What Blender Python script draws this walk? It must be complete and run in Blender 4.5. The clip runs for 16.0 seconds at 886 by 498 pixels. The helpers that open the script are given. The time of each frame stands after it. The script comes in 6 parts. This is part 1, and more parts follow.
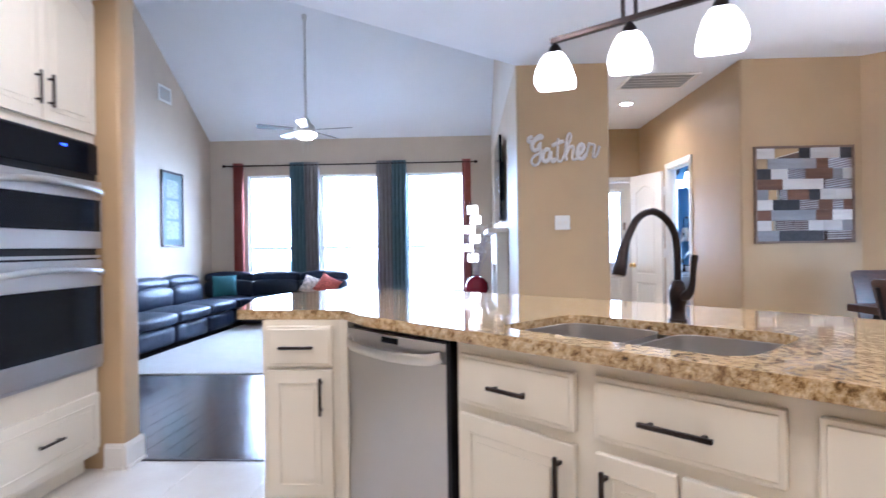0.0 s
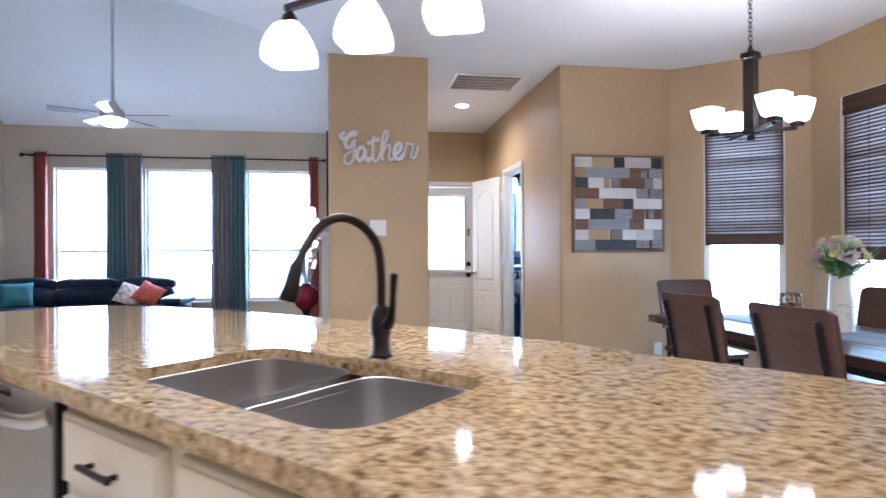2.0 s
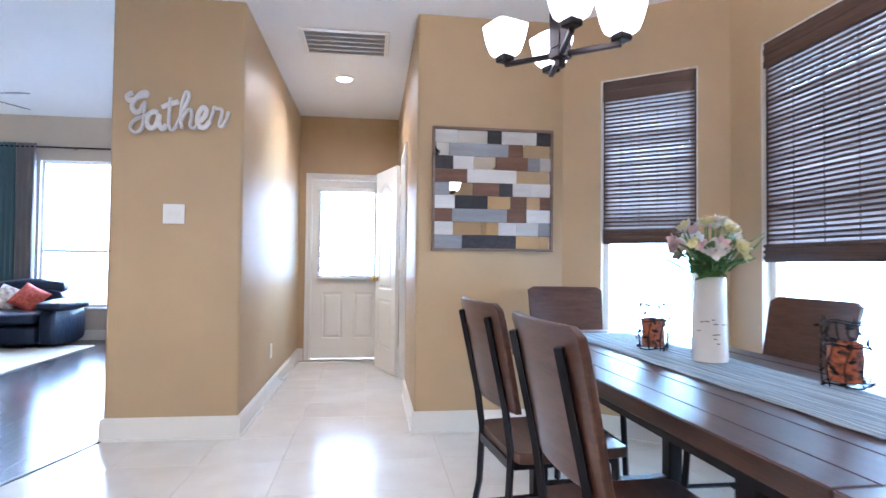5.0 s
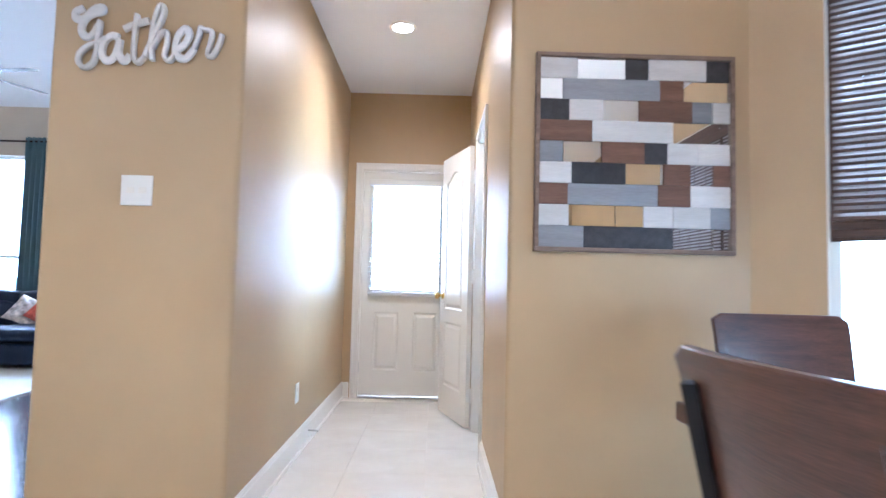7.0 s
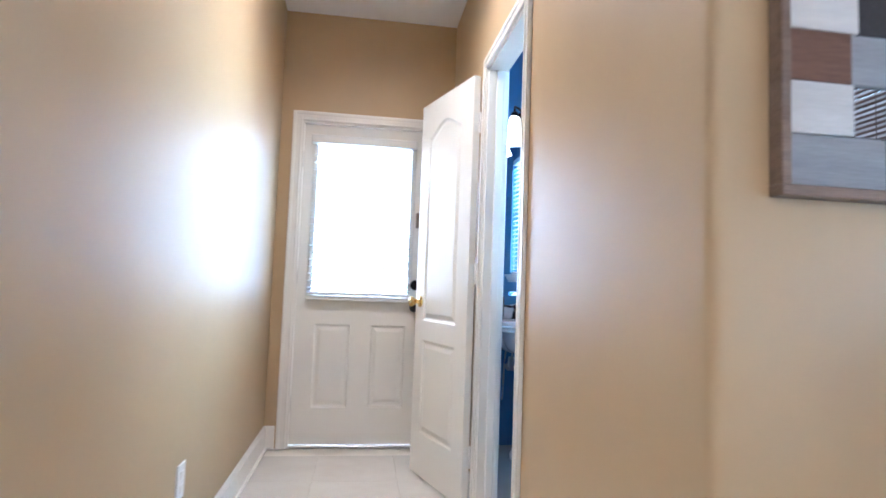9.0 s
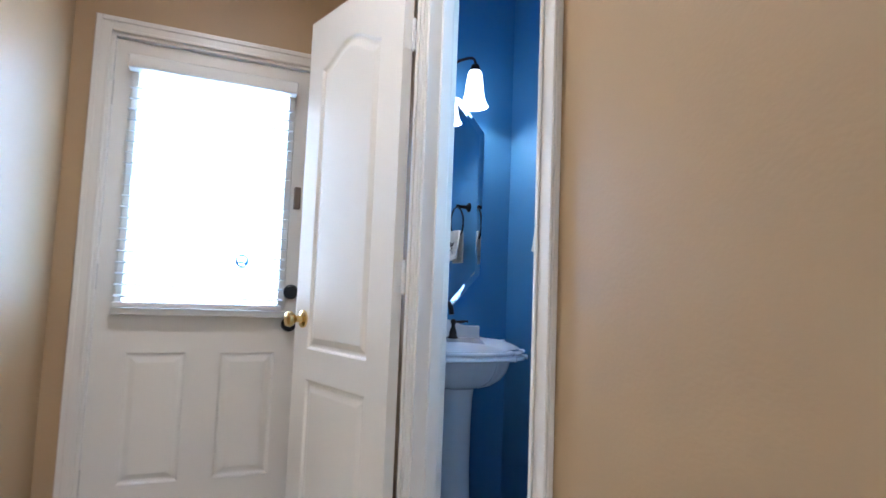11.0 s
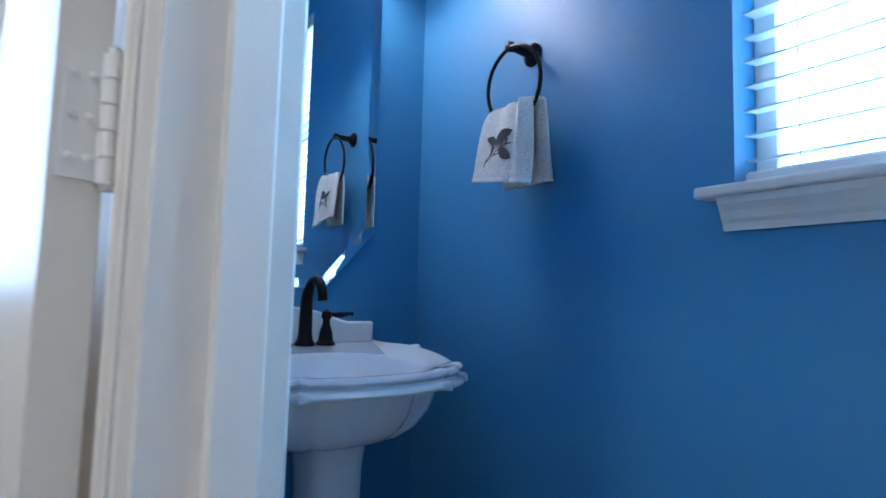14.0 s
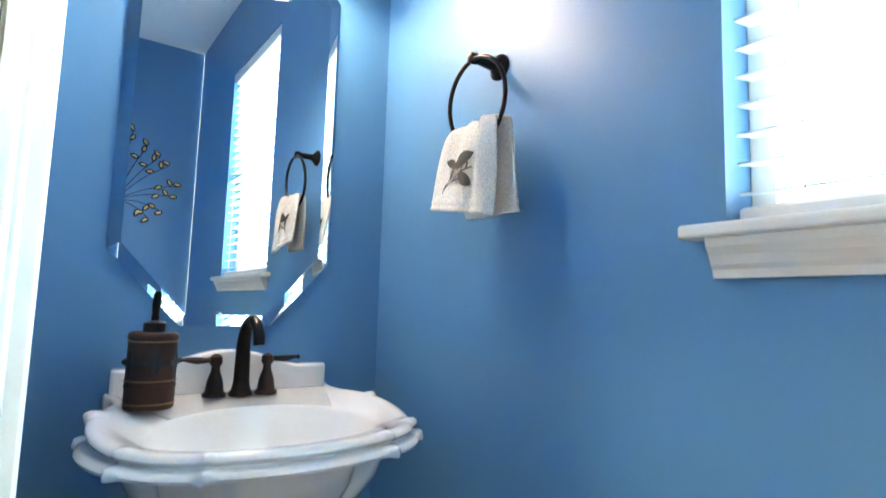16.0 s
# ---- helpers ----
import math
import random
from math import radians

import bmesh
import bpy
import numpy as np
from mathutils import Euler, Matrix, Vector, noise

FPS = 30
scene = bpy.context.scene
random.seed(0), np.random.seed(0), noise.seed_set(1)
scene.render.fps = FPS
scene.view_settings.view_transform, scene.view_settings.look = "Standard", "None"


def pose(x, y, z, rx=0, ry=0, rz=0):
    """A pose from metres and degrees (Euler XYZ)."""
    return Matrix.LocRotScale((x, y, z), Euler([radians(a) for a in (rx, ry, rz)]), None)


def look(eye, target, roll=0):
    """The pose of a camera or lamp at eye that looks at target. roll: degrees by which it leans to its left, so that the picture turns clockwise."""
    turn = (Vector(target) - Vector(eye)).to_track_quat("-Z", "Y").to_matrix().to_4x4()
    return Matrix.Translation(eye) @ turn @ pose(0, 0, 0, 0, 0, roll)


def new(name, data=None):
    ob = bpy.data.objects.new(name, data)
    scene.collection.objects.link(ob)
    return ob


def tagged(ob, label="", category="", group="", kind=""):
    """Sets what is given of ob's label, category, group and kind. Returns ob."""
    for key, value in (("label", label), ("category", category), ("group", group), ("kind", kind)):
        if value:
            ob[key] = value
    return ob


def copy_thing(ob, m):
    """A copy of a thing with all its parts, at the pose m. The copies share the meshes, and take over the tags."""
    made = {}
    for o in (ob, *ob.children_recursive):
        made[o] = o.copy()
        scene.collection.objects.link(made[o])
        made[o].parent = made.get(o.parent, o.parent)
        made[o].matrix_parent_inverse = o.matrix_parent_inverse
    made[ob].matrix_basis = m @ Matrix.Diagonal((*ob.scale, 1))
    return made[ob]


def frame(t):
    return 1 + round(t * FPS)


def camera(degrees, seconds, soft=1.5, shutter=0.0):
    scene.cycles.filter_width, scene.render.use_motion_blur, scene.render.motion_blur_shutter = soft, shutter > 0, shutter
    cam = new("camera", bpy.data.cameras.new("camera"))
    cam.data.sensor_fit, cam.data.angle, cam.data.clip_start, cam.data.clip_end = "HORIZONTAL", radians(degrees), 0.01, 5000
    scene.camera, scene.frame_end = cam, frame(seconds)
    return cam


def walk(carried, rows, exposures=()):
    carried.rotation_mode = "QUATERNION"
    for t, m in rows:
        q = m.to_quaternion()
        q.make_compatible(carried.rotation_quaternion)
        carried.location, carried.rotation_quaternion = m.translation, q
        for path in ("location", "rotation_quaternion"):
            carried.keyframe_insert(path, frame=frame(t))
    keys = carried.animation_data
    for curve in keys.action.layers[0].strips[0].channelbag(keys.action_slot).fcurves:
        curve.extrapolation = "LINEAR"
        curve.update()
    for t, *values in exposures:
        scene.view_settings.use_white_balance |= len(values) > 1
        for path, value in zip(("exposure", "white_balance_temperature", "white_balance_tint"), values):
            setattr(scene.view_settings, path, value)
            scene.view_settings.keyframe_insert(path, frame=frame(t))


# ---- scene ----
cam = camera(77.0, 16.0, 1.5, 0.5)
PATH = [
    (0, (-0.01, -0.333, 1.202), (-0.094, 1.665, 1.198), -0.8),
    (0.5, (0.097, -0.129, 1.196), (0.176, 1.87, 1.192), -0.7),
    (1, (0.21, 0.052, 1.187), (0.44, 2.039, 1.191), -0.4),
    (1.5, (0.354, 0.089, 1.202), (0.664, 2.065, 1.204), -0.4),
    (2, (0.639, 0.081, 1.229), (0.954, 2.056, 1.232), -0.3),
    (2.5, (0.944, 0.106, 1.192), (1.304, 2.073, 1.212), -0.0),
    (3, (1.241, 0.136, 1.203), (1.674, 2.088, 1.222), 0.1),
    (5.5, (2.135, 1.197, 1.089), (2.299, 3.189, 1.154), 0.9),
    (6, (2.146, 1.551, 1.075), (2.226, 3.548, 1.151), 1.2),
    (6.5, (2.096, 1.896, 1.061), (2.145, 3.893, 1.155), 1.4),
    (7, (2.056, 2.271, 1.068), (2.083, 4.267, 1.182), 1.4),
    (7.5, (1.975, 2.653, 1.057), (2.014, 4.649, 1.177), 1.8),
    (8, (1.903, 3.015, 1.055), (2.0, 5.009, 1.179), 1.8),
    (8.5, (1.845, 3.363, 1.044), (1.997, 5.353, 1.173), 1.9),
    (9, (1.798, 3.728, 1.032), (2.08, 5.704, 1.169), 2.1),
    (9.5, (1.793, 4.028, 1.058), (2.212, 5.981, 1.18), 2.2),
    (10, (1.756, 4.301, 1.088), (2.314, 6.218, 1.206), 2.2),
    (12.5, (2.016, 5.412, 0.996), (2.996, 7.142, 1.208), 2.1),
    (13, (2.104, 5.6, 0.989), (3.158, 7.288, 1.188), 2.1),
    (13.5, (2.22, 5.755, 0.994), (3.31, 7.421, 1.187), 2.0),
    (14, (2.306, 5.892, 0.984), (3.449, 7.525, 1.147), 1.6),
    (14.5, (2.394, 5.963, 0.981), (3.543, 7.592, 1.132), 1.8),
    (15, (2.434, 5.981, 0.972), (3.602, 7.598, 1.113), 1.8),
    (15.5, (2.454, 5.982, 1.007), (3.624, 7.598, 1.15), 1.7),
    (16, (2.468, 5.975, 1.054), (3.627, 7.592, 1.263), 1.7),
]
walk(cam, [(t, look(eye, target, roll)) for t, eye, target, roll in PATH], [(0, 0.5, 4980, 20), (3, 0.32, 5000, 18), (5.5, 0.68, 4900, 17), (6.5, 0.7, 4880, 16), (8, 0.85, 4850, 15), (9.5, 0.42, 4980, 15), (10, 0.3, 4980, 15), (12.5, -0.05, 4620, 15), (13, -0.15, 4540, 14), (13.5, -0.15, 4520, 13), (14, 0.05, 4560, 12), (14.5, 0.3, 4880, 12), (15, 0.62, 5350, 12), (15.5, 1.0, 6050, 13), (16, 1.3, 6600, 12)])

# ---- daylight and exposure ----
scene.view_settings.exposure = 0.0
world = bpy.data.worlds.new("sky")
scene.world = world
world.use_nodes = True
wn = world.node_tree
sky = wn.nodes.new("ShaderNodeTexSky")
sky.sky_type = "NISHITA"
sky.sun_disc = False
sky.sun_elevation, sky.sun_rotation = radians(55), radians(200)
wn.links.new(sky.outputs[0], wn.nodes["Background"].inputs[0])
wn.nodes["Background"].inputs[1].default_value = 0.12
sun = new("sun", bpy.data.lights.new("sun", "SUN"))
sun.data.energy, sun.data.angle, sun.data.color = 3.0, radians(0.5), (1.0, 0.95, 0.87)
sun.matrix_world = look((0, 0, 20), (-2.0, 11.0, 0))


# ---- materials ----
def mat(name, colour, rough=0.5, metal=0.0, **more):
    m = bpy.data.materials.new(name)
    m.use_nodes = True
    b = m.node_tree.nodes["Principled BSDF"]
    b.inputs["Base Color"].default_value = (*colour, 1)
    b.inputs["Roughness"].default_value = rough
    b.inputs["Metallic"].default_value = metal
    for key, value in more.items():
        b.inputs[key.replace("_", " ")].default_value = value
    return m


def node(m, kind, **values):
    n = m.node_tree.nodes.new(kind)
    for key, value in values.items():
        n.inputs[key.replace("_", " ")].default_value = value
    return n


def tie(m, a, b):
    m.node_tree.links.new(a, b)


def coords(m, scale=(1, 1, 1), turn=(0, 0, 0), shift=True):
    """Object coordinates in metres, moved by each object's own random number."""
    tc = node(m, "ShaderNodeTexCoord")
    mp = node(m, "ShaderNodeMapping")
    mp.inputs["Scale"].default_value = scale
    mp.inputs["Rotation"].default_value = [radians(a) for a in turn]
    tie(m, tc.outputs["Object"], mp.inputs["Vector"])
    if shift:
        oi = node(m, "ShaderNodeObjectInfo")
        mul = node(m, "ShaderNodeMath")
        mul.operation = "MULTIPLY"
        mul.inputs[1].default_value = 37.0
        tie(m, oi.outputs["Random"], mul.inputs[0])
        tie(m, mul.outputs[0], mp.inputs["Location"])
    return mp.outputs[0]


def ramp(m, fac, stops):
    r = node(m, "ShaderNodeValToRGB")
    els = r.color_ramp.elements
    while len(els) < len(stops):
        els.new(0.5)
    for e, (p, c) in zip(els, stops):
        e.position, e.color = p, (*c, 1)
    tie(m, fac, r.inputs[0])
    return r.outputs[0]


def mixed(m, fac, a, b, blend="MIX"):
    x = node(m, "ShaderNodeMixRGB")
    x.blend_type = blend
    for src, inp in ((fac, 0), (a, 1), (b, 2)):
        if isinstance(src, (int, float)):
            x.inputs[inp].default_value = src
        elif isinstance(src, tuple):
            x.inputs[inp].default_value = (*src, 1)
        else:
            tie(m, src, x.inputs[inp])
    return x.outputs[0]


def bsdf(m):
    return m.node_tree.nodes["Principled BSDF"]


def bumped(m, height, strength=0.2, distance=0.005):
    bp = node(m, "ShaderNodeBump", Strength=strength, Distance=distance)
    tie(m, height, bp.inputs["Height"])
    tie(m, bp.outputs[0], bsdf(m).inputs["Normal"])


def noise_tex(m, vec, scale, detail=4.0, rough=0.55):
    n = node(m, "ShaderNodeTexNoise", Scale=scale, Detail=detail, Roughness=rough)
    tie(m, vec, n.inputs["Vector"])
    return n.outputs["Fac"]


def paint(name, colour, rough=0.45, orange_peel=0.12, vary=0.06, **more):
    """Wall paint: faint large blotches, fine roller texture."""
    m = mat(name, colour, rough, **more)
    v = coords(m, shift=False)
    big = noise_tex(m, v, 1.3, 3)
    lo = tuple(c * (1 - vary) for c in colour)
    hi = tuple(min(1, c * (1 + vary)) for c in colour)
    tie(m, ramp(m, big, [(0.3, lo), (0.7, hi)]), bsdf(m).inputs["Base Color"])
    bumped(m, noise_tex(m, v, 160, 3), orange_peel, 0.004)
    return m


def wood(name, dark, light, rough=0.4, along=(1, 14, 14), scale=3.0, **more):
    m = mat(name, light, rough, **more)
    v = coords(m, along)
    g = noise_tex(m, v, scale, 8, 0.6)
    fine = noise_tex(m, v, scale * 9, 4, 0.6)
    c = ramp(m, g, [(0.28, dark), (0.72, light)])
    c = mixed(m, 0.35, c, ramp(m, fine, [(0.35, dark), (0.65, light)]))
    oi = node(m, "ShaderNodeObjectInfo")
    c = mixed(m, 0.35, c, ramp(m, oi.outputs["Random"], [(0.0, (0.55, 0.55, 0.55)), (1.0, (1.25, 1.25, 1.25))]), "MULTIPLY")
    tie(m, c, bsdf(m).inputs["Base Color"])
    bumped(m, fine, 0.15, 0.002)
    return m


def cloth(name, colour, rough=0.9, weave=700, vary=0.15, **more):
    m = mat(name, colour, rough, **more)
    v = coords(m)
    n = noise_tex(m, v, weave, 2)
    b = noise_tex(m, v, 5, 3)
    c = ramp(m, n, [(0.3, tuple(x * (1 - vary) for x in colour)), (0.7, tuple(min(1, x * (1 + vary)) for x in colour))])
    c = mixed(m, 0.3, c, ramp(m, b, [(0.3, (0.75, 0.75, 0.75)), (0.7, (1.1, 1.1, 1.1))]), "MULTIPLY")
    tie(m, c, bsdf(m).inputs["Base Color"])
    bumped(m, n, 0.3, 0.002)
    return m


def glow(name, colour, strength):
    m = mat(name, colour, 0.4)
    b = bsdf(m)
    b.inputs["Emission Color"].default_value = (*colour, 1)
    b.inputs["Emission Strength"].default_value = strength
    return m


TAN = paint("tan_wall_paint", (0.465, 0.332, 0.180), 0.47)
CREAM = paint("cream_wall_paint", (0.54, 0.45, 0.345), 0.5)
BLUE = paint("blue_wall_paint", (0.082, 0.225, 0.42), 0.42, 0.05)
CEIL = paint("white_ceiling_paint", (0.83, 0.83, 0.84), 0.85, 0.3, 0.02)
WHITE = paint("white_gloss_paint", (0.78, 0.75, 0.69), 0.28, 0.03, 0.02)
CABINET = paint("cream_cabinet_paint", (0.72, 0.67, 0.56), 0.35, 0.04, 0.03)
BLACK = mat("black_metal", (0.018, 0.017, 0.02), 0.4, 0.7)
BRONZE = mat("oil_rubbed_bronze", (0.030, 0.022, 0.020), 0.3, 0.85)
CHROME = mat("brushed_nickel", (0.62, 0.60, 0.57), 0.28, 1.0)
BRASS = mat("polished_brass", (0.80, 0.58, 0.22), 0.14, 1.0)
PLASTIC = mat("white_plastic", (0.78, 0.77, 0.74), 0.35)
PORCELAIN = mat("white_porcelain", (0.80, 0.79, 0.77), 0.08, 0.0, Coat_Weight=0.5)
MIRROR = mat("mirror_silver", (0.90, 0.92, 0.92), 0.01, 1.0)
DARKGLASS = mat("black_oven_glass", (0.004, 0.005, 0.009), 0.08, 0.0, Specular_IOR_Level=0.16)
GLASS = mat("clear_glass", (1, 1, 1), 0.0, 0.0, Transmission_Weight=1.0, IOR=1.45)
STEEL = mat("stainless_steel", (0.50, 0.485, 0.475), 0.34, 1.0)
v = coords(STEEL, (60, 1, 1))
bumped(STEEL, noise_tex(STEEL, v, 8, 3), 0.05, 0.001)
OUT = glow("bright_daylight", (0.72, 0.87, 1.0), 29.0)
OUT_EAST = glow("soft_daylight", (0.70, 0.90, 1.0), 6.5)
OUT_DOOR = glow("porch_daylight", (0.80, 0.91, 1.0), 7.0)

GRANITE = mat("speckled_granite", (0.5, 0.4, 0.25), 0.07, 0.0, Coat_Weight=0.3)
v = coords(GRANITE, (1.0, 1.25, 1.0), (0, 0, 35), False)
n1, n2, n3 = noise_tex(GRANITE, v, 46, 8, 0.72), noise_tex(GRANITE, v, 16, 6, 0.65), noise_tex(GRANITE, v, 150, 4, 0.6)
c = ramp(GRANITE, n1, [(0.33, (0.035, 0.023, 0.018)), (0.41, (0.24, 0.145, 0.06)), (0.48, (0.47, 0.33, 0.15)), (0.61, (0.68, 0.55, 0.35))])
c = mixed(GRANITE, ramp(GRANITE, n2, [(0.58, (0, 0, 0)), (0.72, (0.45, 0.45, 0.45))]), c, (0.22, 0.13, 0.07))
c = mixed(GRANITE, 0.5, c, ramp(GRANITE, n3, [(0.33, (0.35, 0.3, 0.28)), (0.6, (1.05, 1.05, 1.05))]), "MULTIPLY")
tie(GRANITE, c, bsdf(GRANITE).inputs["Base Color"])

TILE = mat("cream_floor_tile", (0.72, 0.67, 0.60), 0.17)
v = coords(TILE)
c = ramp(TILE, noise_tex(TILE, v, 4, 5), [(0.3, (0.68, 0.63, 0.56)), (0.7, (0.76, 0.72, 0.65))])
tie(TILE, c, bsdf(TILE).inputs["Base Color"])
bumped(TILE, noise_tex(TILE, v, 7, 3), 0.04, 0.004)
GROUT = mat("beige_grout", (0.71, 0.66, 0.58), 0.7)
PLANK = wood("dark_plank_floor", (0.010, 0.007, 0.006), (0.040, 0.023, 0.017), 0.17, (14, 1, 14), 2.0, Specular_IOR_Level=0.36)
WALNUT = wood("dark_walnut", (0.020, 0.010, 0.0075), (0.096, 0.042, 0.026), 0.40, (14, 1, 14), 2.4)
SEATWOOD = wood("brown_seat_wood", (0.022, 0.010, 0.008), (0.125, 0.054, 0.034), 0.30, (1, 18, 18), 2.8)
LEATHER = mat("black_leather", (0.007, 0.014, 0.034), 0.40, Specular_IOR_Level=0.32)
v = coords(LEATHER)
bumped(LEATHER, noise_tex(LEATHER, v, 14, 6, 0.6), 0.5, 0.02)
RUG = cloth("pale_rug_pile", (0.46, 0.43, 0.38), 0.95, 260, 0.3)


# ---- mesh helpers ----
def box(bm, x0, y0, z0, x1, y1, z1, bevel=0.0, seg=1, m=None):
    g = bmesh.ops.create_cube(bm, size=1.0)
    vs = g["verts"]
    for w in vs:
        w.co = Vector((x0 + (w.co.x + 0.5) * (x1 - x0), y0 + (w.co.y + 0.5) * (y1 - y0), z0 + (w.co.z + 0.5) * (z1 - z0)))
    if bevel:
        es = list({e for w in vs for e in w.link_edges})
        r = bmesh.ops.bevel(bm, geom=es, offset=bevel, segments=seg, affect="EDGES", profile=0.5)
        vs = list({w for f in r["faces"] for w in f.verts} | {w for w in vs if w.is_valid})
    if m is not None:
        bmesh.ops.transform(bm, matrix=m, verts=vs)
    return vs


def prism(bm, pts, z0, z1, m=None):
    """A closed outline (x, y), counter-clockwise, raised from z0 to z1."""
    lo = [bm.verts.new((x, y, z0)) for x, y in pts]
    hi = [bm.verts.new((x, y, z1)) for x, y in pts]
    n = len(pts)
    fs = [bm.faces.new(hi), bm.faces.new(lo[::-1])]
    for i in range(n):
        fs.append(bm.faces.new((lo[i], lo[(i + 1) % n], hi[(i + 1) % n], hi[i])))
    if m is not None:
        bmesh.ops.transform(bm, matrix=m, verts=lo + hi)
    bmesh.ops.recalc_face_normals(bm, faces=fs)
    return lo + hi


def rounded(pts, radii, seg=5):
    """An outline with its corners rounded; radii: one number, or one for each corner."""
    n = len(pts)
    out = []
    for i in range(n):
        r = radii if isinstance(radii, (int, float)) else radii[i]
        p, a, b = Vector(pts[i]), Vector(pts[i - 1]), Vector(pts[(i + 1) % n])
        if not r:
            out.append(tuple(p))
            continue
        da, db = (a - p).normalized(), (b - p).normalized()
        half = math.acos(max(-1, min(1, da.dot(db)))) / 2
        d = min(r / math.tan(half), 0.49 * (a - p).length, 0.49 * (b - p).length)
        s, e = p + da * d, p + db * d
        for k in range(seg + 1):
            t = k / seg
            out.append(tuple(s * (1 - t) ** 2 + p * 2 * t * (1 - t) + e * t * t))
    return out


def lathe(bm, prof, seg=24, m=None, sx=1.0, sy=1.0):
    """Turns a profile of (radius, z) about z."""
    rings = []
    for r, z in prof:
        rings.append([bm.verts.new((r * sx * math.cos(2 * math.pi * k / seg), r * sy * math.sin(2 * math.pi * k / seg), z)) for k in range(seg)])
    fs = []
    for a, b in zip(rings, rings[1:]):
        for k in range(seg):
            fs.append(bm.faces.new((a[k], a[(k + 1) % seg], b[(k + 1) % seg], b[k])))
    for ring, flip in ((rings[0], True), (rings[-1], False)):
        fs.append(bm.faces.new(ring[::-1] if flip else ring))
    vs = [w for ring in rings for w in ring]
    bmesh.ops.recalc_face_normals(bm, faces=fs)
    if m is not None:
        bmesh.ops.transform(bm, matrix=m, verts=vs)
    return vs


def smooth_path(pts, steps=6):
    """A Catmull-Rom line through the points."""
    P = [Vector(p) for p in pts]
    P = [2 * P[0] - P[1]] + P + [2 * P[-1] - P[-2]]
    out = []
    for i in range(1, len(P) - 2):
        for k in range(steps):
            t = k / steps
            a, b, c, d = P[i - 1], P[i], P[i + 1], P[i + 2]
            out.append(0.5 * (2 * b + (c - a) * t + (2 * a - 5 * b + 4 * c - d) * t * t + (3 * b - a - 3 * c + d) * t ** 3))
    out.append(P[-2])
    return out


def tube(bm, pts, r, seg=8, flat=1.0, m=None, closed=False):
    """A pipe along the points; r: a radius, or one for each point."""
    P = [Vector(p) for p in pts]
    n = len(P)
    rings, up = [], None
    for i, p in enumerate(P):
        a = P[i - 1] if (i or closed) else P[0]
        b = P[(i + 1) % n] if (i < n - 1 or closed) else P[-1]
        d = (b - a).normalized()
        if up is None:
            up = Vector((0, 0, 1)) if abs(d.z) < 0.9 else Vector((0, 1, 0))
        side = d.cross(up).normalized()
        up = side.cross(d).normalized()
        rr = r if isinstance(r, (int, float)) else r[i]
        rings.append([bm.verts.new(p + rr * (math.cos(2 * math.pi * k / seg) * side + flat * math.sin(2 * math.pi * k / seg) * up)) for k in range(seg)])
    fs = []
    pairs = list(zip(rings, rings[1:])) + ([(rings[-1], rings[0])] if closed else [])
    for a, b in pairs:
        for k in range(seg):
            fs.append(bm.faces.new((a[k], a[(k + 1) % seg], b[(k + 1) % seg], b[k])))
    if not closed:
        fs += [bm.faces.new(rings[0][::-1]), bm.faces.new(rings[-1])]
    vs = [w for ring in rings for w in ring]
    bmesh.ops.recalc_face_normals(bm, faces=fs)
    if m is not None:
        bmesh.ops.transform(bm, matrix=m, verts=vs)
    return vs


def put(name, bm, material, parent=None, smooth=False, bevel=0.0):
    me = bpy.data.meshes.new(name)
    bm.to_mesh(me)
    bm.free()
    me.materials.append(material)
    ob = new(name, me)
    if smooth:
        for p in me.polygons:
            p.use_smooth = True
        me.set_sharp_from_angle(angle=radians(42))
    if bevel:
        md = ob.modifiers.new("bevel", "BEVEL")
        md.width, md.segments, md.limit_method, md.angle_limit = bevel, 2, "ANGLE", radians(40)
    if parent is not None:
        ob.parent = parent
    return ob


def part(name, material, parent, draw, smooth=False, bevel=0.0):
    bm = bmesh.new()
    draw(bm)
    return put(name, bm, material, parent, smooth, bevel)


def boxes(name, material, parent, *sizes, bevel=0.0, seg=1):
    bm = bmesh.new()
    for s in sizes:
        box(bm, *s, bevel=bevel, seg=seg)
    return put(name, bm, material, parent)


def thing(name, label, category, m=None, group="", kind=""):
    e = new(name)
    e.empty_display_size = 0.1
    if m is not None:
        e.matrix_world = m
    return tagged(e, label, category, group, kind)


def shift(ob, x, y, z):
    ob.location = (x, y, z)
    return ob


# ---- structure ----
Y0, XL, XR, YE, H = 4.555, 1.24, 2.355, 7.345, 2.785
XP, XLW, YB = 0.44, -4.46, 9.22            # television wall, far side wall, window wall of the living room
YW, BX = 7.410, 3.270                                 # window wall of the wash room


def structure(name, material, draw, label="", smooth=False, bevel=0.0):
    return tagged(part(name, material, None, draw, smooth, bevel), label, "", "", "structure")


def holes_wall(bm, length, height, thick, holes, m):
    """A wall along local x with openings (x0, x1, z0, z1), made of blocks butted end to end."""
    xs = sorted({0.0, length, *[h[0] for h in holes], *[h[1] for h in holes]})
    for a, b in zip(xs, xs[1:]):
        mine = sorted([h for h in holes if h[0] <= a and h[1] >= b], key=lambda h: h[2])
        z = 0.0
        for h in mine:
            if h[2] > z:
                box(bm, a, 0, z, b, thick, h[2], m=m)
            z = h[3]
        if z < height:
            box(bm, a, 0, z, b, thick, height, m=m)


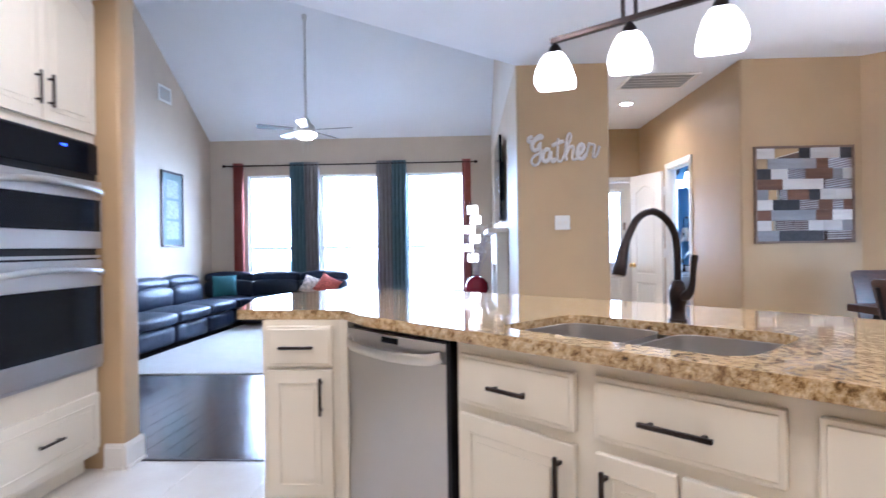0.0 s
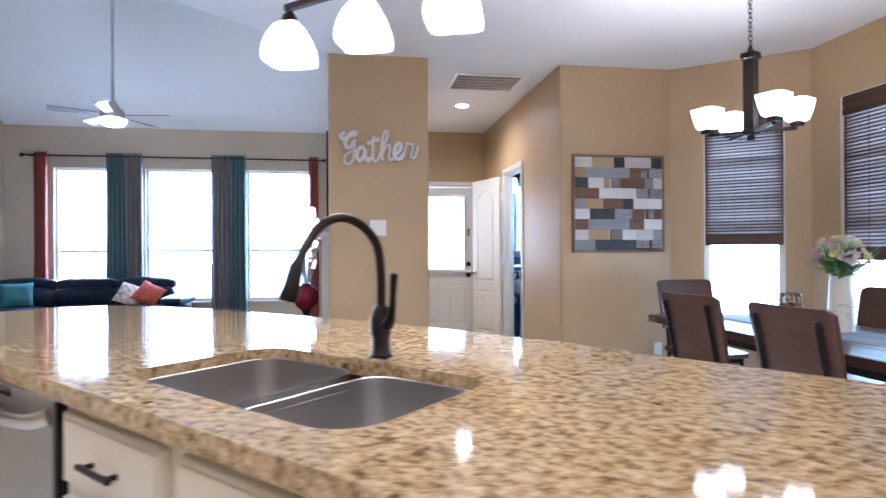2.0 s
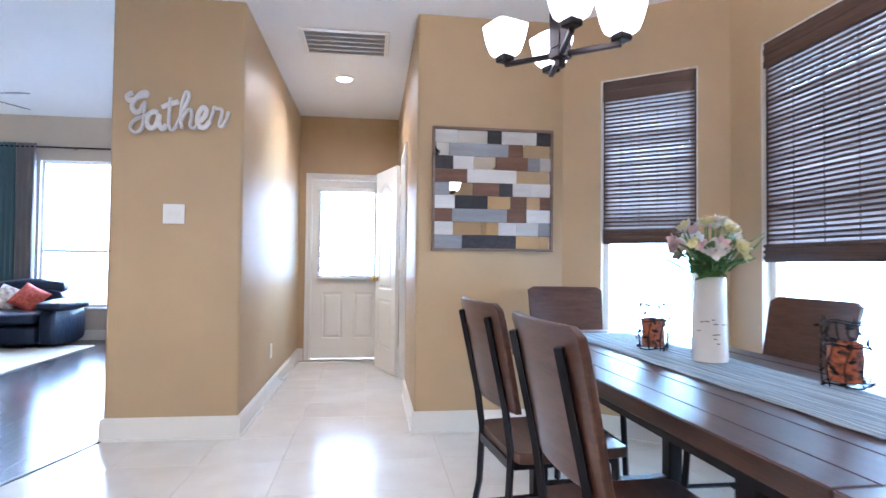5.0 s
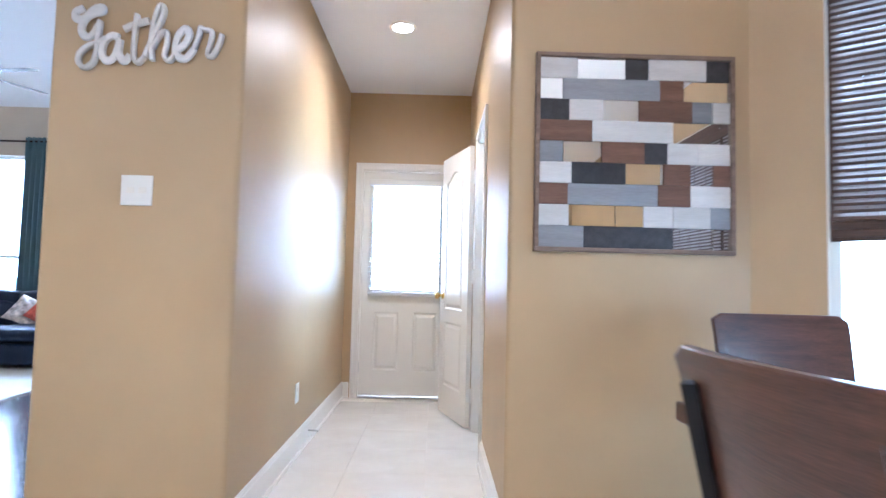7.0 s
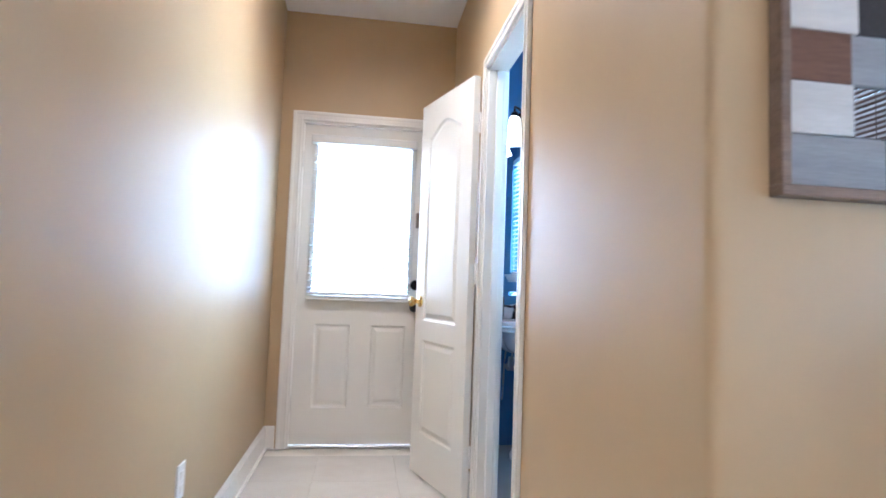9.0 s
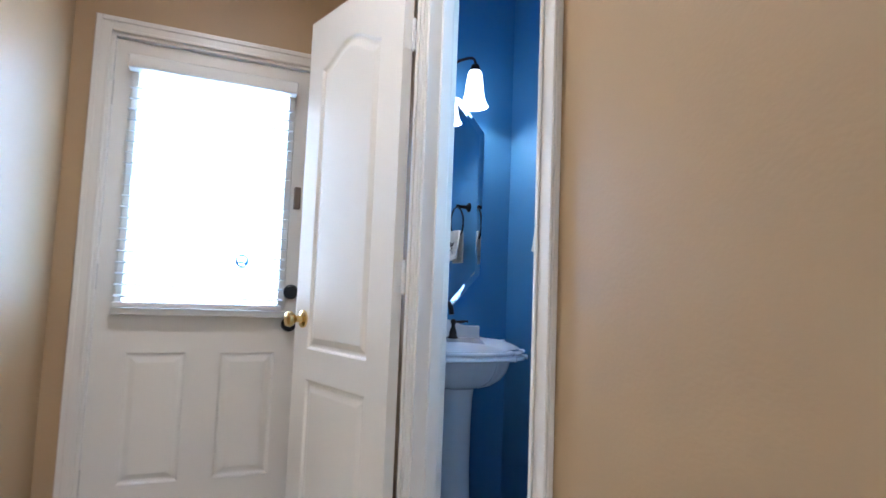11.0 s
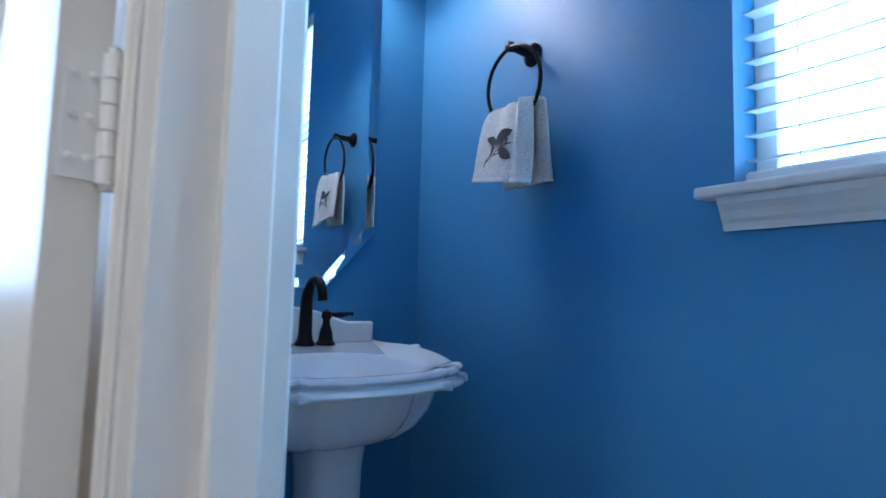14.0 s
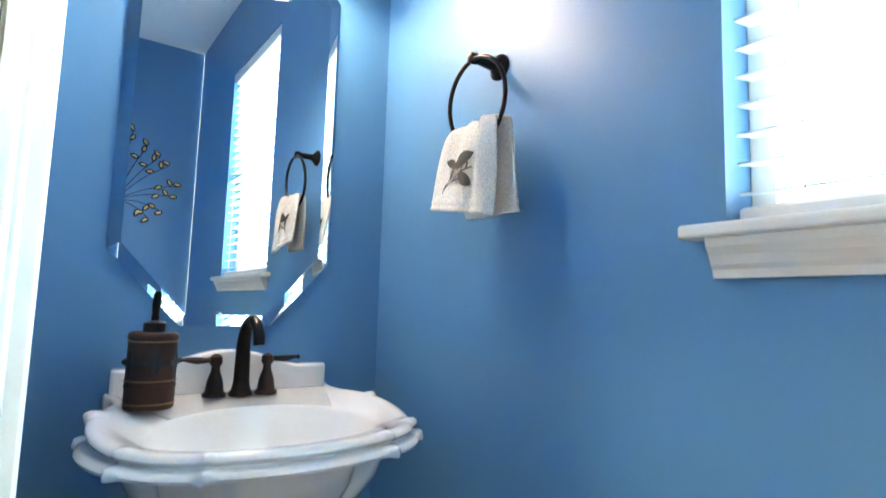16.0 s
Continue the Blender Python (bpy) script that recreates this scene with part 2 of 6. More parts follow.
# centre block between hall and living room, with rounded corners
structure("wall_centre", TAN, lambda bm: prism(bm, rounded([(XP, 9.22), (XP, Y0), (XL, Y0), (XL, YE), (XL - 0.12, YE), (XL - 0.12, Y0 + 0.12), (XP + 0.12, Y0 + 0.12), (XP + 0.12, 9.22)], [0, 0.025, 0.025, 0, 0, 0, 0, 0]), 0, H), "tan painted wall with rounded corners", True)
structure("wall_television_upper", CREAM, lambda bm: box(bm, XP - 0.004, Y0, H, XP + 0.12, YB, 6.0), "cream painted upper wall")
# diagonal wall above the kitchen ceiling's edge
structure("wall_fascia", CREAM, lambda bm: prism(bm, [(XP, Y0), (-1.3, 3.02), (-1.94, 2.84), (-1.94, 2.72), (-1.27, 2.90), (XP + 0.12, Y0)], H + 0.12, 6.0), "cream painted upper wall")
# wall with the framed panel, wash-room door wall
WT = 0.081                                 # thickness of the wash-room wall
WASH = (5.645, 6.288, 2.09)                  # door opening: from, to, height


def wall_panel(bm):
    prism(bm, rounded([(XR, Y0), (3.36, Y0), (3.40, Y0 + 0.12), (XR + WT, Y0 + 0.12), (XR + WT, WASH[0]), (XR, WASH[0])], [0.025, 0, 0, 0, 0, 0]), 0, H)
    box(bm, XR, WASH[0], WASH[2], XR + WT, WASH[1], H)
    box(bm, XR, WASH[1], 0, XR + WT, YW, H)


structure("wall_hall_right", TAN, wall_panel, "tan painted wall with rounded corner", True)
FD = (1.375, 2.285, 2.07)                  # front door opening in the end wall
structure("wall_end", TAN, lambda bm: holes_wall(bm, 1.32, H, 0.14, [(FD[0] - 1.12, FD[1] - 1.12, 0, FD[2])], pose(1.12, YE, 0)), "tan painted end wall")

# bay: slanted wall with one window, then the wall with the double window
BAY = Vector((4.17, 3.92)) - Vector((3.36, Y0))
bay_len, bay_turn = BAY.length, math.degrees(math.atan2(BAY.y, BAY.x))
M_BAY = pose(3.36, Y0, 0, 0, 0, bay_turn)
W1 = (0.262, 0.852, 0.55, 2.34)
structure("wall_bay", TAN, lambda bm: holes_wall(bm, bay_len, H, 0.14, [W1], M_BAY), "tan painted slanted bay wall")
M_EAST = pose(4.17, 3.92, 0, 0, 0, -90)    # local x runs towards the kitchen, local y outwards
W2 = (0.26, 2.24, 0.55, 2.34)
structure("wall_east", TAN, lambda bm: holes_wall(bm, 5.6, H, 0.14, [W2], M_EAST), "tan painted wall with double window")
structure("wall_south", TAN, lambda bm: box(bm, -2.75, -1.8, 0, 4.31, -1.68, H), "tan painted wall behind the kitchen")
structure("wall_west", TAN, lambda bm: box(bm, -2.75, -1.68, 0, -2.63, 2.68, H), "tan painted kitchen wall")
structure("wall_column", TAN, lambda bm: prism(bm, rounded([(XLW, 2.68), (-1.922, 2.68), (-1.922, 2.84), (XLW, 2.84)], [0, 0.025, 0.025, 0]), 0, H), "tan painted wall end with rounded corners", True)
structure("wall_column_upper", CREAM, lambda bm: box(bm, XLW, 2.72, H + 0.12, -1.94, 2.84, 6.0), "cream painted upper wall")

# living room
LW = [(-3.80, -2.98, 0.45, 2.50), (-2.52, -1.50, 0.45, 2.50), (-1.03, -0.03, 0.45, 2.50)]
structure("wall_north", CREAM, lambda bm: holes_wall(bm, XP - XLW + 0.12, 3.16, 0.14, [(a - XLW, b - XLW, c, d) for a, b, c, d in LW], pose(XLW, YB, 0)), "cream painted window wall")
structure("wall_living_west", CREAM, lambda bm: box(bm, XLW - 0.12, 2.68, 0, XLW, YB + 0.14, 6.2), "cream painted side wall")


def vault(bm):
    ridge, slope = 6.3, 0.67
    top = 3.115 + slope * (YB - ridge)
    low = top - slope * (ridge - 2.6)
    prof = [(YB + 0.14, 3.115 - 0.14 * slope), (ridge, top), (2.6, low), (2.6, low + 0.1), (ridge, top + 0.12), (YB + 0.14, 3.235 - 0.14 * slope)]
    a = [bm.verts.new((XLW - 0.12, y, z)) for y, z in prof]
    b = [bm.verts.new((XP + 0.12, y, z)) for y, z in prof]
    n = len(prof)
    fs = [bm.faces.new(a), bm.faces.new(b[::-1])] + [bm.faces.new((a[i], b[i], b[(i + 1) % n], a[(i + 1) % n])) for i in range(n)]
    bmesh.ops.recalc_face_normals(bm, faces=fs)


structure("ceiling_vault", CEIL, vault, "white sloping living-room ceiling")
structure("ceiling", CEIL, lambda bm: prism(bm, [(-2.75, -1.8), (4.35, -1.8), (4.35, 4.0), (3.5, 4.75), (3.5, 7.5), (XP, 7.5), (XP, Y0), (-1.3, 3.02), (-1.94, 2.84), (-2.75, 2.72)], H, H + 0.12), "white flat ceiling")

# wash room
structure("wall_wash_back", BLUE, lambda bm: box(bm, XR + WT, YW, 0, BX + 0.13, YW + 0.14, H), "blue painted wall")
BW = (5.62, 6.387, 1.187, 2.35)
structure("wall_wash_window", BLUE, lambda bm: holes_wall(bm, 2.64, H, 0.13, [(YW - BW[1], YW - BW[0], BW[2], BW[3])], pose(BX, YW, 0, 0, 0, -90)), "blue painted wall with window")
structure("wall_wash_lining", BLUE, lambda bm: (box(bm, XR + WT + 0.001, Y0 + 0.13, 0, XR + WT + 0.006, WASH[0] - 0.02, H), box(bm, XR + WT + 0.001, WASH[1] + 0.02, 0, XR + WT + 0.006, YW, H), box(bm, XR + WT + 0.001, WASH[0] - 0.02, WASH[2] + 0.02, XR + WT + 0.006, WASH[1] + 0.02, H)), "blue painted inner wall face")
structure("wall_wash_front", BLUE, lambda bm: box(bm, XR + WT + 0.007, 4.69, 0, BX, 4.75, H), "blue painted wall")

# floors
structure("floor_base", GROUT, lambda bm: box(bm, -4.6, -1.8, -0.12, 4.4, 9.4, -0.004), "beige grout bed")

structure("floor_wash", TILE, lambda bm: box(bm, XR, 4.6, -0.006, BX, YW, 0.0), "cream tile floor")


def lamp(name, kind, energy, colour, m, **more):
    li = bpy.data.lights.new(name, kind)
    li.energy, li.color = energy, colour
    for k, val in more.items():
        if k == "size":
            li.size = val
        if k == "size_y":
            li.shape, li.size_y = "RECTANGLE", val
        if k == "radius":
            li.shadow_soft_size = val
    ob = new(name, li)
    ob.matrix_world = m
    return ob


# daylight backdrops outside the windows
def backdrop(name, x0, y0, x1, y1, z0, z1, material=OUT):
    bm = bmesh.new()
    vs = [bm.verts.new(p) for p in ((x0, y0, z0), (x1, y1, z0), (x1, y1, z1), (x0, y0, z1))]
    bm.faces.new(vs)
    return tagged(put(name, bm, material), "bright overcast daylight outside", "", "", "structure")


backdrop("backdrop_north", -7.5, 12.5, 4.0, 12.5, -0.5, 5.5)
backdrop("backdrop_door", 0.6, 8.6, 3.2, 8.6, -0.3, 3.6, OUT_DOOR)
backdrop("backdrop_east", 6.5, 4.9, 6.5, -3.0, -0.5, 4.5, OUT_EAST)
backdrop("backdrop_side", 6.3, 12.4, 6.3, 4.9, -0.5, 4.5, glow("side_daylight", (0.66, 0.91, 1.0), 17.0))
GARDEN = mat("pale_garden_haze", (0.5, 0.6, 0.55), 0.9)
v = coords(GARDEN, (1, 1, 1.6), (0, 0, 0), False)
gcol = ramp(GARDEN, noise_tex(GARDEN, v, 5.0, 6, 0.65), [(0.38, (0.22, 0.42, 0.36)), (0.50, (0.62, 0.82, 0.86)), (0.62, (1.0, 1.0, 1.0))])
tie(GARDEN, gcol, bsdf(GARDEN).inputs["Emission Color"])
bsdf(GARDEN).inputs["Emission Strength"].default_value = 1.6
backdrop("backdrop_garden", -7.5, 12.3, 4.0, 12.3, -0.5, 0.95, GARDEN)
WARM = (1.0, 0.85, 0.66)

# ---- kitchen island (turned by an eighth) ----
M_ISL = pose(0, 0, 0, 0, 0, -45)
R2 = math.sqrt(2)
uv = lambda x, y: ((x - y) / R2, (x + y) / R2)
TOP = 0.94
near = [(-1.03, 2.09), (-0.54, 2.05), (-0.455, 1.905)]
island = thing("kitchen_island", "cream kitchen island with speckled granite counter", "kitchen island", M_ISL)
outline = [uv(*p) for p in near] + [(-1.60, 1.005), (0.62, 1.005)] + [uv(*p) for p in [(1.785, 1.05), (1.50, 1.42), (1.25, 1.77), (0.86, 2.21), (0.40, 2.62), (0.01, 2.94), (-0.33, 3.17), (-0.65, 3.31), (-0.90, 3.24), (-1.10, 2.98), (-1.16, 2.65)]]
SINK = (-1.015, -0.235, 1.115, 1.572)


def counter(bm):
    """The granite top as two prisms' worth of outline with the sink's opening left free."""
    hole = rounded([(SINK[0], SINK[2] + 0.012), (SINK[1], SINK[2]), (SINK[1], SINK[3]), (SINK[0], SINK[3])], [0.09, 0.11, 0.09, 0.09], 6)
    outer = rounded(outline, [0.03, 0.02, 0.02, 0, 0.03, 0.04, 0, 0, 0, 0, 0, 0, 0.1, 0.1, 0.1, 0.05], 4)
    made = []
    for z in (TOP, TOP - 0.042):
        es = []
        for loop in (outer, hole):
            vs = [bm.verts.new((x, y, z)) for x, y in loop]
            es += [bm.edges.new((vs[i], vs[(i + 1) % len(vs)])) for i in range(len(vs))]
        made.append(es)
        bmesh.ops.triangle_fill(bm, use_beauty=True, edges=es)
    bmesh.ops.bridge_loops(bm, edges=[e for e in made[0][:len(outer)]] + [e for e in made[1][:len(outer)]])
    bmesh.ops.bridge_loops(bm, edges=[e for e in made[0][len(outer):]] + [e for e in made[1][len(outer):]])
    bmesh.ops.recalc_face_normals(bm, faces=bm.faces)


part("counter_top", GRANITE, island, counter, False, 0.008)
FV = 1.046                                  # cabinet faces
part("carcass", CABINET, island, lambda bm: (prism(bm, [(-1.13, FV + 0.0205), (0.505, FV + 0.0205), (0.505, 1.10), (-1.13, 1.10)], 0.10, TOP - 0.043), prism(bm, [(-1.13, 1.10), (0.505, 1.10), (0.505, 1.75), (-1.0, 1.75), (-1.13, 1.62)], 0.10, TOP - 0.26), prism(bm, [(0.465, 1.10), (0.505, 1.10), (0.505, 1.75), (0.465, 1.75)], TOP - 0.26, TOP - 0.043), prism(bm, [(-1.13, 1.62), (-1.0, 1.75), (0.505, 1.75), (0.505, 1.79), (-1.0, 1.85), (-1.79, 1.85), uv(-0.86, 2.75), uv(-0.90, 2.051), uv(-0.56, 2.051), (-1.80, 1.06), (-1.79, 1.62)], 0.10, TOP - 0.043)))
part("toe_kick", CABINET, island, lambda bm: prism(bm, [(-1.1, 1.13), (0.475, 1.13), (0.475, 1.72), (-1.0, 1.80), (-1.76, 1.80), uv(-0.84, 2.72), uv(-0.87, 2.12), uv(-0.60, 2.12), (-1.77, 1.12), (-1.75, 1.64), (-1.1, 1.64)], 0.0, 0.10))


def raised_front(bm, x0, z0, x1, z1, y=0.0, t=0.02, frame_w=0.055, arch=0.0):
    """A cabinet front facing -y with a raised panel."""
    box(bm, x0, y, z0, x1, y + t, z1, 0.003)
    fw = min(frame_w, 0.3 * (z1 - z0))
    if z1 - z0 > 0.25:
        a, b, c, d = x0 + fw, z0 + fw, x1 - fw, z1 - fw
        pts = [(a, b), (c, b), (c, d)]
        if arch:
            n = 10
            pts = [(a, b), (c, b), (c, d - arch)] + [(c + (a - c) * k / n, d - arch + arch * math.sin(math.pi * k / n) ** 1.2) for k in range(1, n)] + [(a, d - arch)]
        else:
            pts.append((a, d))
        m = Matrix(((1, 0, 0, 0), (0, 0, 1, y), (0, 1, 0, 0), (0, 0, 0, 1)))
        tube(bm, [(x, y - 0.0005, z) for x, z in pts], 0.005, 6, closed=True)
        cx, cz = (a + c) / 2, (b + d) / 2
        inner = [(cx + (x - cx) * (1 - 0.05 / (c - a)), cz + (z - cz) * (1 - 0.05 / (d - b))) for x, z in pts]
        prism(bm, inner, -0.005, 0.004, m)
    else:
        box(bm, x0 + 0.012, y - 0.004, z0 + 0.012, x1 - 0.012, y + 0.002, z1 - 0.012, 0.003)


def bar_handle(parent, x, y, z, length, upright=False, material=BRONZE):
    """A square bar pull standing off a front that faces -y."""
    def draw(bm):
        h = length / 2
        if upright:
            box(bm, x - 0.006, y - 0.034, z - h, x + 0.006, y - 0.022, z + h, 0.002)
            for s in (-0.36, 0.36):
                box(bm, x - 0.005, y - 0.024, z + s * length - 0.005, x + 0.005, y, z + s * length + 0.005)
        else:
            box(bm, x - h, y - 0.034, z - 0.006, x + h, y - 0.022, z + 0.006, 0.002)
            for s in (-0.36, 0.36):
                box(bm, x + s * length - 0.005, y - 0.024, z - 0.005, x + s * length + 0.005, y, z + 0.005)
    return part("handle", material, parent, draw)


def front(parent, name, x0, z0, x1, z1, y, handle, m=None, arch=0.0):
    ob = part(name, CABINET, parent, lambda bm: raised_front(bm, x0, z0, x1, z1, y, arch=arch))
    if m is not None:
        ob.matrix_local = m
    hx, hz, length, up = handle
    if length:
        tagged(bar_handle(ob, hx, y, hz, length, up), "dark bronze bar pull")
    return ob


front(island, "drawer_front", -1.105, 0.690, -0.655, 0.853, FV, (-0.88, 0.765, 0.15, False))
front(island, "cabinet_door", -1.105, 0.14, -0.655, 0.655, FV, (-0.70, 0.545, 0.15, True))
front(island, "false_front", -0.592, 0.690, -0.140, 0.858, FV, (-0.365, 0.765, 0.18, False))
front(island, "cabinet_door", -0.592, 0.14, -0.372, 0.655, FV, (-0.555, 0.545, 0.15, True))
front(island, "cabinet_door", -0.360, 0.14, -0.140, 0.655, FV, (-0.177, 0.545, 0.15, True))
front(island, "drawer_front", -0.082, 0.690, 0.36, 0.858, FV, (0.14, 0.765, 0.15, False))
front(island, "cabinet_door", -0.082, 0.14, 0.36, 0.655, FV, (-0.04, 0.545, 0.15, True))
M_LEFT = M_ISL.inverted() @ pose(0, 0, 0)
front(island, "drawer_front", -0.878, 0.700, -0.592, 0.875, 2.03, (-0.742, 0.785, 0.15, False), M_LEFT)
front(island, "cabinet_door", -0.878, 0.14, -0.592, 0.685, 2.03, (-0.640, 0.575, 0.16, True), M_LEFT)

# dishwasher
dish = thing("dishwasher", "stainless steel dishwasher built into the island", "dishwasher", M_ISL)


def dish_door(bm):
    n = 10
    pts = [(-1.775, FV + 0.03)] + [(-1.775 + 0.605 * k / n, FV + 0.004 - 0.014 * math.sin(math.pi * k / n)) for k in range(n + 1)] + [(-1.17, FV + 0.03)]
    prism(bm, pts, 0.105, 0.80)
    prism(bm, pts, 0.835, 0.872)
    prism(bm, [(x, y + (0.02 if y < FV + 0.02 else 0.0)) for x, y in pts], 0.80, 0.835)


part("door", STEEL, dish, dish_door, True)
part("handle", CHROME, dish, lambda bm: tube(bm, smooth_path([(-1.755, FV + 0.0, 0.825), (-1.69, FV - 0.035, 0.812), (-1.47, FV - 0.052, 0.805), (-1.25, FV - 0.035, 0.812), (-1.19, FV + 0.0, 0.825)]), 0.012, 10, 1.7), True)
boxes("control_strip", DARKGLASS, dish, (-1.52, FV - 0.013, 0.842, -1.42, FV + 0.0, 0.864))
# tub, plus a black strip standing in for the shaded gap beside the door
boxes("tub", BLACK, dish, (-1.775, FV + 0.032, 0.0, -1.145, 1.58, 0.885), (-1.165, FV + 0.0, 0.06, -1.145, FV + 0.03, 0.885))

# double sink with two steel bowls
sink = thing("kitchen_sink", "stainless steel double-bowl undermount sink", "sink", M_ISL)


def bowl(bm, a, b, c, d, depth):
    rings = []
    for inset, z, r in ((0.010, TOP - 0.029, 0.085), (0.013, TOP - 0.031, 0.085), (0.015, TOP - 0.07, 0.085), (0.020, TOP - depth + 0.03, 0.075), (0.034, TOP - depth + 0.006, 0.06), (0.07, TOP - depth, 0.04)):
        pts = rounded([(a + inset, c + inset), (b - inset, c + inset), (b - inset, d - inset), (a + inset, d - inset)], r, 6)
        rings.append([bm.verts.new((x, y, z)) for x, y in pts])
    n = len(rings[0])
    for p, q in zip(rings, rings[1:]):
        for i in range(n):
            bm.faces.new((p[i], p[(i + 1) % n], q[(i + 1) % n], q[i]))
    bm.faces.new(rings[-1])


def bowls(bm):
    bowl(bm, -1.025, -0.630, SINK[2] - 0.005, SINK[3] + 0.005, 0.20)
    bowl(bm, -0.600, -0.230, SINK[2] - 0.005, SINK[3] + 0.005, 0.20)
    box(bm, -0.650, SINK[2] + 0.06, TOP - 0.056, -0.585, SINK[3] - 0.06, TOP - 0.047, 0.003)


part("bowls", STEEL, sink, bowls, True)
part("drain", CHROME, sink, lambda bm: [lathe(bm, [(0.045, 0), (0.045, 0.004), (0.03, 0.002)], 18, pose(x, 1.34, TOP - 0.199)) for x in (-0.84, -0.42)], True)

# kitchen tap
tap = thing("kitchen_faucet", "dark bronze gooseneck pull-down kitchen faucet", "faucet", pose(0.711, 1.605, TOP))
sp = Vector((-0.875, -0.46))
sp = sp / sp.length


def at_spout(d, z):
    return (sp.x * d, sp.y * d, z)


part("body", BRONZE, tap, lambda bm: lathe(bm, [(0.032, 0), (0.032, 0.006), (0.026, 0.012), (0.024, 0.05), (0.029, 0.065), (0.030, 0.10), (0.022, 0.13), (0.015, 0.14)], 20), True)
part("neck", BRONZE, tap, lambda bm: tube(bm, smooth_path([at_spout(0, 0.12), at_spout(0.0, 0.22), at_spout(0.012, 0.30), at_spout(0.055, 0.352), at_spout(0.115, 0.374), at_spout(0.175, 0.352), at_spout(0.215, 0.30), at_spout(0.235, 0.26)]), 0.0125, 12), True)
part("spray_head", BRONZE, tap, lambda bm: tube(bm, [at_spout(0.232, 0.268), at_spout(0.240, 0.25), at_spout(0.252, 0.20), at_spout(0.262, 0.172), at_spout(0.264, 0.165)], [0.0135, 0.017, 0.021, 0.024, 0.020], 14), True)
part("lever", BRONZE, tap, lambda bm: (tube(bm, smooth_path([(0.006, -0.012, 0.082), (0.018, -0.040, 0.095), (0.025, -0.058, 0.125), (0.028, -0.066, 0.185), (0.031, -0.072, 0.228)], 4), [0.015, 0.016, 0.017, 0.0175, 0.0165, 0.015, 0.0135, 0.012, 0.0105, 0.010, 0.0095, 0.009, 0.0095, 0.010, 0.0105, 0.011, 0.009], 10),), True)

def square_bell(bm, prof, m, soft=0.42):
    """A four-sided glass shade with rounded corners; prof lists half widths and heights, from the closed end to the rim and back inside."""
    rings = []
    for w, z in prof:
        pts = rounded([(-w, -w), (w, -w), (w, w), (-w, w)], w * soft, 4)
        rings.append([bm.verts.new(m @ Vector((x, y, z))) for x, y in pts])
    n = len(rings[0])
    for p, q in zip(rings, rings[1:]):
        for i in range(n):
            bm.faces.new((p[i], p[(i + 1) % n], q[(i + 1) % n], q[i]))
    bm.faces.new(rings[0][::-1])
    bmesh.ops.recalc_face_normals(bm, faces=bm.faces)


# pendant with three glass shades
SHADE = glow("lit_frosted_glass", (1.0, 0.93, 0.82), 5.0)
pend = thing("pendant_light", "dark bronze linear pendant with three lit frosted glass shades", "pendant light", pose(0.677, 2.004, H, 0, 0, math.degrees(math.atan2(1.784 - 2.225, 0.949 - 0.405))))
part("bar", BRONZE, pend, lambda bm: (box(bm, -0.37, -0.013, 2.125 - H, 0.37, 0.013, 2.150 - H, 0.003), [box(bm, x - 0.022, -0.006, 2.15 - H, x - 0.008, 0.006, -0.02) for x in (-0.012, 0.042)], box(bm, -0.11, -0.05, -0.025, 0.11, 0.05, 0.0, 0.006)))
for i, x in enumerate((-0.35, 0.0, 0.35)):
    part("socket", BRONZE, pend, lambda bm: lathe(bm, [(0.010, 2.125 - H), (0.028, 2.10 - H), (0.032, 2.078 - H), (0.036, 2.068 - H)], 16, pose(x, 0, 0)), True)
    part("shade", SHADE, pend, lambda bm: square_bell(bm, [(0.030, 2.078), (0.046, 2.066), (0.066, 2.030), (0.082, 1.985), (0.087, 1.955), (0.085, 1.932), (0.080, 1.934), (0.082, 1.955), (0.060, 2.030), (0.030, 2.066)], pose(x, 0, -H, 0, 0, 21)), True)
    lamp("pendant_bulb", "POINT", 9, WARM, Matrix.Translation((0.677, 2.004, 0)) @ pose(0, 0, 0, 0, 0, -39.03) @ pose(x, 0, 1.96), radius=0.045)

# tall oven cabinet and double oven; local x runs along the wall, the fronts face -y
M_OVEN = pose(-2.03, 2.655, 0, 0, 0, 90) @ pose(-0.80, 0, 0)
tall = thing("oven_cabinet", "tall cream oven cabinet with arched upper doors", "cabinet", M_OVEN)
boxes("carcass", CABINET, tall, (0, 0.022, 0.10, 0.80, 0.60, 0.575), (0, 0.022, 1.80, 0.80, 0.60, 2.60), (0, 0.022, 0.575, 0.018, 0.60, 1.80), (0.782, 0.022, 0.575, 0.80, 0.60, 1.80), (0.02, 0.09, 0.0, 0.78, 0.60, 0.10), (0.018, 0.55, 0.575, 0.782, 0.60, 1.80), bevel=0.002)
part("crown", CABINET, tall, lambda bm: prism(bm, [(-0.02, 0.60), (-0.02, 0.02), (0.0, -0.03), (0.80, -0.03), (0.82, 0.02), (0.82, 0.60)], 2.60, 2.66))
front(tall, "drawer_front", 0.015, 0.14, 0.785, 0.44, 0.0, (0.40, 0.29, 0.16, False))
front(tall, "cabinet_door", 0.015, 1.845, 0.396, 2.56, 0.0, (0.36, 1.99, 0.16, True), None, 0.06)
front(tall, "cabinet_door", 0.404, 1.845, 0.785, 2.56, 0.0, (0.44, 1.99, 0.16, True), None, 0.06)
tall2 = thing("base_cabinet", "cream cabinet run beside the ovens", "cabinet", pose(-2.03, 1.84, 0, 0, 0, 90) @ pose(-2.4, 0, 0))
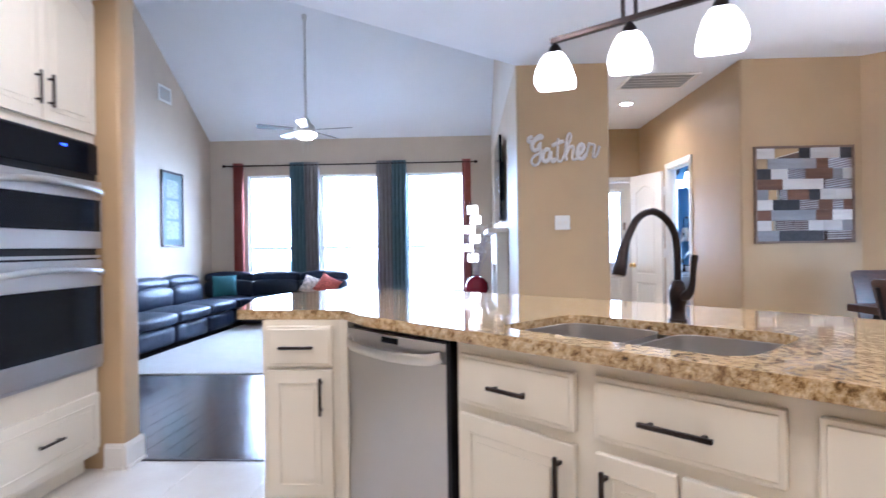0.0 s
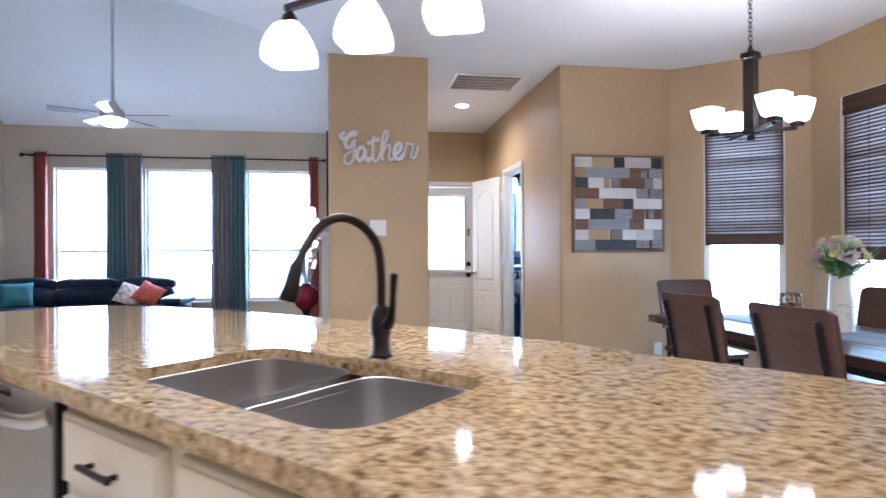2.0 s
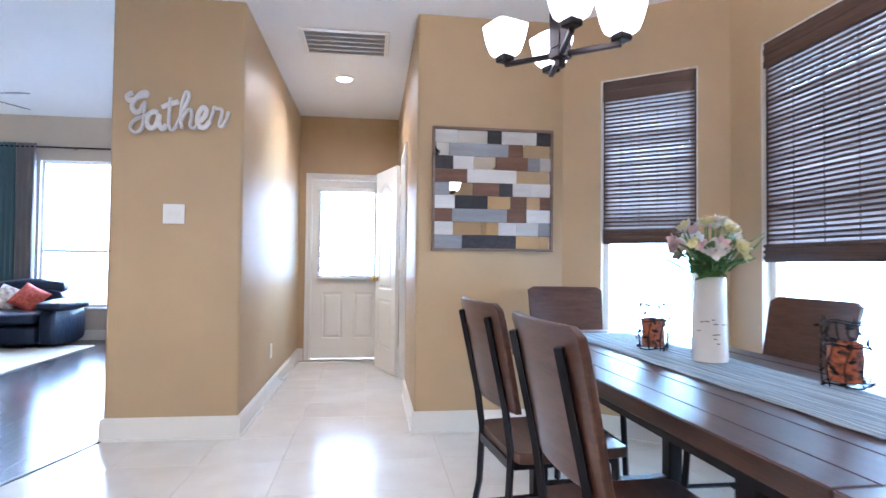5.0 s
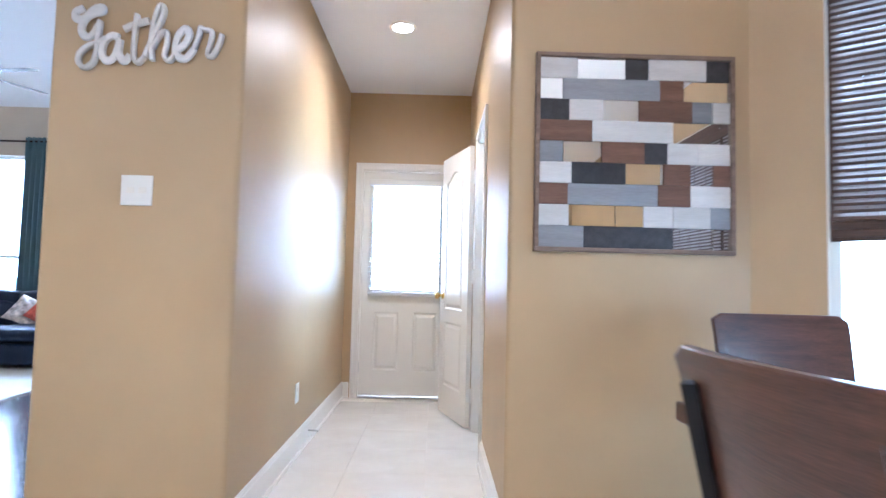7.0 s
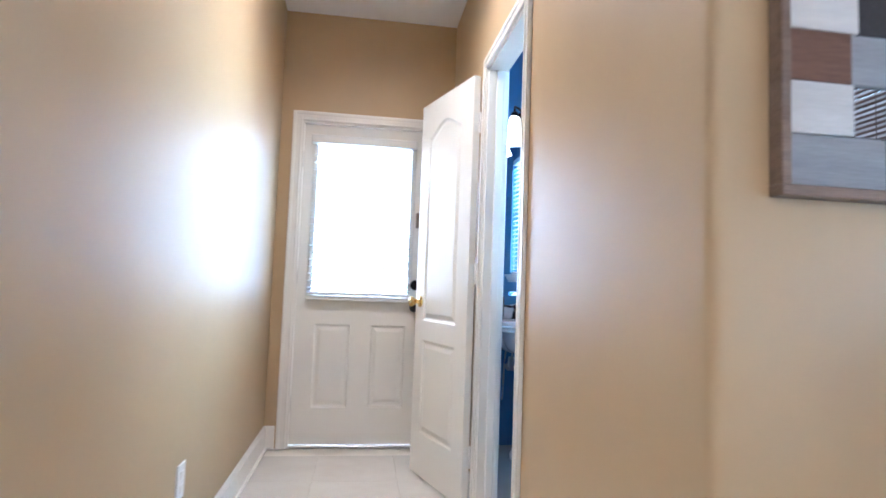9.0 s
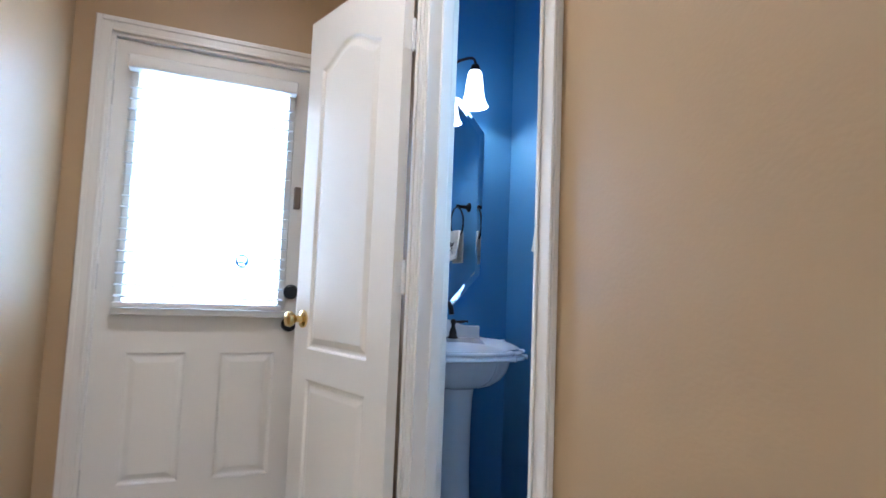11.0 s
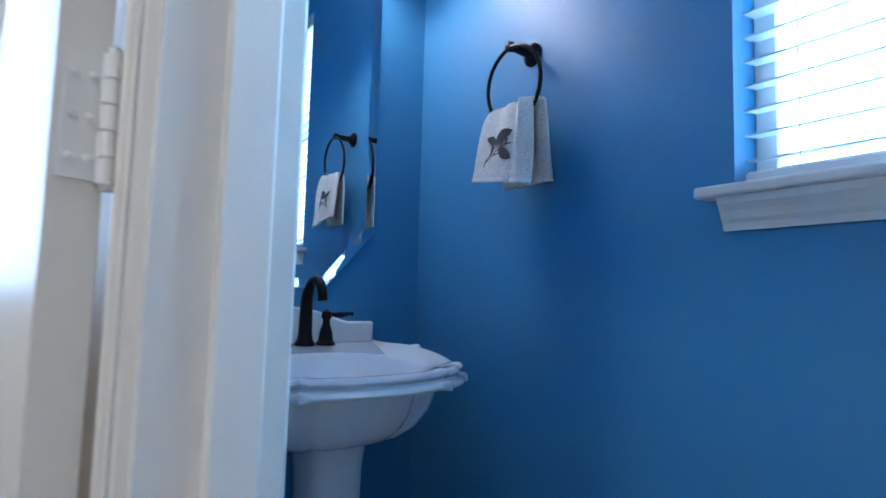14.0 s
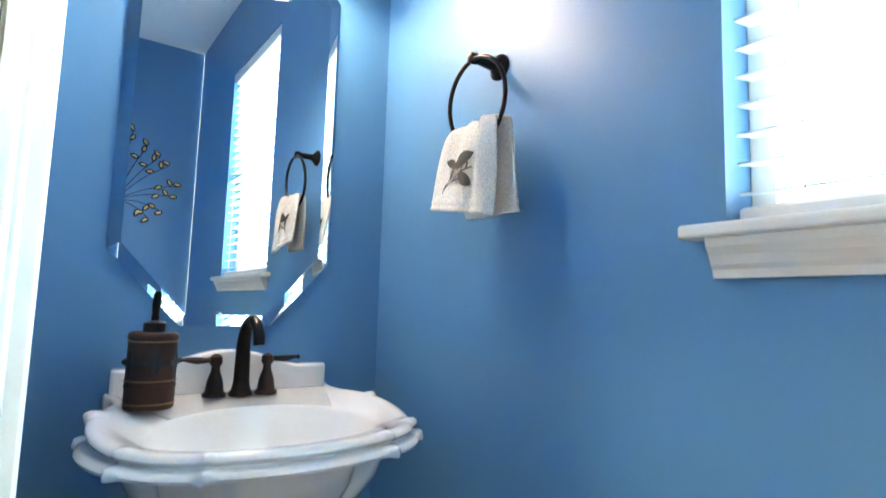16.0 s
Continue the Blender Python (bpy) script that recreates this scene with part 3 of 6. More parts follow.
boxes("carcass", CABINET, tall2, (0, 0.02, 0.0, 2.4, 0.60, 0.9), (0, 0.2, 1.4, 2.4, 0.60, 2.4), bevel=0.003)
oven = thing("double_oven", "stainless steel double wall oven with black glass", "oven", M_OVEN)
boxes("housing", BLACK, oven, (0.022, 0.004, 0.580, 0.778, 0.54, 1.795))
boxes("control_panel", DARKGLASS, oven, (0.022, -0.012, 1.625, 0.778, 0.002, 1.785), bevel=0.003)
boxes("display", glow("blue_display", (0.05, 0.10, 1.0), 3.0), oven, (0.50, -0.014, 1.742, 0.54, -0.0125, 1.752))
for z0, z1, w0, w1 in ((1.225, 1.585, 1.315, 1.485), (0.60, 1.165, 0.705, 1.025)):
    door = boxes("oven_door", STEEL, oven, (0.022, -0.03, z0, 0.778, 0.002, w0), (0.022, -0.03, w1, 0.778, 0.002, z1), (0.022, -0.03, w0, 0.03, 0.002, w1), (0.77, -0.03, w0, 0.778, 0.002, w1), bevel=0.003)
    boxes("window", DARKGLASS, door, (0.031, -0.027, w0 + 0.001, 0.769, 0.0, w1 - 0.001))
    part("handle", CHROME, door, lambda bm: tube(bm, smooth_path([(0.05, -0.03, z1 - 0.075), (0.08, -0.065, z1 - 0.06), (0.24, -0.085, z1 - 0.045), (0.40, -0.09, z1 - 0.04), (0.56, -0.085, z1 - 0.045), (0.72, -0.065, z1 - 0.06), (0.75, -0.03, z1 - 0.075)]), 0.013, 10, 1.3), True)
boxes("trim", STEEL, oven, (0.022, -0.02, 1.175, 0.778, 0.002, 1.190), (0.022, -0.02, 0.582, 0.778, 0.002, 0.596))


# ---- trim of the hall and dining corner ----
def skirting(bm, a, b, h=0.14, t=0.016):
    """A baseboard on the left-hand side of the way from a to b."""
    a, b = Vector(a), Vector(b)
    d = b - a
    m = pose(a.x, a.y, 0, 0, 0, math.degrees(math.atan2(d.y, d.x)))
    L = d.length
    box(bm, 0, 0, 0, L, t, h - 0.02, m=m)
    box(bm, 0, 0, h - 0.02, L, t * 0.75, h - 0.008, m=m)
    box(bm, 0, 0, h - 0.008, L, t * 0.45, h, m=m)
    box(bm, 0, t, 0, L, t + 0.010, 0.016, m=m)


def skirtings(bm):
    for a, b in [((XL, YE), (XL, Y0 - 0.012)), ((XL - 0.0, Y0 - 0.0), (XP - 0.0, Y0)), ((XP, Y0 - 0.012), (XP, YB)), ((FD[0] - 0.07, YE), (XL, YE)), ((XR, Y0 - 0.012), (XR, WASH[0] - 0.065)), ((XR, WASH[1] + 0.065), (XR, YE)), ((3.36, Y0), (XR - 0.0, Y0)), ((4.17, 3.92), (3.36, Y0)), ((4.17, -1.6), (4.17, 3.92)), ((-1.922, 2.84 + 0.012), (-1.922, 2.68 - 0.012)), ((-1.922, 2.68), (-2.03, 2.68)), ((XLW, 2.84), (-1.922, 2.84)), ((XP, YB), (XLW, YB)), ((XLW, YB), (XLW, 2.84))]:
        skirting(bm, a, b)


structure("baseboard", WHITE, skirtings, "white painted baseboard", False)


def casing(bm, a, b, h, m, w=0.062, t=0.018):
    """Moulded casing round an opening from a to b, standing out along -y."""
    for x0, x1, x2 in ((a - w, a, 1), (b, b + w, -1)):
        box(bm, x0, -t * 0.65, 0, x1, 0, h + w, 0.002, m=m)
        o = x0 if x2 == 1 else x1 - 0.022
        box(bm, o, -t, 0, o + 0.022, -t * 0.65, h + w, 0.003, m=m)
        o = x1 - 0.012 if x2 == 1 else x0
        box(bm, o, -t * 0.9, 0, o + 0.012, -t * 0.65, h + 0.012, 0.002, m=m)
    box(bm, a, -t * 0.65, h, b, 0, h + w, 0.002, m=m)
    box(bm, a - w + 0.022, -t, h + w - 0.022, b + w - 0.022, -t * 0.65, h + w, 0.003, m=m)
    box(bm, a, -t * 0.9, h, b, -t * 0.65, h + 0.012, 0.002, m=m)


M_WASHDOOR = pose(XR, 0, 0, 0, 0, 90) @ Matrix.Diagonal((1, -1, 1, 1))


def trims(bm):
    casing(bm, FD[0], FD[1], FD[2], pose(0, YE, 0), 0.060)
    casing(bm, WASH[0], WASH[1], WASH[2], M_WASHDOOR, 0.056)
    # jamb lining of the wash-room doorway
    for y0, y1 in ((WASH[0], WASH[0] + 0.016), (WASH[1] - 0.016, WASH[1])):
        box(bm, XR - 0.002, y0, 0, XR + WT + 0.0064, y1, WASH[2])
    box(bm, XR - 0.002, WASH[0], WASH[2] - 0.016, XR + WT + 0.010, WASH[1], WASH[2])
    for y0, y1 in ((WASH[0] + 0.016, WASH[0] + 0.028), (WASH[1] - 0.028, WASH[1] - 0.016)):
        box(bm, XR + 0.036, y0, 0, XR + 0.070, y1, WASH[2] - 0.016, 0.002)
    # casing on the wash-room side
    x = XR + WT + 0.0065
    for y0, out in ((WASH[0] - 0.004, -1), (WASH[1] + 0.004, 1)):
        for d0, d1, t in ((0.0, 0.016, 0.011), (0.016, 0.034, 0.015), (0.034, 0.062, 0.024)):
            ya, yb = sorted((y0 + out * d0, y0 + out * d1))
            box(bm, x, ya, 0, x + t, yb, WASH[2] + 0.004 + d1, 0.002)
    for d0, d1, t in ((0.0, 0.016, 0.011), (0.016, 0.034, 0.015), (0.034, 0.062, 0.024)):
        box(bm, x, WASH[0] - 0.004 - d0, WASH[2] + 0.004 + d0, x + t, WASH[1] + 0.004 + d0, WASH[2] + 0.004 + d1, 0.002)
    # lining of the front doorway
    for x0, x1 in ((FD[0] - 0.001, FD[0] + 0.012), (FD[1] - 0.012, FD[1] + 0.001)):
        box(bm, x0, YE, 0.0, x1, YE + 0.14, FD[2])
    box(bm, FD[0], YE, FD[2] - 0.012, FD[1], YE + 0.14, FD[2] + 0.001)
    bmesh.ops.recalc_face_normals(bm, faces=bm.faces)


structure("trim", WHITE, trims, "white painted door casings and jambs")
structure("threshold", CHROME, lambda bm: box(bm, FD[0], YE + 0.0, 0, FD[1], YE + 0.14, 0.018, 0.006), "metal door threshold")

# front door with half glass and blind
fdoor = thing("front_door", "white half-glazed entrance door, closed, with blind", "door", pose(FD[0] + 0.014, YE + 0.022, 0.022))
fw, fh = FD[1] - FD[0] - 0.028, FD[2] - 0.038
GX0, GX1, GZ0, GZ1 = 1.470 - FD[0], 2.072 - FD[0], 0.93, 1.91


def panel_face(bm, rect, poly, y, side):
    """A moulded door panel in the rectangle rect (x0, z0, x1, z1): flat surround, sunk ogee, raised field."""
    x0, z0, x1, z1 = rect
    cx, cz = sum(p[0] for p in poly) / len(poly), (min(p[1] for p in poly) + max(p[1] for p in poly)) / 2
    cx = (min(p[0] for p in poly) + max(p[0] for p in poly)) / 2
    hx, hz = max(p[0] for p in poly) - cx, max(p[1] for p in poly) - cz
    pts = []
    corners = [math.atan2(zz - cz, xx - cx) for xx, zz in ((x0, z0), (x1, z0), (x1, z1), (x0, z1))]
    for (ax, az), (bx, bz) in zip(poly, poly[1:] + poly[:1]):
        pts.append((ax, az))
        a0, a1 = math.atan2(az - cz, ax - cx), math.atan2(bz - cz, bx - cx)
        d = (a1 - a0 + math.pi) % (2 * math.pi) - math.pi
        for e in sorted((c - a0 + math.pi) % (2 * math.pi) - math.pi for c in corners):
            if 1e-4 < e < d - 1e-4:
                lo, hi = 0.0, 1.0
                for _ in range(24):
                    m = (lo + hi) / 2
                    am = math.atan2(az + (bz - az) * m - cz, ax + (bx - ax) * m - cx)
                    lo, hi = (m, hi) if ((am - a0 + math.pi) % (2 * math.pi) - math.pi) < e else (lo, m)
                pts.append((ax + (bx - ax) * lo, az + (bz - az) * lo))
    def reach(x, z):
        k = min(((x1 if x > cx else x0) - cx) / (x - cx) if abs(x - cx) > 1e-6 else 1e9, ((z1 if z > cz else z0) - cz) / (z - cz) if abs(z - cz) > 1e-6 else 1e9)
        return cx + (x - cx) * k, cz + (z - cz) * k
    rings = [[bm.verts.new((*reach(x, z)[:1], y, reach(x, z)[1])) for x, z in pts]]
    for inset, depth in ((0.0, 0.0), (0.004, 0.002), (0.009, 0.0075), (0.014, 0.009), (0.020, 0.009), (0.040, 0.0015), (0.044, 0.001)):
        rings.append([bm.verts.new((cx + (x - cx) * (1 - inset / hx), y - side * depth, cz + (z - cz) * (1 - inset / hz))) for x, z in pts])
    n = len(pts)
    for p, q in zip(rings, rings[1:]):
        for k in range(n):
            f = (p[k], p[(k + 1) % n], q[(k + 1) % n], q[k])
            bm.faces.new(f if side < 0 else f[::-1])
    bm.faces.new(rings[-1] if side < 0 else rings[-1][::-1])


def fleaf(bm):
    box(bm, 0, 0.012, 0, fw, 0.045, GZ0)
    for xa, xb in ((0.0, 0.0002), (fw - 0.0002, fw)):
        box(bm, xa, 0, 0, xb, 0.012, GZ0)
    mid = 1.785 - FD[0]
    for ra, rb, x0, x1 in ((0.0, mid, 1.495 - FD[0], 1.72 - FD[0]), (mid, fw, 1.85 - FD[0], 2.075 - FD[0])):
        panel_face(bm, (ra, 0.0, rb, GZ0), [(x0, 0.225), (x1, 0.225), (x1, 0.75), (x0, 0.75)], 0.0, -1)
    box(bm, 0, 0, GZ1, fw, 0.045, fh)
    box(bm, 0, 0, GZ0, GX0, 0.045, GZ1)
    box(bm, GX1, 0, GZ0, fw, 0.045, GZ1)
    for x0, x1, z0, z1 in ((GX0 - 0.03, GX0, GZ0 - 0.03, GZ1 + 0.03), (GX1, GX1 + 0.03, GZ0 - 0.03, GZ1 + 0.03), (GX0, GX1, GZ0 - 0.03, GZ0), (GX0, GX1, GZ1, GZ1 + 0.03)):
        box(bm, x0, -0.012, z0, x1, 0.0, z1, 0.004)


tagged(part("leaf", WHITE, fdoor, fleaf), "white panelled door leaf")
gl = boxes("glass", GLASS, fdoor, (GX0, 0.018, GZ0, GX1, 0.024, GZ1))
gl.visible_shadow = False
part("hinge", CHROME, fdoor, lambda bm: [tube(bm, [(-0.004, -0.006, z - 0.05), (-0.004, -0.006, z + 0.05)], 0.007, 8) for z in (0.25, 1.05, 1.80)], True)
for z in (0.873, 1.016):
    part("lock", BLACK, fdoor, lambda bm: lathe(bm, [(0.033, 0), (0.033, 0.010), (0.028, 0.018), (0.012, 0.020), (0.012, 0.035), (0.024, 0.04), (0.026, 0.055), (0.018, 0.062)] if z < 0.9 else [(0.033, 0), (0.033, 0.012), (0.027, 0.022)], 20, pose(2.128 - FD[0], 0, z, 90)), True)
boxes("sensor", mat("brown_plastic", (0.20, 0.15, 0.11), 0.5), fdoor, (2.116 - FD[0], -0.02, 1.39, 2.146 - FD[0], 0.0, 1.49), bevel=0.004)
SLAT = mat("white_blind_slat", (0.80, 0.81, 0.80), 0.4, 0.0)
for mt in (SLAT,):
    trn = node(mt, "ShaderNodeBsdfTranslucent", Color=(0.8, 0.85, 0.9, 1))
    mx = node(mt, "ShaderNodeMixShader", Fac=0.14)
    tie(mt, bsdf(mt).outputs[0], mx.inputs[1])
    tie(mt, trn.outputs[0], mx.inputs[2])
    tie(mt, mx.outputs[0], mt.node_tree.nodes["Material Output"].inputs[0])


def blind(name, label, m, width, z0, z1, pitch, depth, tilt, material=SLAT):
    """A slatted blind along local x; z0 is the bottom rail, z1 the head rail."""
    b = thing(name, label, "window blind", m)
    boxes("head_rail", PLASTIC, b, (-0.012, -0.035, z1 - 0.055, width + 0.012, 0.03, z1), bevel=0.006)
    boxes("bottom_rail", PLASTIC, b, (0, -0.026, z0, width, 0.026, z0 + 0.022), bevel=0.005)
    bm = bmesh.new()
    box(bm, 0, -depth / 2, -0.0017, width, depth / 2, 0.0017, m=pose(0, 0, 0, tilt))
    me = bpy.data.meshes.new("slat")
    bm.to_mesh(me)
    bm.free()
    me.materials.append(material)
    n = int((z1 - 0.06 - z0 - 0.03) / pitch)
    for i in range(n):
        s = new("slat", me)
        s.parent = b
        s.location = (random.uniform(-0.001, 0.001), 0, z0 + 0.045 + i * pitch)
        s.rotation_euler = (radians(random.uniform(-1.5, 1.5)), 0, 0)
    part("cord", PLASTIC, b, lambda bm: [tube(bm, [(x, y, z0 + 0.02), (x, y, z1 - 0.04)], 0.0012, 5) for x in (0.12 * width, 0.88 * width) for y in (-0.026, 0.026)])
    return b


blind("door_blind", "white slatted blind hanging on the entrance door", pose(1.455, YE - 0.022, 0), 0.648, 0.955, 1.975, 0.0445, 0.046, 9)
boxes("hold_down", PLASTIC, None, (1.45, YE - 0.03, 0.925, 2.125, YE + 0.018, 0.953), bevel=0.004)
tagged(bpy.data.objects["hold_down"], "white plastic rail holding the door blind", "blind rail")
sticker = thing("window_sticker", "small blue octagonal sticker on the door glass", "sticker", pose(1.929, YE + 0.036, 1.166))
OCT = [(0.024 * math.cos(math.pi * (k + 0.5) / 4), 0.027 * math.sin(math.pi * (k + 0.5) / 4)) for k in range(8)]
part("rim", mat("blue_sticker", (0.02, 0.16, 0.42), 0.4), sticker, lambda bm: (tube(bm, [(x, 0, z) for x, z in OCT], 0.0055, 6, 0.3, closed=True), box(bm, -0.018, -0.0015, -0.012, 0.018, 0.0015, -0.004), box(bm, -0.018, -0.0015, 0.010, 0.018, 0.0015, 0.014)))

# wash-room door standing open
wdoor = thing("wash_room_door", "white two-panel door standing open into the hall", "door", pose(2.318, 6.292, 0.012, 0, 0, 108.4))
WW, WX = 0.658, 0.058


def wleaf(bm):
    n = 14
    for side, y in ((1, 0.002), (-1, -0.033)):
        for z0, z1, arch, r0, r1 in ((0.832, 1.925, 0.07, 0.778, 2.062), (0.225, 0.727, 0.0, 0.0, 0.778)):
            a, c = WX + 0.118, WW - 0.100
            top = [(c + (a - c) * k / n, z1 - arch + arch * math.sin(math.pi * k / n) ** 1.5) for k in range(1, n)] if arch else []
            panel_face(bm, (WX, r0, WW, r1), [(a, z0), (c, z0), (c, z1 - arch)] + top + [(a, z1 - arch)], y, side)
    for p in (((WX, 0), (WX, 2.062)), ((WX, 2.062), (WW, 2.062)), ((WW, 2.062), (WW, 0)), ((WW, 0), (WX, 0))):
        (xa, za), (xb, zb) = p
        bm.faces.new([bm.verts.new(v) for v in ((xa, 0.002, za), (xb, 0.002, zb), (xb, -0.033, zb), (xa, -0.033, za))])


tagged(part("leaf", WHITE, wdoor, wleaf), "white moulded door leaf")
part("knob", BRASS, wdoor, lambda bm: [lathe(bm, [(0.032, 0), (0.031, 0.006), (0.014, 0.012), (0.011, 0.03), (0.022, 0.040), (0.029, 0.052), (0.026, 0.064), (0.012, 0.068)], 24, pose(WW - 0.062, y, 0.935, a)) for y, a in ((0.002, -90), (-0.033, 90))], True)
part("hinge", PLASTIC, wdoor, lambda bm: [([tube(bm, [(0.050, -0.032, z - 0.047 + 0.0191 * k), (0.050, -0.032, z - 0.047 + 0.0191 * k + 0.0176)], 0.0068, 10) for k in range(5)], tube(bm, [(0.050, -0.032, z - 0.052), (0.050, -0.032, z + 0.052)], 0.004, 10), [lathe(bm, [(0.0035, 0), (0.002, 0.0012)], 8, pose(WX - 0.0015, yy, zz, 0, -90)) for yy in (-0.010, -0.022) for zz in (z - 0.03, z, z + 0.03)], box(bm, WX - 0.0015, -0.031, z - 0.045, WX + 0.0005, -0.004, z + 0.045), box(bm, -0.034, -0.001, z - 0.045, -0.004, 0.0015, z + 0.045, m=pose(0.050, -0.032, 0, 0, 0, 72))) for z in (0.23, 1.09, 1.83)], True)
tagged(part("strike_plate", CHROME, None, lambda bm: box(bm, XR + 0.012, WASH[0] + 0.0155, 0.86, XR + 0.040, WASH[0] + 0.018, 0.93)), "metal strike plate in the door jamb", "strike plate")
tagged(part("door_stop", CHROME, None, lambda bm: tube(bm, [(XL + 0.012, 5.98, 0.075), (XL + 0.085, 5.98, 0.07)], 0.006, 8), True), "spring door stop on the baseboard", "door stop")


# ---- fixtures of hall and dining corner ----
def plate(name, label, m, w, h, marks):
    p = thing(name, label, "wall plate", m)
    boxes("cover", PLASTIC, p, (-w / 2, -0.007, -h / 2, w / 2, 0.0, h / 2), bevel=0.003)
    boxes("insert", WHITE, p, *[(x - 0.016, -0.010, z - 0.028 * k, x + 0.016, -0.006, z + 0.028 * k) for x, z, k in marks], bevel=0.002)
    return p


plate("light_switch", "white double toggle switch plate on the tan wall", pose(0.828, Y0, 1.407), 0.130, 0.125, [(-0.024, 0, 0.45), (0.024, 0, 0.45)])
plate("wall_outlet", "white outlet cover low on the hall wall", pose(XL, 5.685, 0.372, 0, 0, 90), 0.075, 0.118, [(0, 0.022, 0.5), (0, -0.022, 0.5)])
plate("wall_outlet", "white outlet cover low on the wall", pose(3.23, Y0, 0.36), 0.075, 0.118, [(0, 0.022, 0.5), (0, -0.022, 0.5)])

vent = thing("return_air_grille", "white ceiling return-air grille with slats", "vent", pose(1.52, 4.885, H))
boxes("frame", WHITE, vent, (0.0, 0.0, -0.012, 0.655, 0.035, 0.0), (0.0, 0.455, -0.012, 0.655, 0.49, 0.0), (0.0, 0.035, -0.012, 0.035, 0.455, 0.0), (0.62, 0.035, -0.012, 0.655, 0.455, 0.0), bevel=0.003)
boxes("backing", mat("grey_duct", (0.30, 0.29, 0.28), 0.9), vent, (0.035, 0.035, -0.003, 0.62, 0.455, -0.0005))
boxes("bar", WHITE, vent, *[(0.035, 0.115 + i * 0.085, -0.010, 0.62, 0.127 + i * 0.085, -0.004) for i in range(4)])
part("louvre", mat("grey_louvre", (0.58, 0.56, 0.54), 0.6), vent, lambda bm: [box(bm, 0.036, -0.008, -0.0006, 0.619, 0.008, 0.0006, m=pose(0, 0.045 + i * 0.0165, -0.006, 35)) for i in range(25)])

down = thing("recessed_downlight", "lit recessed ceiling downlight with white trim", "downlight", pose(1.796, 5.977, H))
part("trim", WHITE, down, lambda bm: lathe(bm, [(0.092, 0.0), (0.090, -0.006), (0.074, -0.008), (0.070, -0.003)], 32), True)
part("bulb", glow("lit_downlight", (1.0, 0.95, 0.86), 14.0), down, lambda bm: lathe(bm, [(0.068, -0.004), (0.055, -0.012), (0.02, -0.016)], 28), True)
dl = lamp("downlight_lamp", "SPOT", 85, WARM, pose(1.796, 5.977, H - 0.03), radius=0.06)
dl.data.spot_size, dl.data.spot_blend = radians(170), 1.0

# panelled wall art of wood and mirror blocks
art = thing("wall_art_panel", "square framed panel of wood blocks and mirror blocks", "wall art", pose(2.456, Y0, 1.200))
AW = 0.829
FRAMEW = wood("weathered_frame_wood", (0.12, 0.075, 0.05), (0.26, 0.18, 0.13), 0.55)
boxes("frame", FRAMEW, art, (0, -0.032, 0, AW, 0, 0.018), (0, -0.032, AW - 0.018, AW, 0, AW), (0, -0.032, 0.018, 0.018, 0, AW - 0.018), (AW - 0.018, -0.032, 0.018, AW, 0, AW - 0.018), bevel=0.002)
boxes("backing", BLACK, art, (0.018, -0.012, 0.018, AW - 0.018, -0.002, AW - 0.018))
BLOCK = {"W": wood("whitewashed_wood", (0.58, 0.55, 0.52), (0.76, 0.73, 0.70), 0.6, (1, 9, 9)), "G": wood("grey_wood", (0.22, 0.22, 0.235), (0.33, 0.335, 0.35), 0.6, (1, 9, 9)),
         "B": wood("brown_wood", (0.10, 0.045, 0.026), (0.23, 0.115, 0.068), 0.55, (1, 12, 12)), "K": wood("charred_wood", (0.012, 0.012, 0.015), (0.06, 0.055, 0.06), 0.55, (9, 1, 9)), "M": MIRROR}
ROWS_ART = ["W.195 M.45 K.57 W.875 K1", "M.12 G.63 B.755 M1", "K.155 W.33 M.52 B.80 G.905 W1", "B.275 W.70 M1", "G.125 M.325 B.55 K.67 W.83 W1", "W.17 K.45 M.65 B.79 M.91 B1", "B.15 G.62 B.79 W1", "W.155 M.40 M.545 W.70 W.895 G1", "G.235 K.70 M.91 M1"]
iw = AW - 0.036
for r, row in enumerate(ROWS_ART):
    x, z1 = 0.0, AW - 0.018 - r * iw / 9
    for word in row.split():
        e = float(word[1:])
        proud = {"W": 0.022, "G": 0.020, "B": 0.023, "K": 0.019, "M": 0.016}[word[0]] + random.uniform(-0.002, 0.002)
        tilt = pose(0, 0, 0, random.uniform(-0.25, 0.25), 0, random.uniform(-0.4, 0.4)) if word[0] == "M" else pose(0, 0, 0)
        w, h = (e - x) * iw - 0.0012, iw / 9 - 0.0012
        ob = boxes("mirror_block" if word[0] == "M" else "wood_block", BLOCK[word[0]], art, (-w / 2, -proud + 0.012, -h / 2, w / 2, 0, h / 2), bevel=0.0012)
        ob.matrix_local = pose(0.018 + (x + e) / 2 * iw, -0.012, z1 - iw / 18) @ tilt
        x = e

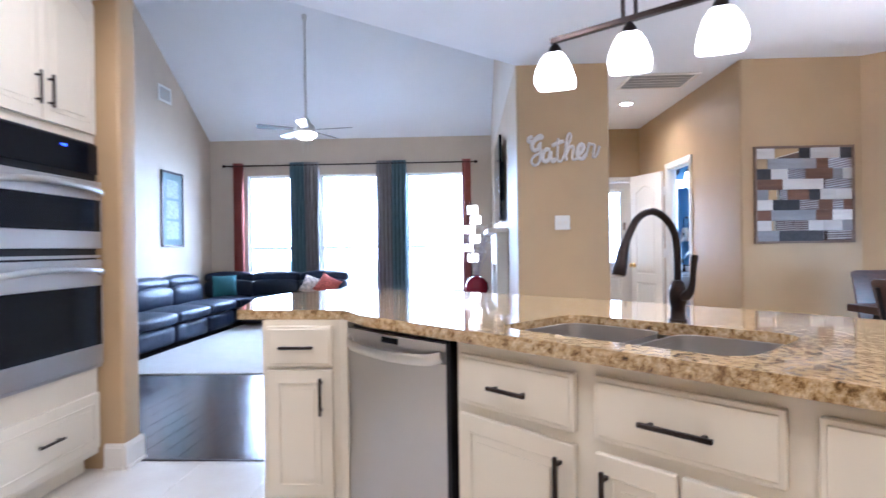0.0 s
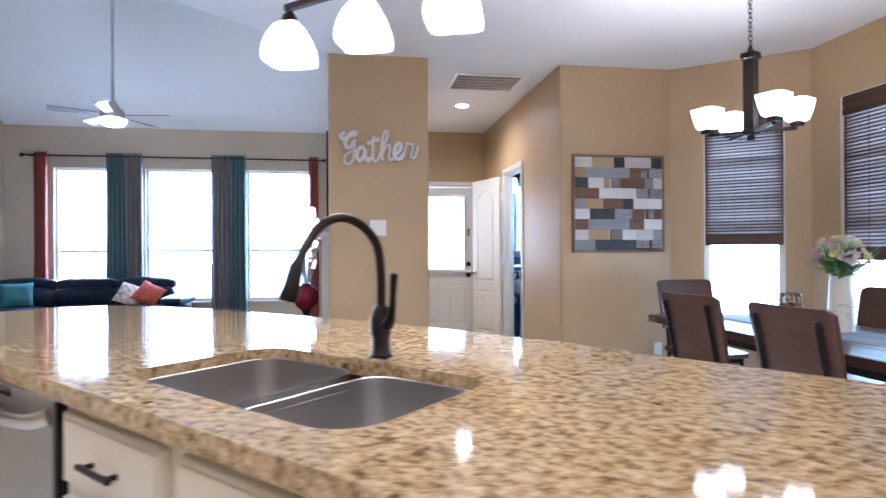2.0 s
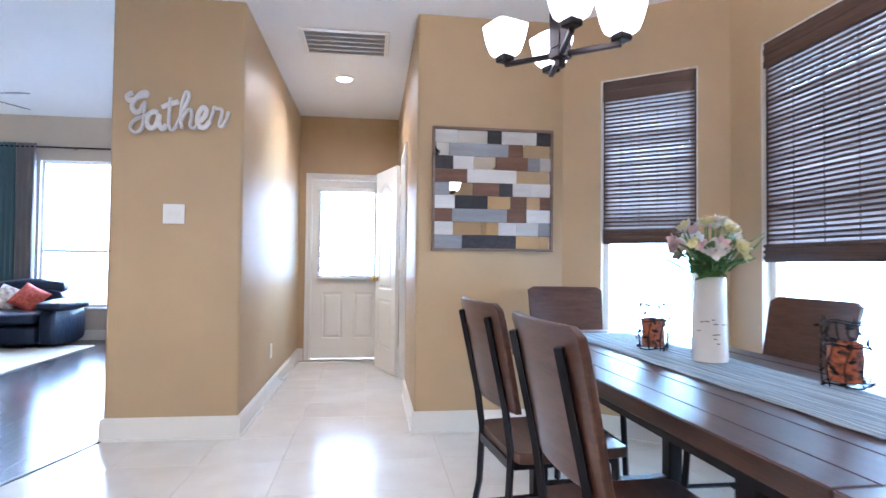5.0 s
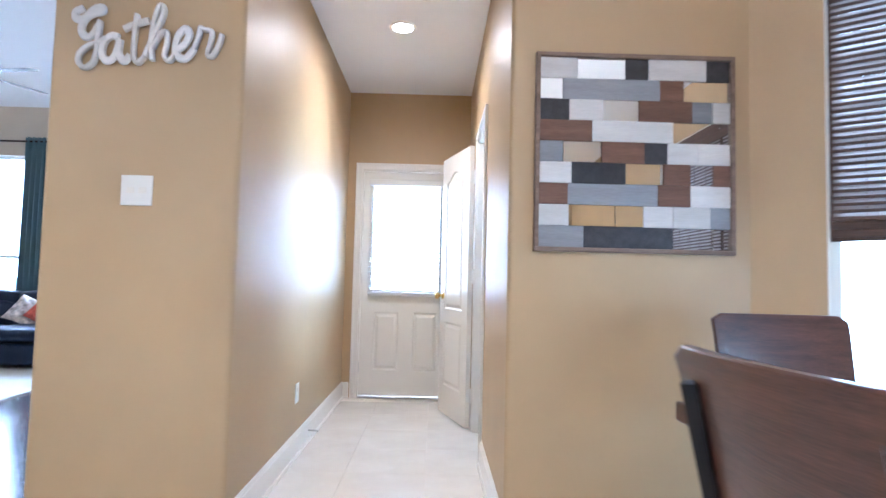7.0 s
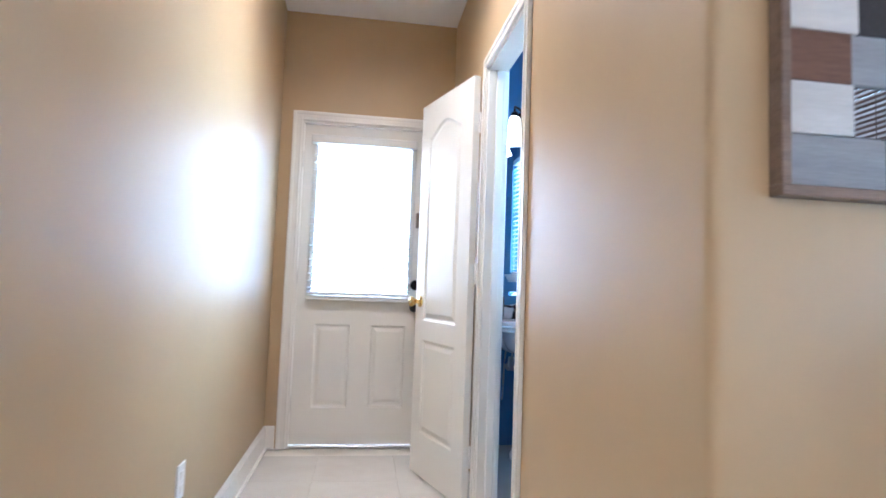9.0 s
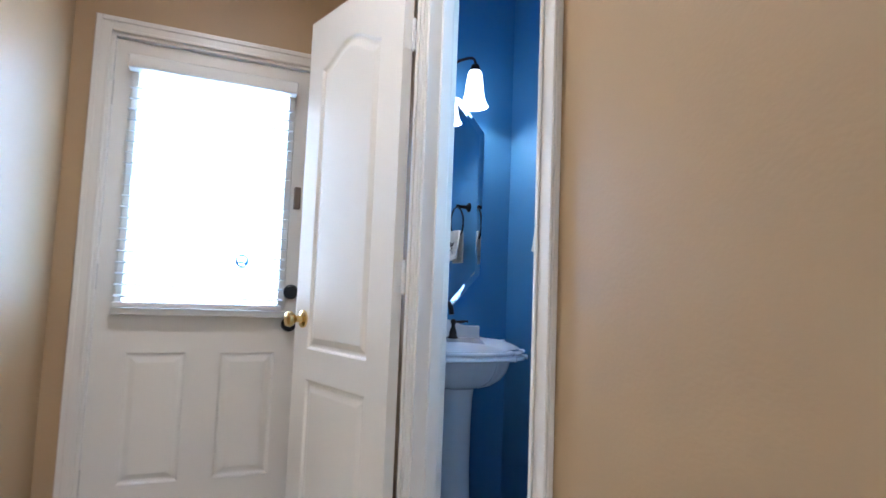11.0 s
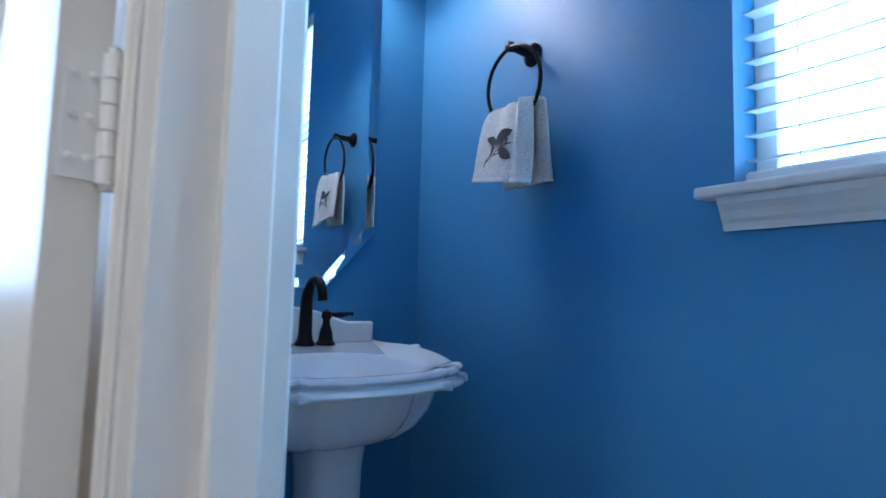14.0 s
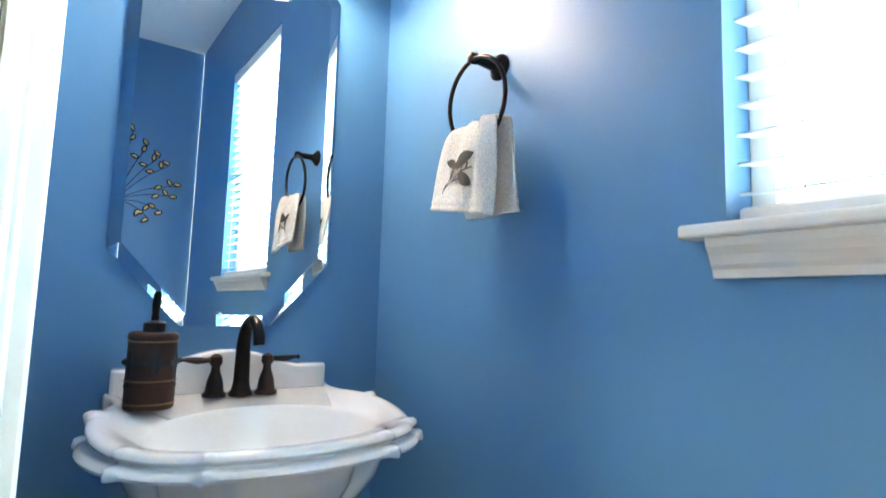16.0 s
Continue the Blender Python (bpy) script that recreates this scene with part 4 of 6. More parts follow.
# script sign spelling the word
SIGN = wood("white_sign_wood", (0.62, 0.60, 0.58), (0.80, 0.78, 0.76), 0.6)
sign = thing("word_sign", "white cut-out script sign reading Gather on the tan wall", "wall sign", pose(0, Y0, 0))
STROKES = {"G": [[(155, 68), (115, 90), (120, 122), (155, 122), (205, 95), (255, 82), (248, 62), (208, 75), (163, 130), (150, 180), (175, 215), (212, 200), (240, 150)], [(245, 130), (240, 220), (235, 300), (215, 350), (175, 370), (145, 345), (150, 300), (190, 262), (250, 238), (285, 215)]],
           "a": [[(345, 212), (310, 205), (272, 240), (265, 300), (295, 333), (335, 300), (355, 220), (350, 290), (380, 333), (412, 300)]],
           "t": [[(437, 92), (432, 160), (427, 260), (432, 318), (455, 338), (487, 308)], [(372, 170), (430, 142), (500, 122)]],
           "h": [[(487, 305), (530, 200), (573, 95), (572, 47), (548, 55), (527, 130), (517, 230), (527, 325)], [(527, 260), (560, 195), (595, 177), (600, 230), (590, 300), (615, 323), (645, 295)]],
           "e": [[(645, 272), (690, 240), (714, 187), (690, 157), (657, 195), (645, 260), (662, 303), (702, 308), (742, 262)]],
           "r": [[(742, 262), (765, 190), (772, 152), (790, 160), (832, 170), (827, 230), (815, 288), (842, 293), (870, 240), (885, 182)]]}
for letter, lines in STROKES.items():
    part("letter", SIGN, sign, lambda bm: [tube(bm, smooth_path([(0.537 + (x - 105) * 0.000786, -0.016, 2.215 - y * 0.00083) for x, y in line], 5), 0.011, 8, 1.55) for line in lines], True)

# unseen kitchen downlights at guessed places, added to brighten cabinet and oven fronts
for x, y in ((-1.25, 1.35), (0.6, -0.9), (2.2, -0.7)):
    copy_thing(down, pose(x, y, H))
    dl = lamp("kitchen_downlight_lamp", "SPOT", 80, WARM, pose(x, y, H - 0.03), radius=0.06)
    dl.data.spot_size, dl.data.spot_blend = radians(176), 0.35

# ---- dining furniture ----
table = thing("dining_table", "dark walnut dining table with black metal legs", "table", pose(3.205, 2.70, 0, 0, 0, 2.3))
TX, TY = 0.45, 1.10
for i in range(5):
    x0 = -TX + 0.098 + i * (2 * TX - 0.196) / 5
    boxes("plank", WALNUT, table, (x0 + 0.001, -TY + 0.10, 0.715, x0 + (2 * TX - 0.196) / 5 - 0.001, TY - 0.10, 0.76), bevel=0.003)
for y0, y1 in ((-TY, -TY + 0.098), (TY - 0.098, TY)):
    boxes("end_board", SEATWOOD, table, (-TX, y0, 0.71, TX, y1, 0.761), bevel=0.004)
for x0, x1 in ((-TX, -TX + 0.097), (TX - 0.097, TX)):
    boxes("side_board", WALNUT, table, (x0, -TY + 0.10, 0.71, x1, TY - 0.10, 0.761), bevel=0.004)
boxes("apron", BLACK, table, (-0.40, -0.92, 0.665, -0.37, 0.92, 0.71), (0.37, -0.92, 0.665, 0.40, 0.92, 0.71), (-0.37, -0.73, 0.665, 0.37, -0.67, 0.71), (-0.37, 0.67, 0.665, 0.37, 0.73, 0.71))
for x in (-0.335, 0.335):
    for y in (-0.70, 0.70):
        boxes("leg", BLACK, table, (x - 0.034, y - 0.034, 0, x + 0.034, y + 0.034, 0.71), bevel=0.004)
boxes("stretcher", BLACK, table, (-0.301, -0.725, 0.06, 0.301, -0.675, 0.11), (-0.301, 0.675, 0.06, 0.301, 0.725, 0.11), (-0.025, -0.675, 0.06, 0.025, 0.675, 0.11))


def back_panel(bm):
    """A wooden back rest, bowed in plan and leaning back, with rounded corners."""
    nx, nz = 14, 6
    for side in (0, 1):
        grid = []
        for j in range(nz + 1):
            t = j / nz
            w = 0.218 + 0.014 * t
            row = []
            for i in range(nx + 1):
                s = -1 + 2 * i / nx
                drop = 0.02 * max(0, abs(s) - 0.86) / 0.14 if j == nz else 0
                y = -0.205 - 0.075 * t - 0.030 * (1 - s * s) + (0.011 if side else -0.011)
                row.append(bm.verts.new((w * s, y, 0.605 + 0.375 * t - drop)))
            grid.append(row)
        for j in range(nz):
            for i in range(nx):
                q = (grid[j][i], grid[j][i + 1], grid[j + 1][i + 1], grid[j + 1][i])
                bm.faces.new(q if not side else q[::-1])
        rim = grid[0] + [r[-1] for r in grid[1:]] + grid[-1][-2::-1] + [r[0] for r in grid[-2:0:-1]]
        if side:
            n = len(rim)
            for i in range(n):
                bm.faces.new((old[i], old[(i + 1) % n], rim[(i + 1) % n], rim[i]))
        old = rim
    bmesh.ops.recalc_face_normals(bm, faces=bm.faces)


def seat_panel(bm):
    n = 12
    for side in (0, 1):
        grid = []
        for j in range(n + 1):
            v2 = -1 + 2 * j / n
            row = []
            for i in range(n + 1):
                s = -1 + 2 * i / n
                k = 1 - 0.06 * (abs(s) * abs(v2)) ** 4
                dip = -0.014 * (1 - s * s) * (1 - v2 * v2) + 0.006 * s * s
                row.append(bm.verts.new((0.225 * s * k, 0.0 + 0.215 * v2 * k, (0.468 + dip) if side else 0.437)))
            grid.append(row)
        for j in range(n):
            for i in range(n):
                q = (grid[j][i], grid[j][i + 1], grid[j + 1][i + 1], grid[j + 1][i])
                bm.faces.new(q if side else q[::-1])
        rim = grid[0] + [r[-1] for r in grid[1:]] + grid[-1][-2::-1] + [r[0] for r in grid[-2:0:-1]]
        if side:
            m = len(rim)
            for i in range(m):
                bm.faces.new((old[i], old[(i + 1) % m], rim[(i + 1) % m], rim[i]))
        old = rim
    bmesh.ops.recalc_face_normals(bm, faces=bm.faces)


def chair(m):
    c = thing("dining_chair", "dining chair with walnut seat and bowed back on black metal frame", "chair", m, "chairs round the table")
    part("seat", SEATWOOD, c, seat_panel, True, 0.004)
    part("backrest", SEATWOOD, c, back_panel, True, 0.004)
    for x in (-0.165, 0.165):
        part("rear_leg", BLACK, c, lambda bm: tube(bm, [(x * 1.05, -0.275, 0.0), (x, -0.225, 0.25), (x, -0.215, 0.46), (x, -0.238, 0.62), (x, -0.305, 0.93)], 0.017, 4, 0.8))
        part("front_leg", BLACK, c, lambda bm: tube(bm, [(x * 1.12, 0.20, 0.0), (x * 1.05, 0.175, 0.44)], 0.017, 4, 1.0))
    for y0, y1 in ((0.165, 0.185), (-0.225, -0.205)):
        boxes("stretcher", BLACK, c, (-0.165, y0, 0.405, 0.165, y1, 0.437))
    for x in (-0.165, 0.165):
        boxes("stretcher", BLACK, c, (x - 0.01, -0.205, 0.405, x + 0.01, 0.165, 0.437))
        part("rung", BLACK, c, lambda bm: tube(bm, [(x * 1.02, -0.24, 0.16), (x * 1.10, 0.19, 0.16)], 0.010, 4))
    part("rung", BLACK, c, lambda bm: tube(bm, [(-0.175, -0.02, 0.16), (0.175, -0.02, 0.16)], 0.010, 4))
    return c


first = chair(pose(2.748, 2.95, 0, 0, 0, -84))
for x, y, turn in ((2.775, 2.245, -87), (3.235, 3.90, 178), (3.62, 2.98, 92), (3.60, 2.33, 90), (3.27, 1.52, 0)):
    copy_thing(first, pose(x, y, 0, 0, 0, turn))

RUNNER = cloth("blue_grey_runner", (0.27, 0.34, 0.41), 0.9, 380, 0.35)
v = coords(RUNNER, (90, 1.5, 1))
c = ramp(RUNNER, noise_tex(RUNNER, v, 1.6, 4, 0.6), [(0.36, (0.13, 0.17, 0.22)), (0.50, (0.27, 0.34, 0.41)), (0.64, (0.46, 0.52, 0.57))])
tie(RUNNER, c, bsdf(RUNNER).inputs["Base Color"])


def runner(bm):
    nx, ny = 10, 44
    grid = []
    for j in range(ny + 1):
        y = -0.86 + 1.72 * j / ny
        grid.append([bm.verts.new((-0.175 + 0.35 * i / nx + 0.004 * math.sin(y * 9), y, 0.7635 + 0.0022 * (1 + math.sin(i * 1.9 + y * 13) * math.sin(y * 21)))) for i in range(nx + 1)])
    for j in range(ny):
        for i in range(nx):
            bm.faces.new((grid[j][i], grid[j][i + 1], grid[j + 1][i + 1], grid[j + 1][i]))


rn = tagged(part("table_runner", RUNNER, None, runner, True), "blue-grey woven runner along the dining table", "table runner")
rn.matrix_world = pose(3.245, 2.76, 0, 0, 0, 2.3)
rn.modifiers.new("thick", "SOLIDIFY").thickness = 0.003

# vase with flowers
CERAMIC = paint("white_vase_glaze", (0.74, 0.72, 0.68), 0.12, 0.02, 0.04)
vase = thing("flower_vase", "tall white ceramic vase with grey specks", "vase", pose(3.296, 2.775, 0.766))
part("body", CERAMIC, vase, lambda bm: lathe(bm, [(0.052, 0), (0.060, 0.004), (0.062, 0.03), (0.059, 0.15), (0.053, 0.29), (0.051, 0.308), (0.046, 0.306), (0.047, 0.28), (0.047, 0.05)], 36), True)
part("speck", mat("grey_speck", (0.22, 0.19, 0.18), 0.6), vase, lambda bm: [box(bm, -random.uniform(0.004, 0.011), -0.0620, -0.002, random.uniform(0.004, 0.010), -0.0585, 0.002, m=pose(0, 0, random.uniform(0.06, 0.18), 0, 0, random.uniform(0, 360))) for _ in range(26)])
bouquet = thing("flower_bouquet", "bouquet of pale pink, white and yellow flowers with leaves", "flowers", pose(3.296, 2.775, 0.766))
PETALS = [cloth("pale_pink_petal", (0.72, 0.52, 0.50), 0.7, 90, 0.1), cloth("white_petal", (0.76, 0.74, 0.68), 0.7, 90, 0.08), cloth("pale_yellow_petal", (0.74, 0.68, 0.36), 0.7, 90, 0.1)]
LEAF = cloth("green_leaf", (0.10, 0.22, 0.045), 0.5, 60, 0.3)


def petal(bm, m, length, width, cup):
    n = 5
    left, right, mid = [], [], []
    for k in range(n + 1):
        t = k / n
        w = width * math.sin(math.pi * (0.12 + 0.83 * t)) ** 0.8
        z = cup * t * t
        mid.append(bm.verts.new(m @ Vector((0, length * t, z - 0.15 * w))))
        left.append(bm.verts.new(m @ Vector((-w, length * t, z))))
        right.append(bm.verts.new(m @ Vector((w, length * t, z))))
    for k in range(n):
        bm.faces.new((left[k], mid[k], mid[k + 1], left[k + 1]))
        bm.faces.new((mid[k], right[k], right[k + 1], mid[k + 1]))


def bloom(bm, m, r):
    for ring, count in ((1.0, 6), (0.72, 5), (0.45, 4)):
        for k in range(count):
            petal(bm, m @ pose(0, 0, 0, 18 + 62 * (1 - ring) + random.uniform(-8, 8), 0, 360 * k / count + random.uniform(-12, 12)), r * ring, r * 0.36 * ring, r * 0.3)


rnd = random.Random(4)
flowers = []
for k in range(38):
    th, ph = rnd.uniform(0, 2 * math.pi), math.acos(rnd.uniform(-0.05, 1.0))
    d = Vector((math.sin(ph) * math.cos(th) * 0.135, math.sin(ph) * math.sin(th) * 0.135, math.cos(ph) * 0.115))
    flowers.append((Vector((0, 0, 0.40)) + d * rnd.uniform(0.8, 1.0), d.normalized(), rnd.randrange(3)))
for kind in range(3):
    part("bloom", PETALS[kind], bouquet, lambda bm: [bloom(bm, Matrix.Translation(p) @ d.to_track_quat("Z", "Y").to_matrix().to_4x4(), rnd.uniform(0.028, 0.042)) for p, d, q in flowers if q == kind], True)
part("stem", LEAF, bouquet, lambda bm: [tube(bm, [(d.x * 0.02, d.y * 0.02, 0.12), (p.x * 0.3, p.y * 0.3, 0.31), tuple(p * 0.98)], 0.0025, 5) for p, d, q in flowers], True)
part("leaf", LEAF, bouquet, lambda bm: [petal(bm, pose(rnd.uniform(-0.05, 0.05), rnd.uniform(-0.05, 0.05), rnd.uniform(0.31, 0.40), rnd.uniform(-5, 45), rnd.uniform(-20, 20), rnd.uniform(0, 360)), rnd.uniform(0.10, 0.17), rnd.uniform(0.012, 0.020), rnd.uniform(-0.05, 0.03)) for _ in range(48)], True)

# candle holders
ORANGE = mat("orange_mottled_glass", (0.42, 0.10, 0.035), 0.45)
v = coords(ORANGE)
c = ramp(ORANGE, noise_tex(ORANGE, v, 45, 3), [(0.42, (0.05, 0.02, 0.015)), (0.50, (0.36, 0.085, 0.03)), (0.75, (0.52, 0.16, 0.06))])
tie(ORANGE, c, bsdf(ORANGE).inputs["Base Color"])


def candle_holder(m):
    h = thing("candle_holder", "orange mottled candle holder in black wire frame", "candle holder", m, "candle holders on the runner")
    part("cup", ORANGE, h, lambda bm: lathe(bm, [(0.040, 0.012), (0.045, 0.016), (0.045, 0.125), (0.040, 0.127), (0.040, 0.09)], 28), True)
    def wire(bm):
        for z in (0.006, 0.120, 0.185):
            tube(bm, [(0.057 * math.cos(a), 0.057 * math.sin(a), z + 0.004 * math.sin(3 * a)) for a in [2 * math.pi * k / 24 for k in range(24)]], 0.0024, 6, closed=True)
        r = random.Random(8)
        for k in range(8):
            a = k * math.pi / 4
            e = Vector((math.cos(a), math.sin(a), 0))
            s = Vector((-math.sin(a), math.cos(a), 0))
            tube(bm, smooth_path([e * 0.056 + Vector((0, 0, 0.0)), e * 0.060 + s * r.uniform(-0.01, 0.01) + Vector((0, 0, 0.06)), e * 0.058 + s * 0.012 + Vector((0, 0, 0.12)), e * 0.058 + s * r.uniform(-0.01, 0.02) + Vector((0, 0, 0.165)), e * 0.056 + s * 0.020 + Vector((0, 0, 0.19 + 0.012 * r.random()))]), 0.0025, 5)
            for q in range(6):
                p = e * 0.060 + s * r.uniform(-0.025, 0.030) + Vector((0, 0, 0.012 + 0.032 * q + r.uniform(-0.008, 0.008)))
                petal(bm, Matrix.Translation(p) @ pose(0, 0, 0, 90, 0, math.degrees(a) + 90) @ pose(0, 0, 0, 0, 0, r.uniform(0, 360)), 0.019, 0.005, 0.003)
    part("wire_frame", BLACK, h, wire, True)
    return h


cup = candle_holder(pose(3.235, 3.073, 0.767))
copy_thing(cup, pose(3.451, 2.354, 0.767, 0, 0, 50))

# chandelier
CH = pose(2.705, 2.72, 0, 0, 0, -68)
CL, CW = 0.176, 0.108                       # half length and half width of the oblong frame
chand = thing("chandelier", "bronze chandelier with four lit square glass shades", "chandelier", CH)
part("column", BRONZE, chand, lambda bm: (box(bm, -0.028, -0.028, 1.86, 0.028, 0.028, 2.222, 0.003), box(bm, -0.037, -0.037, 2.222, 0.037, 0.037, 2.258, 0.004), lathe(bm, [(0.020, 2.256), (0.010, 2.285), (0.006, 2.30)], 12), lathe(bm, [(0.06, H), (0.058, H - 0.02), (0.01, H - 0.03)], 20), box(bm, -0.03, -0.03, 1.825, 0.03, 0.03, 1.86, 0.004), box(bm, -0.014, -0.014, 1.795, 0.014, 0.014, 1.826, 0.003)), True)
part("chain", BRONZE, chand, lambda bm: [tube(bm, [(0.009 * math.cos(a) * (1 if i % 2 else 0), 0.009 * math.cos(a) * (0 if i % 2 else 1), 2.31 + i * 0.024 + 0.016 * math.sin(a)) for a in [2 * math.pi * k / 10 for k in range(10)]], 0.0025, 5, closed=True) for i in range(19)], True)
part("arm", BRONZE, chand, lambda bm: [box(bm, 0.02, -0.009, 1.832, math.hypot(CL, CW), 0.009, 1.850, 0.002, m=pose(0, 0, 0, 0, 0, math.degrees(math.atan2(q * CW, p * CL)))) for p in (-1, 1) for q in (-1, 1)])
for p in (-1, 1):
    for q in (-1, 1):
        part("cup", BRONZE, chand, lambda bm: box(bm, p * CL - 0.025, q * CW - 0.025, 1.850, p * CL + 0.025, q * CW + 0.025, 1.874, 0.003))
        part("shade", SHADE, chand, lambda bm: square_bell(bm, [(0.034, 1.875), (0.044, 1.884), (0.055, 1.92), (0.064, 1.968), (0.066, 1.982), (0.061, 1.982), (0.051, 1.925), (0.038, 1.892)], pose(p * CL, q * CW, 0, 0, 0, 0)), True)
        lamp("chandelier_bulb", "POINT", 8, WARM, CH @ pose(p * CL, q * CW, 1.968), radius=0.03)


# ---- windows ----
def window(name, m, w, z0, z1, split=None, mid=None, label="white vinyl window"):
    """A window in an opening of a 0.14 wall: local x along the wall, local y outwards."""
    win = thing(name, label, "window", m, "", "structure")
    f = 0.045
    s = [(0, 0.05, z0, f, 0.12, z1), (w - f, 0.05, z0, w, 0.12, z1), (f, 0.05, z0, w - f, 0.12, z0 + f), (f, 0.05, z1 - f, w - f, 0.12, z1)]
    if split:
        s.append((split - f, 0.04, z0 + f, split + f, 0.13, z1 - f))
    if mid:
        s.append((f, 0.06, mid - 0.02, w - f, 0.11, mid + 0.02))
    boxes("frame", WHITE, win, *s, bevel=0.003)
    boxes("sill", WHITE, win, (-0.03, -0.03, z0 - 0.025, w + 0.03, 0.05, z0), bevel=0.004)
    boxes("reveal", WHITE, win, (0.0, 0.002, z0, 0.006, 0.05, z1), (w - 0.006, 0.002, z0, w, 0.05, z1), (0.006, 0.002, z1 - 0.006, w - 0.006, 0.05, z1))
    g = boxes("pane", GLASS, win, (f - 0.005, 0.083, z0 + f - 0.005, w - f + 0.005, 0.087, z1 - f + 0.005))
    g.visible_shadow = False
    return win


window("window_1", M_BAY @ pose(W1[0], 0, 0), W1[1] - W1[0], W1[2], W1[3], None, 1.42)
window("window_2", M_EAST @ pose(W2[0], 0, 0), W2[1] - W2[0], W2[2], W2[3], (W2[1] - W2[0]) / 2, 1.42)

BAMBOO = wood("dark_bamboo", (0.035, 0.018, 0.013), (0.13, 0.066, 0.044), 0.55, (1, 30, 30), 4.0)
PALE_REED = wood("pale_reed", (0.09, 0.062, 0.048), (0.25, 0.19, 0.15), 0.6, (1, 60, 60), 5.0)
trn = node(PALE_REED, "ShaderNodeBsdfTranslucent", Color=(0.60, 0.53, 0.51, 1))
mx = node(PALE_REED, "ShaderNodeMixShader", Fac=0.4)
rnd = node(PALE_REED, "ShaderNodeObjectInfo")
thin = node(PALE_REED, "ShaderNodeMapRange")
thin.inputs["To Min"].default_value = 0.30
thin.inputs["To Max"].default_value = 0.66
tie(PALE_REED, rnd.outputs["Random"], thin.inputs["Value"])
tie(PALE_REED, thin.outputs[0], mx.inputs[0])
tie(PALE_REED, bsdf(PALE_REED).outputs[0], mx.inputs[1])
tie(PALE_REED, trn.outputs[0], mx.inputs[2])
tie(PALE_REED, mx.outputs[0], PALE_REED.node_tree.nodes["Material Output"].inputs[0])
reed_meshes = {}


def woven_shade(m, width, z0, z1, group):
    """A woven wood shade: head valance, thin light-letting reeds, folded foot."""
    s = thing("woven_shade", "dark brown woven wood roman shade, half lowered", "window shade", m, group)
    def reed(h, t, material):
        key = (round(width, 3), h, t, material.name)
        if key not in reed_meshes:
            bm = bmesh.new()
            n = 8
            for i in range(n):
                a, b = width * i / n, width * (i + 1) / n
                za, zb = 0.0003 * math.sin(i * 2.1), 0.0003 * math.sin((i + 1) * 2.1)
                q = [bm.verts.new(p) for p in ((a, -t, za), (b, -t, zb), (b, -t, zb + h), (a, -t, za + h), (a, 0, za), (b, 0, zb), (b, 0, zb + h), (a, 0, za + h))]
                for f in ((0, 1, 2, 3), (7, 6, 5, 4), (3, 2, 6, 7), (4, 5, 1, 0)):
                    bm.faces.new([q[k] for k in f])
            me = bpy.data.meshes.new("reed")
            bm.to_mesh(me)
            bm.free()
            me.materials.append(material)
            reed_meshes[key] = me
        return reed_meshes[key]
    def lay(h, t, y, z, material=BAMBOO):
        ob = new("reed", reed(h, t, material))
        ob.parent = s
        ob.location = (0, y, z)
        ob.rotation_euler = (0, radians(random.uniform(-0.012, 0.012)), 0)
    z = z0 + 0.085
    while z < z1 - 0.09:
        lay(0.0120, 0.006, -0.003, z)
        lay(0.0074, 0.003, 0.0005, z + 0.0117 + random.uniform(0, 0.0003), PALE_REED)
        lay(0.0078, 0.003, 0.0012, z + 0.0189 + random.uniform(-0.0002, 0.0002), PALE_REED)
        z += 0.0262
    for k in range(4):
        lay(0.0345, 0.008, -0.016 + 0.005 * (k % 2), z1 - 0.137 + k * 0.0342)
    for k in range(6):
        lay(0.0158, 0.008 + 0.005 * (k % 2), -0.010 - 0.004 * (k % 2), z0 + k * 0.0156)
    part("cord", BAMBOO, s, lambda bm: ([box(bm, x - 0.0008, -0.006, z0, x + 0.0008, 0.003, z1) for x in [width * k / 5 for k in range(1, 5)]], box(bm, 0.0, -0.007, z0 + 0.02, 0.009, 0.003, z1), box(bm, width - 0.009, -0.007, z0 + 0.02, width, 0.003, z1)))
    return s


woven_shade(M_BAY @ pose(W1[0] + 0.012, 0.032, 0), W1[1] - W1[0] - 0.024, 1.255, 2.335, "woven shades")
ww = (W2[1] - W2[0]) / 2
woven_shade(M_EAST @ pose(W2[0] + 0.012, 0.030, 0), ww - 0.02, 1.14, 2.335, "woven shades")
woven_shade(M_EAST @ pose(W2[0] + ww + 0.008, 0.030, 0), ww - 0.02, 1.14, 2.335, "woven shades")

# ---- wash room ----
CX = 2.853
basin = thing("pedestal_sink", "white porcelain pedestal sink with scalloped rim", "sink", pose(CX, 0, 0))
RIBS = ((0.165, 6.874), (0.278, 6.968), (0.306, 7.205))


def arc(p, q, bulge, n=24):
    """Points from p towards q, swelling outwards (to the right of the way) by bulge."""
    dx, dy = q[0] - p[0], q[1] - p[1]
    ln = math.hypot(dx, dy)
    return [(p[0] + dx * k / n + dy / ln * bulge * 4 * (k / n) * (1 - k / n), p[1] + dy * k / n - dx / ln * bulge * 4 * (k / n) * (1 - k / n)) for k in range(n)]


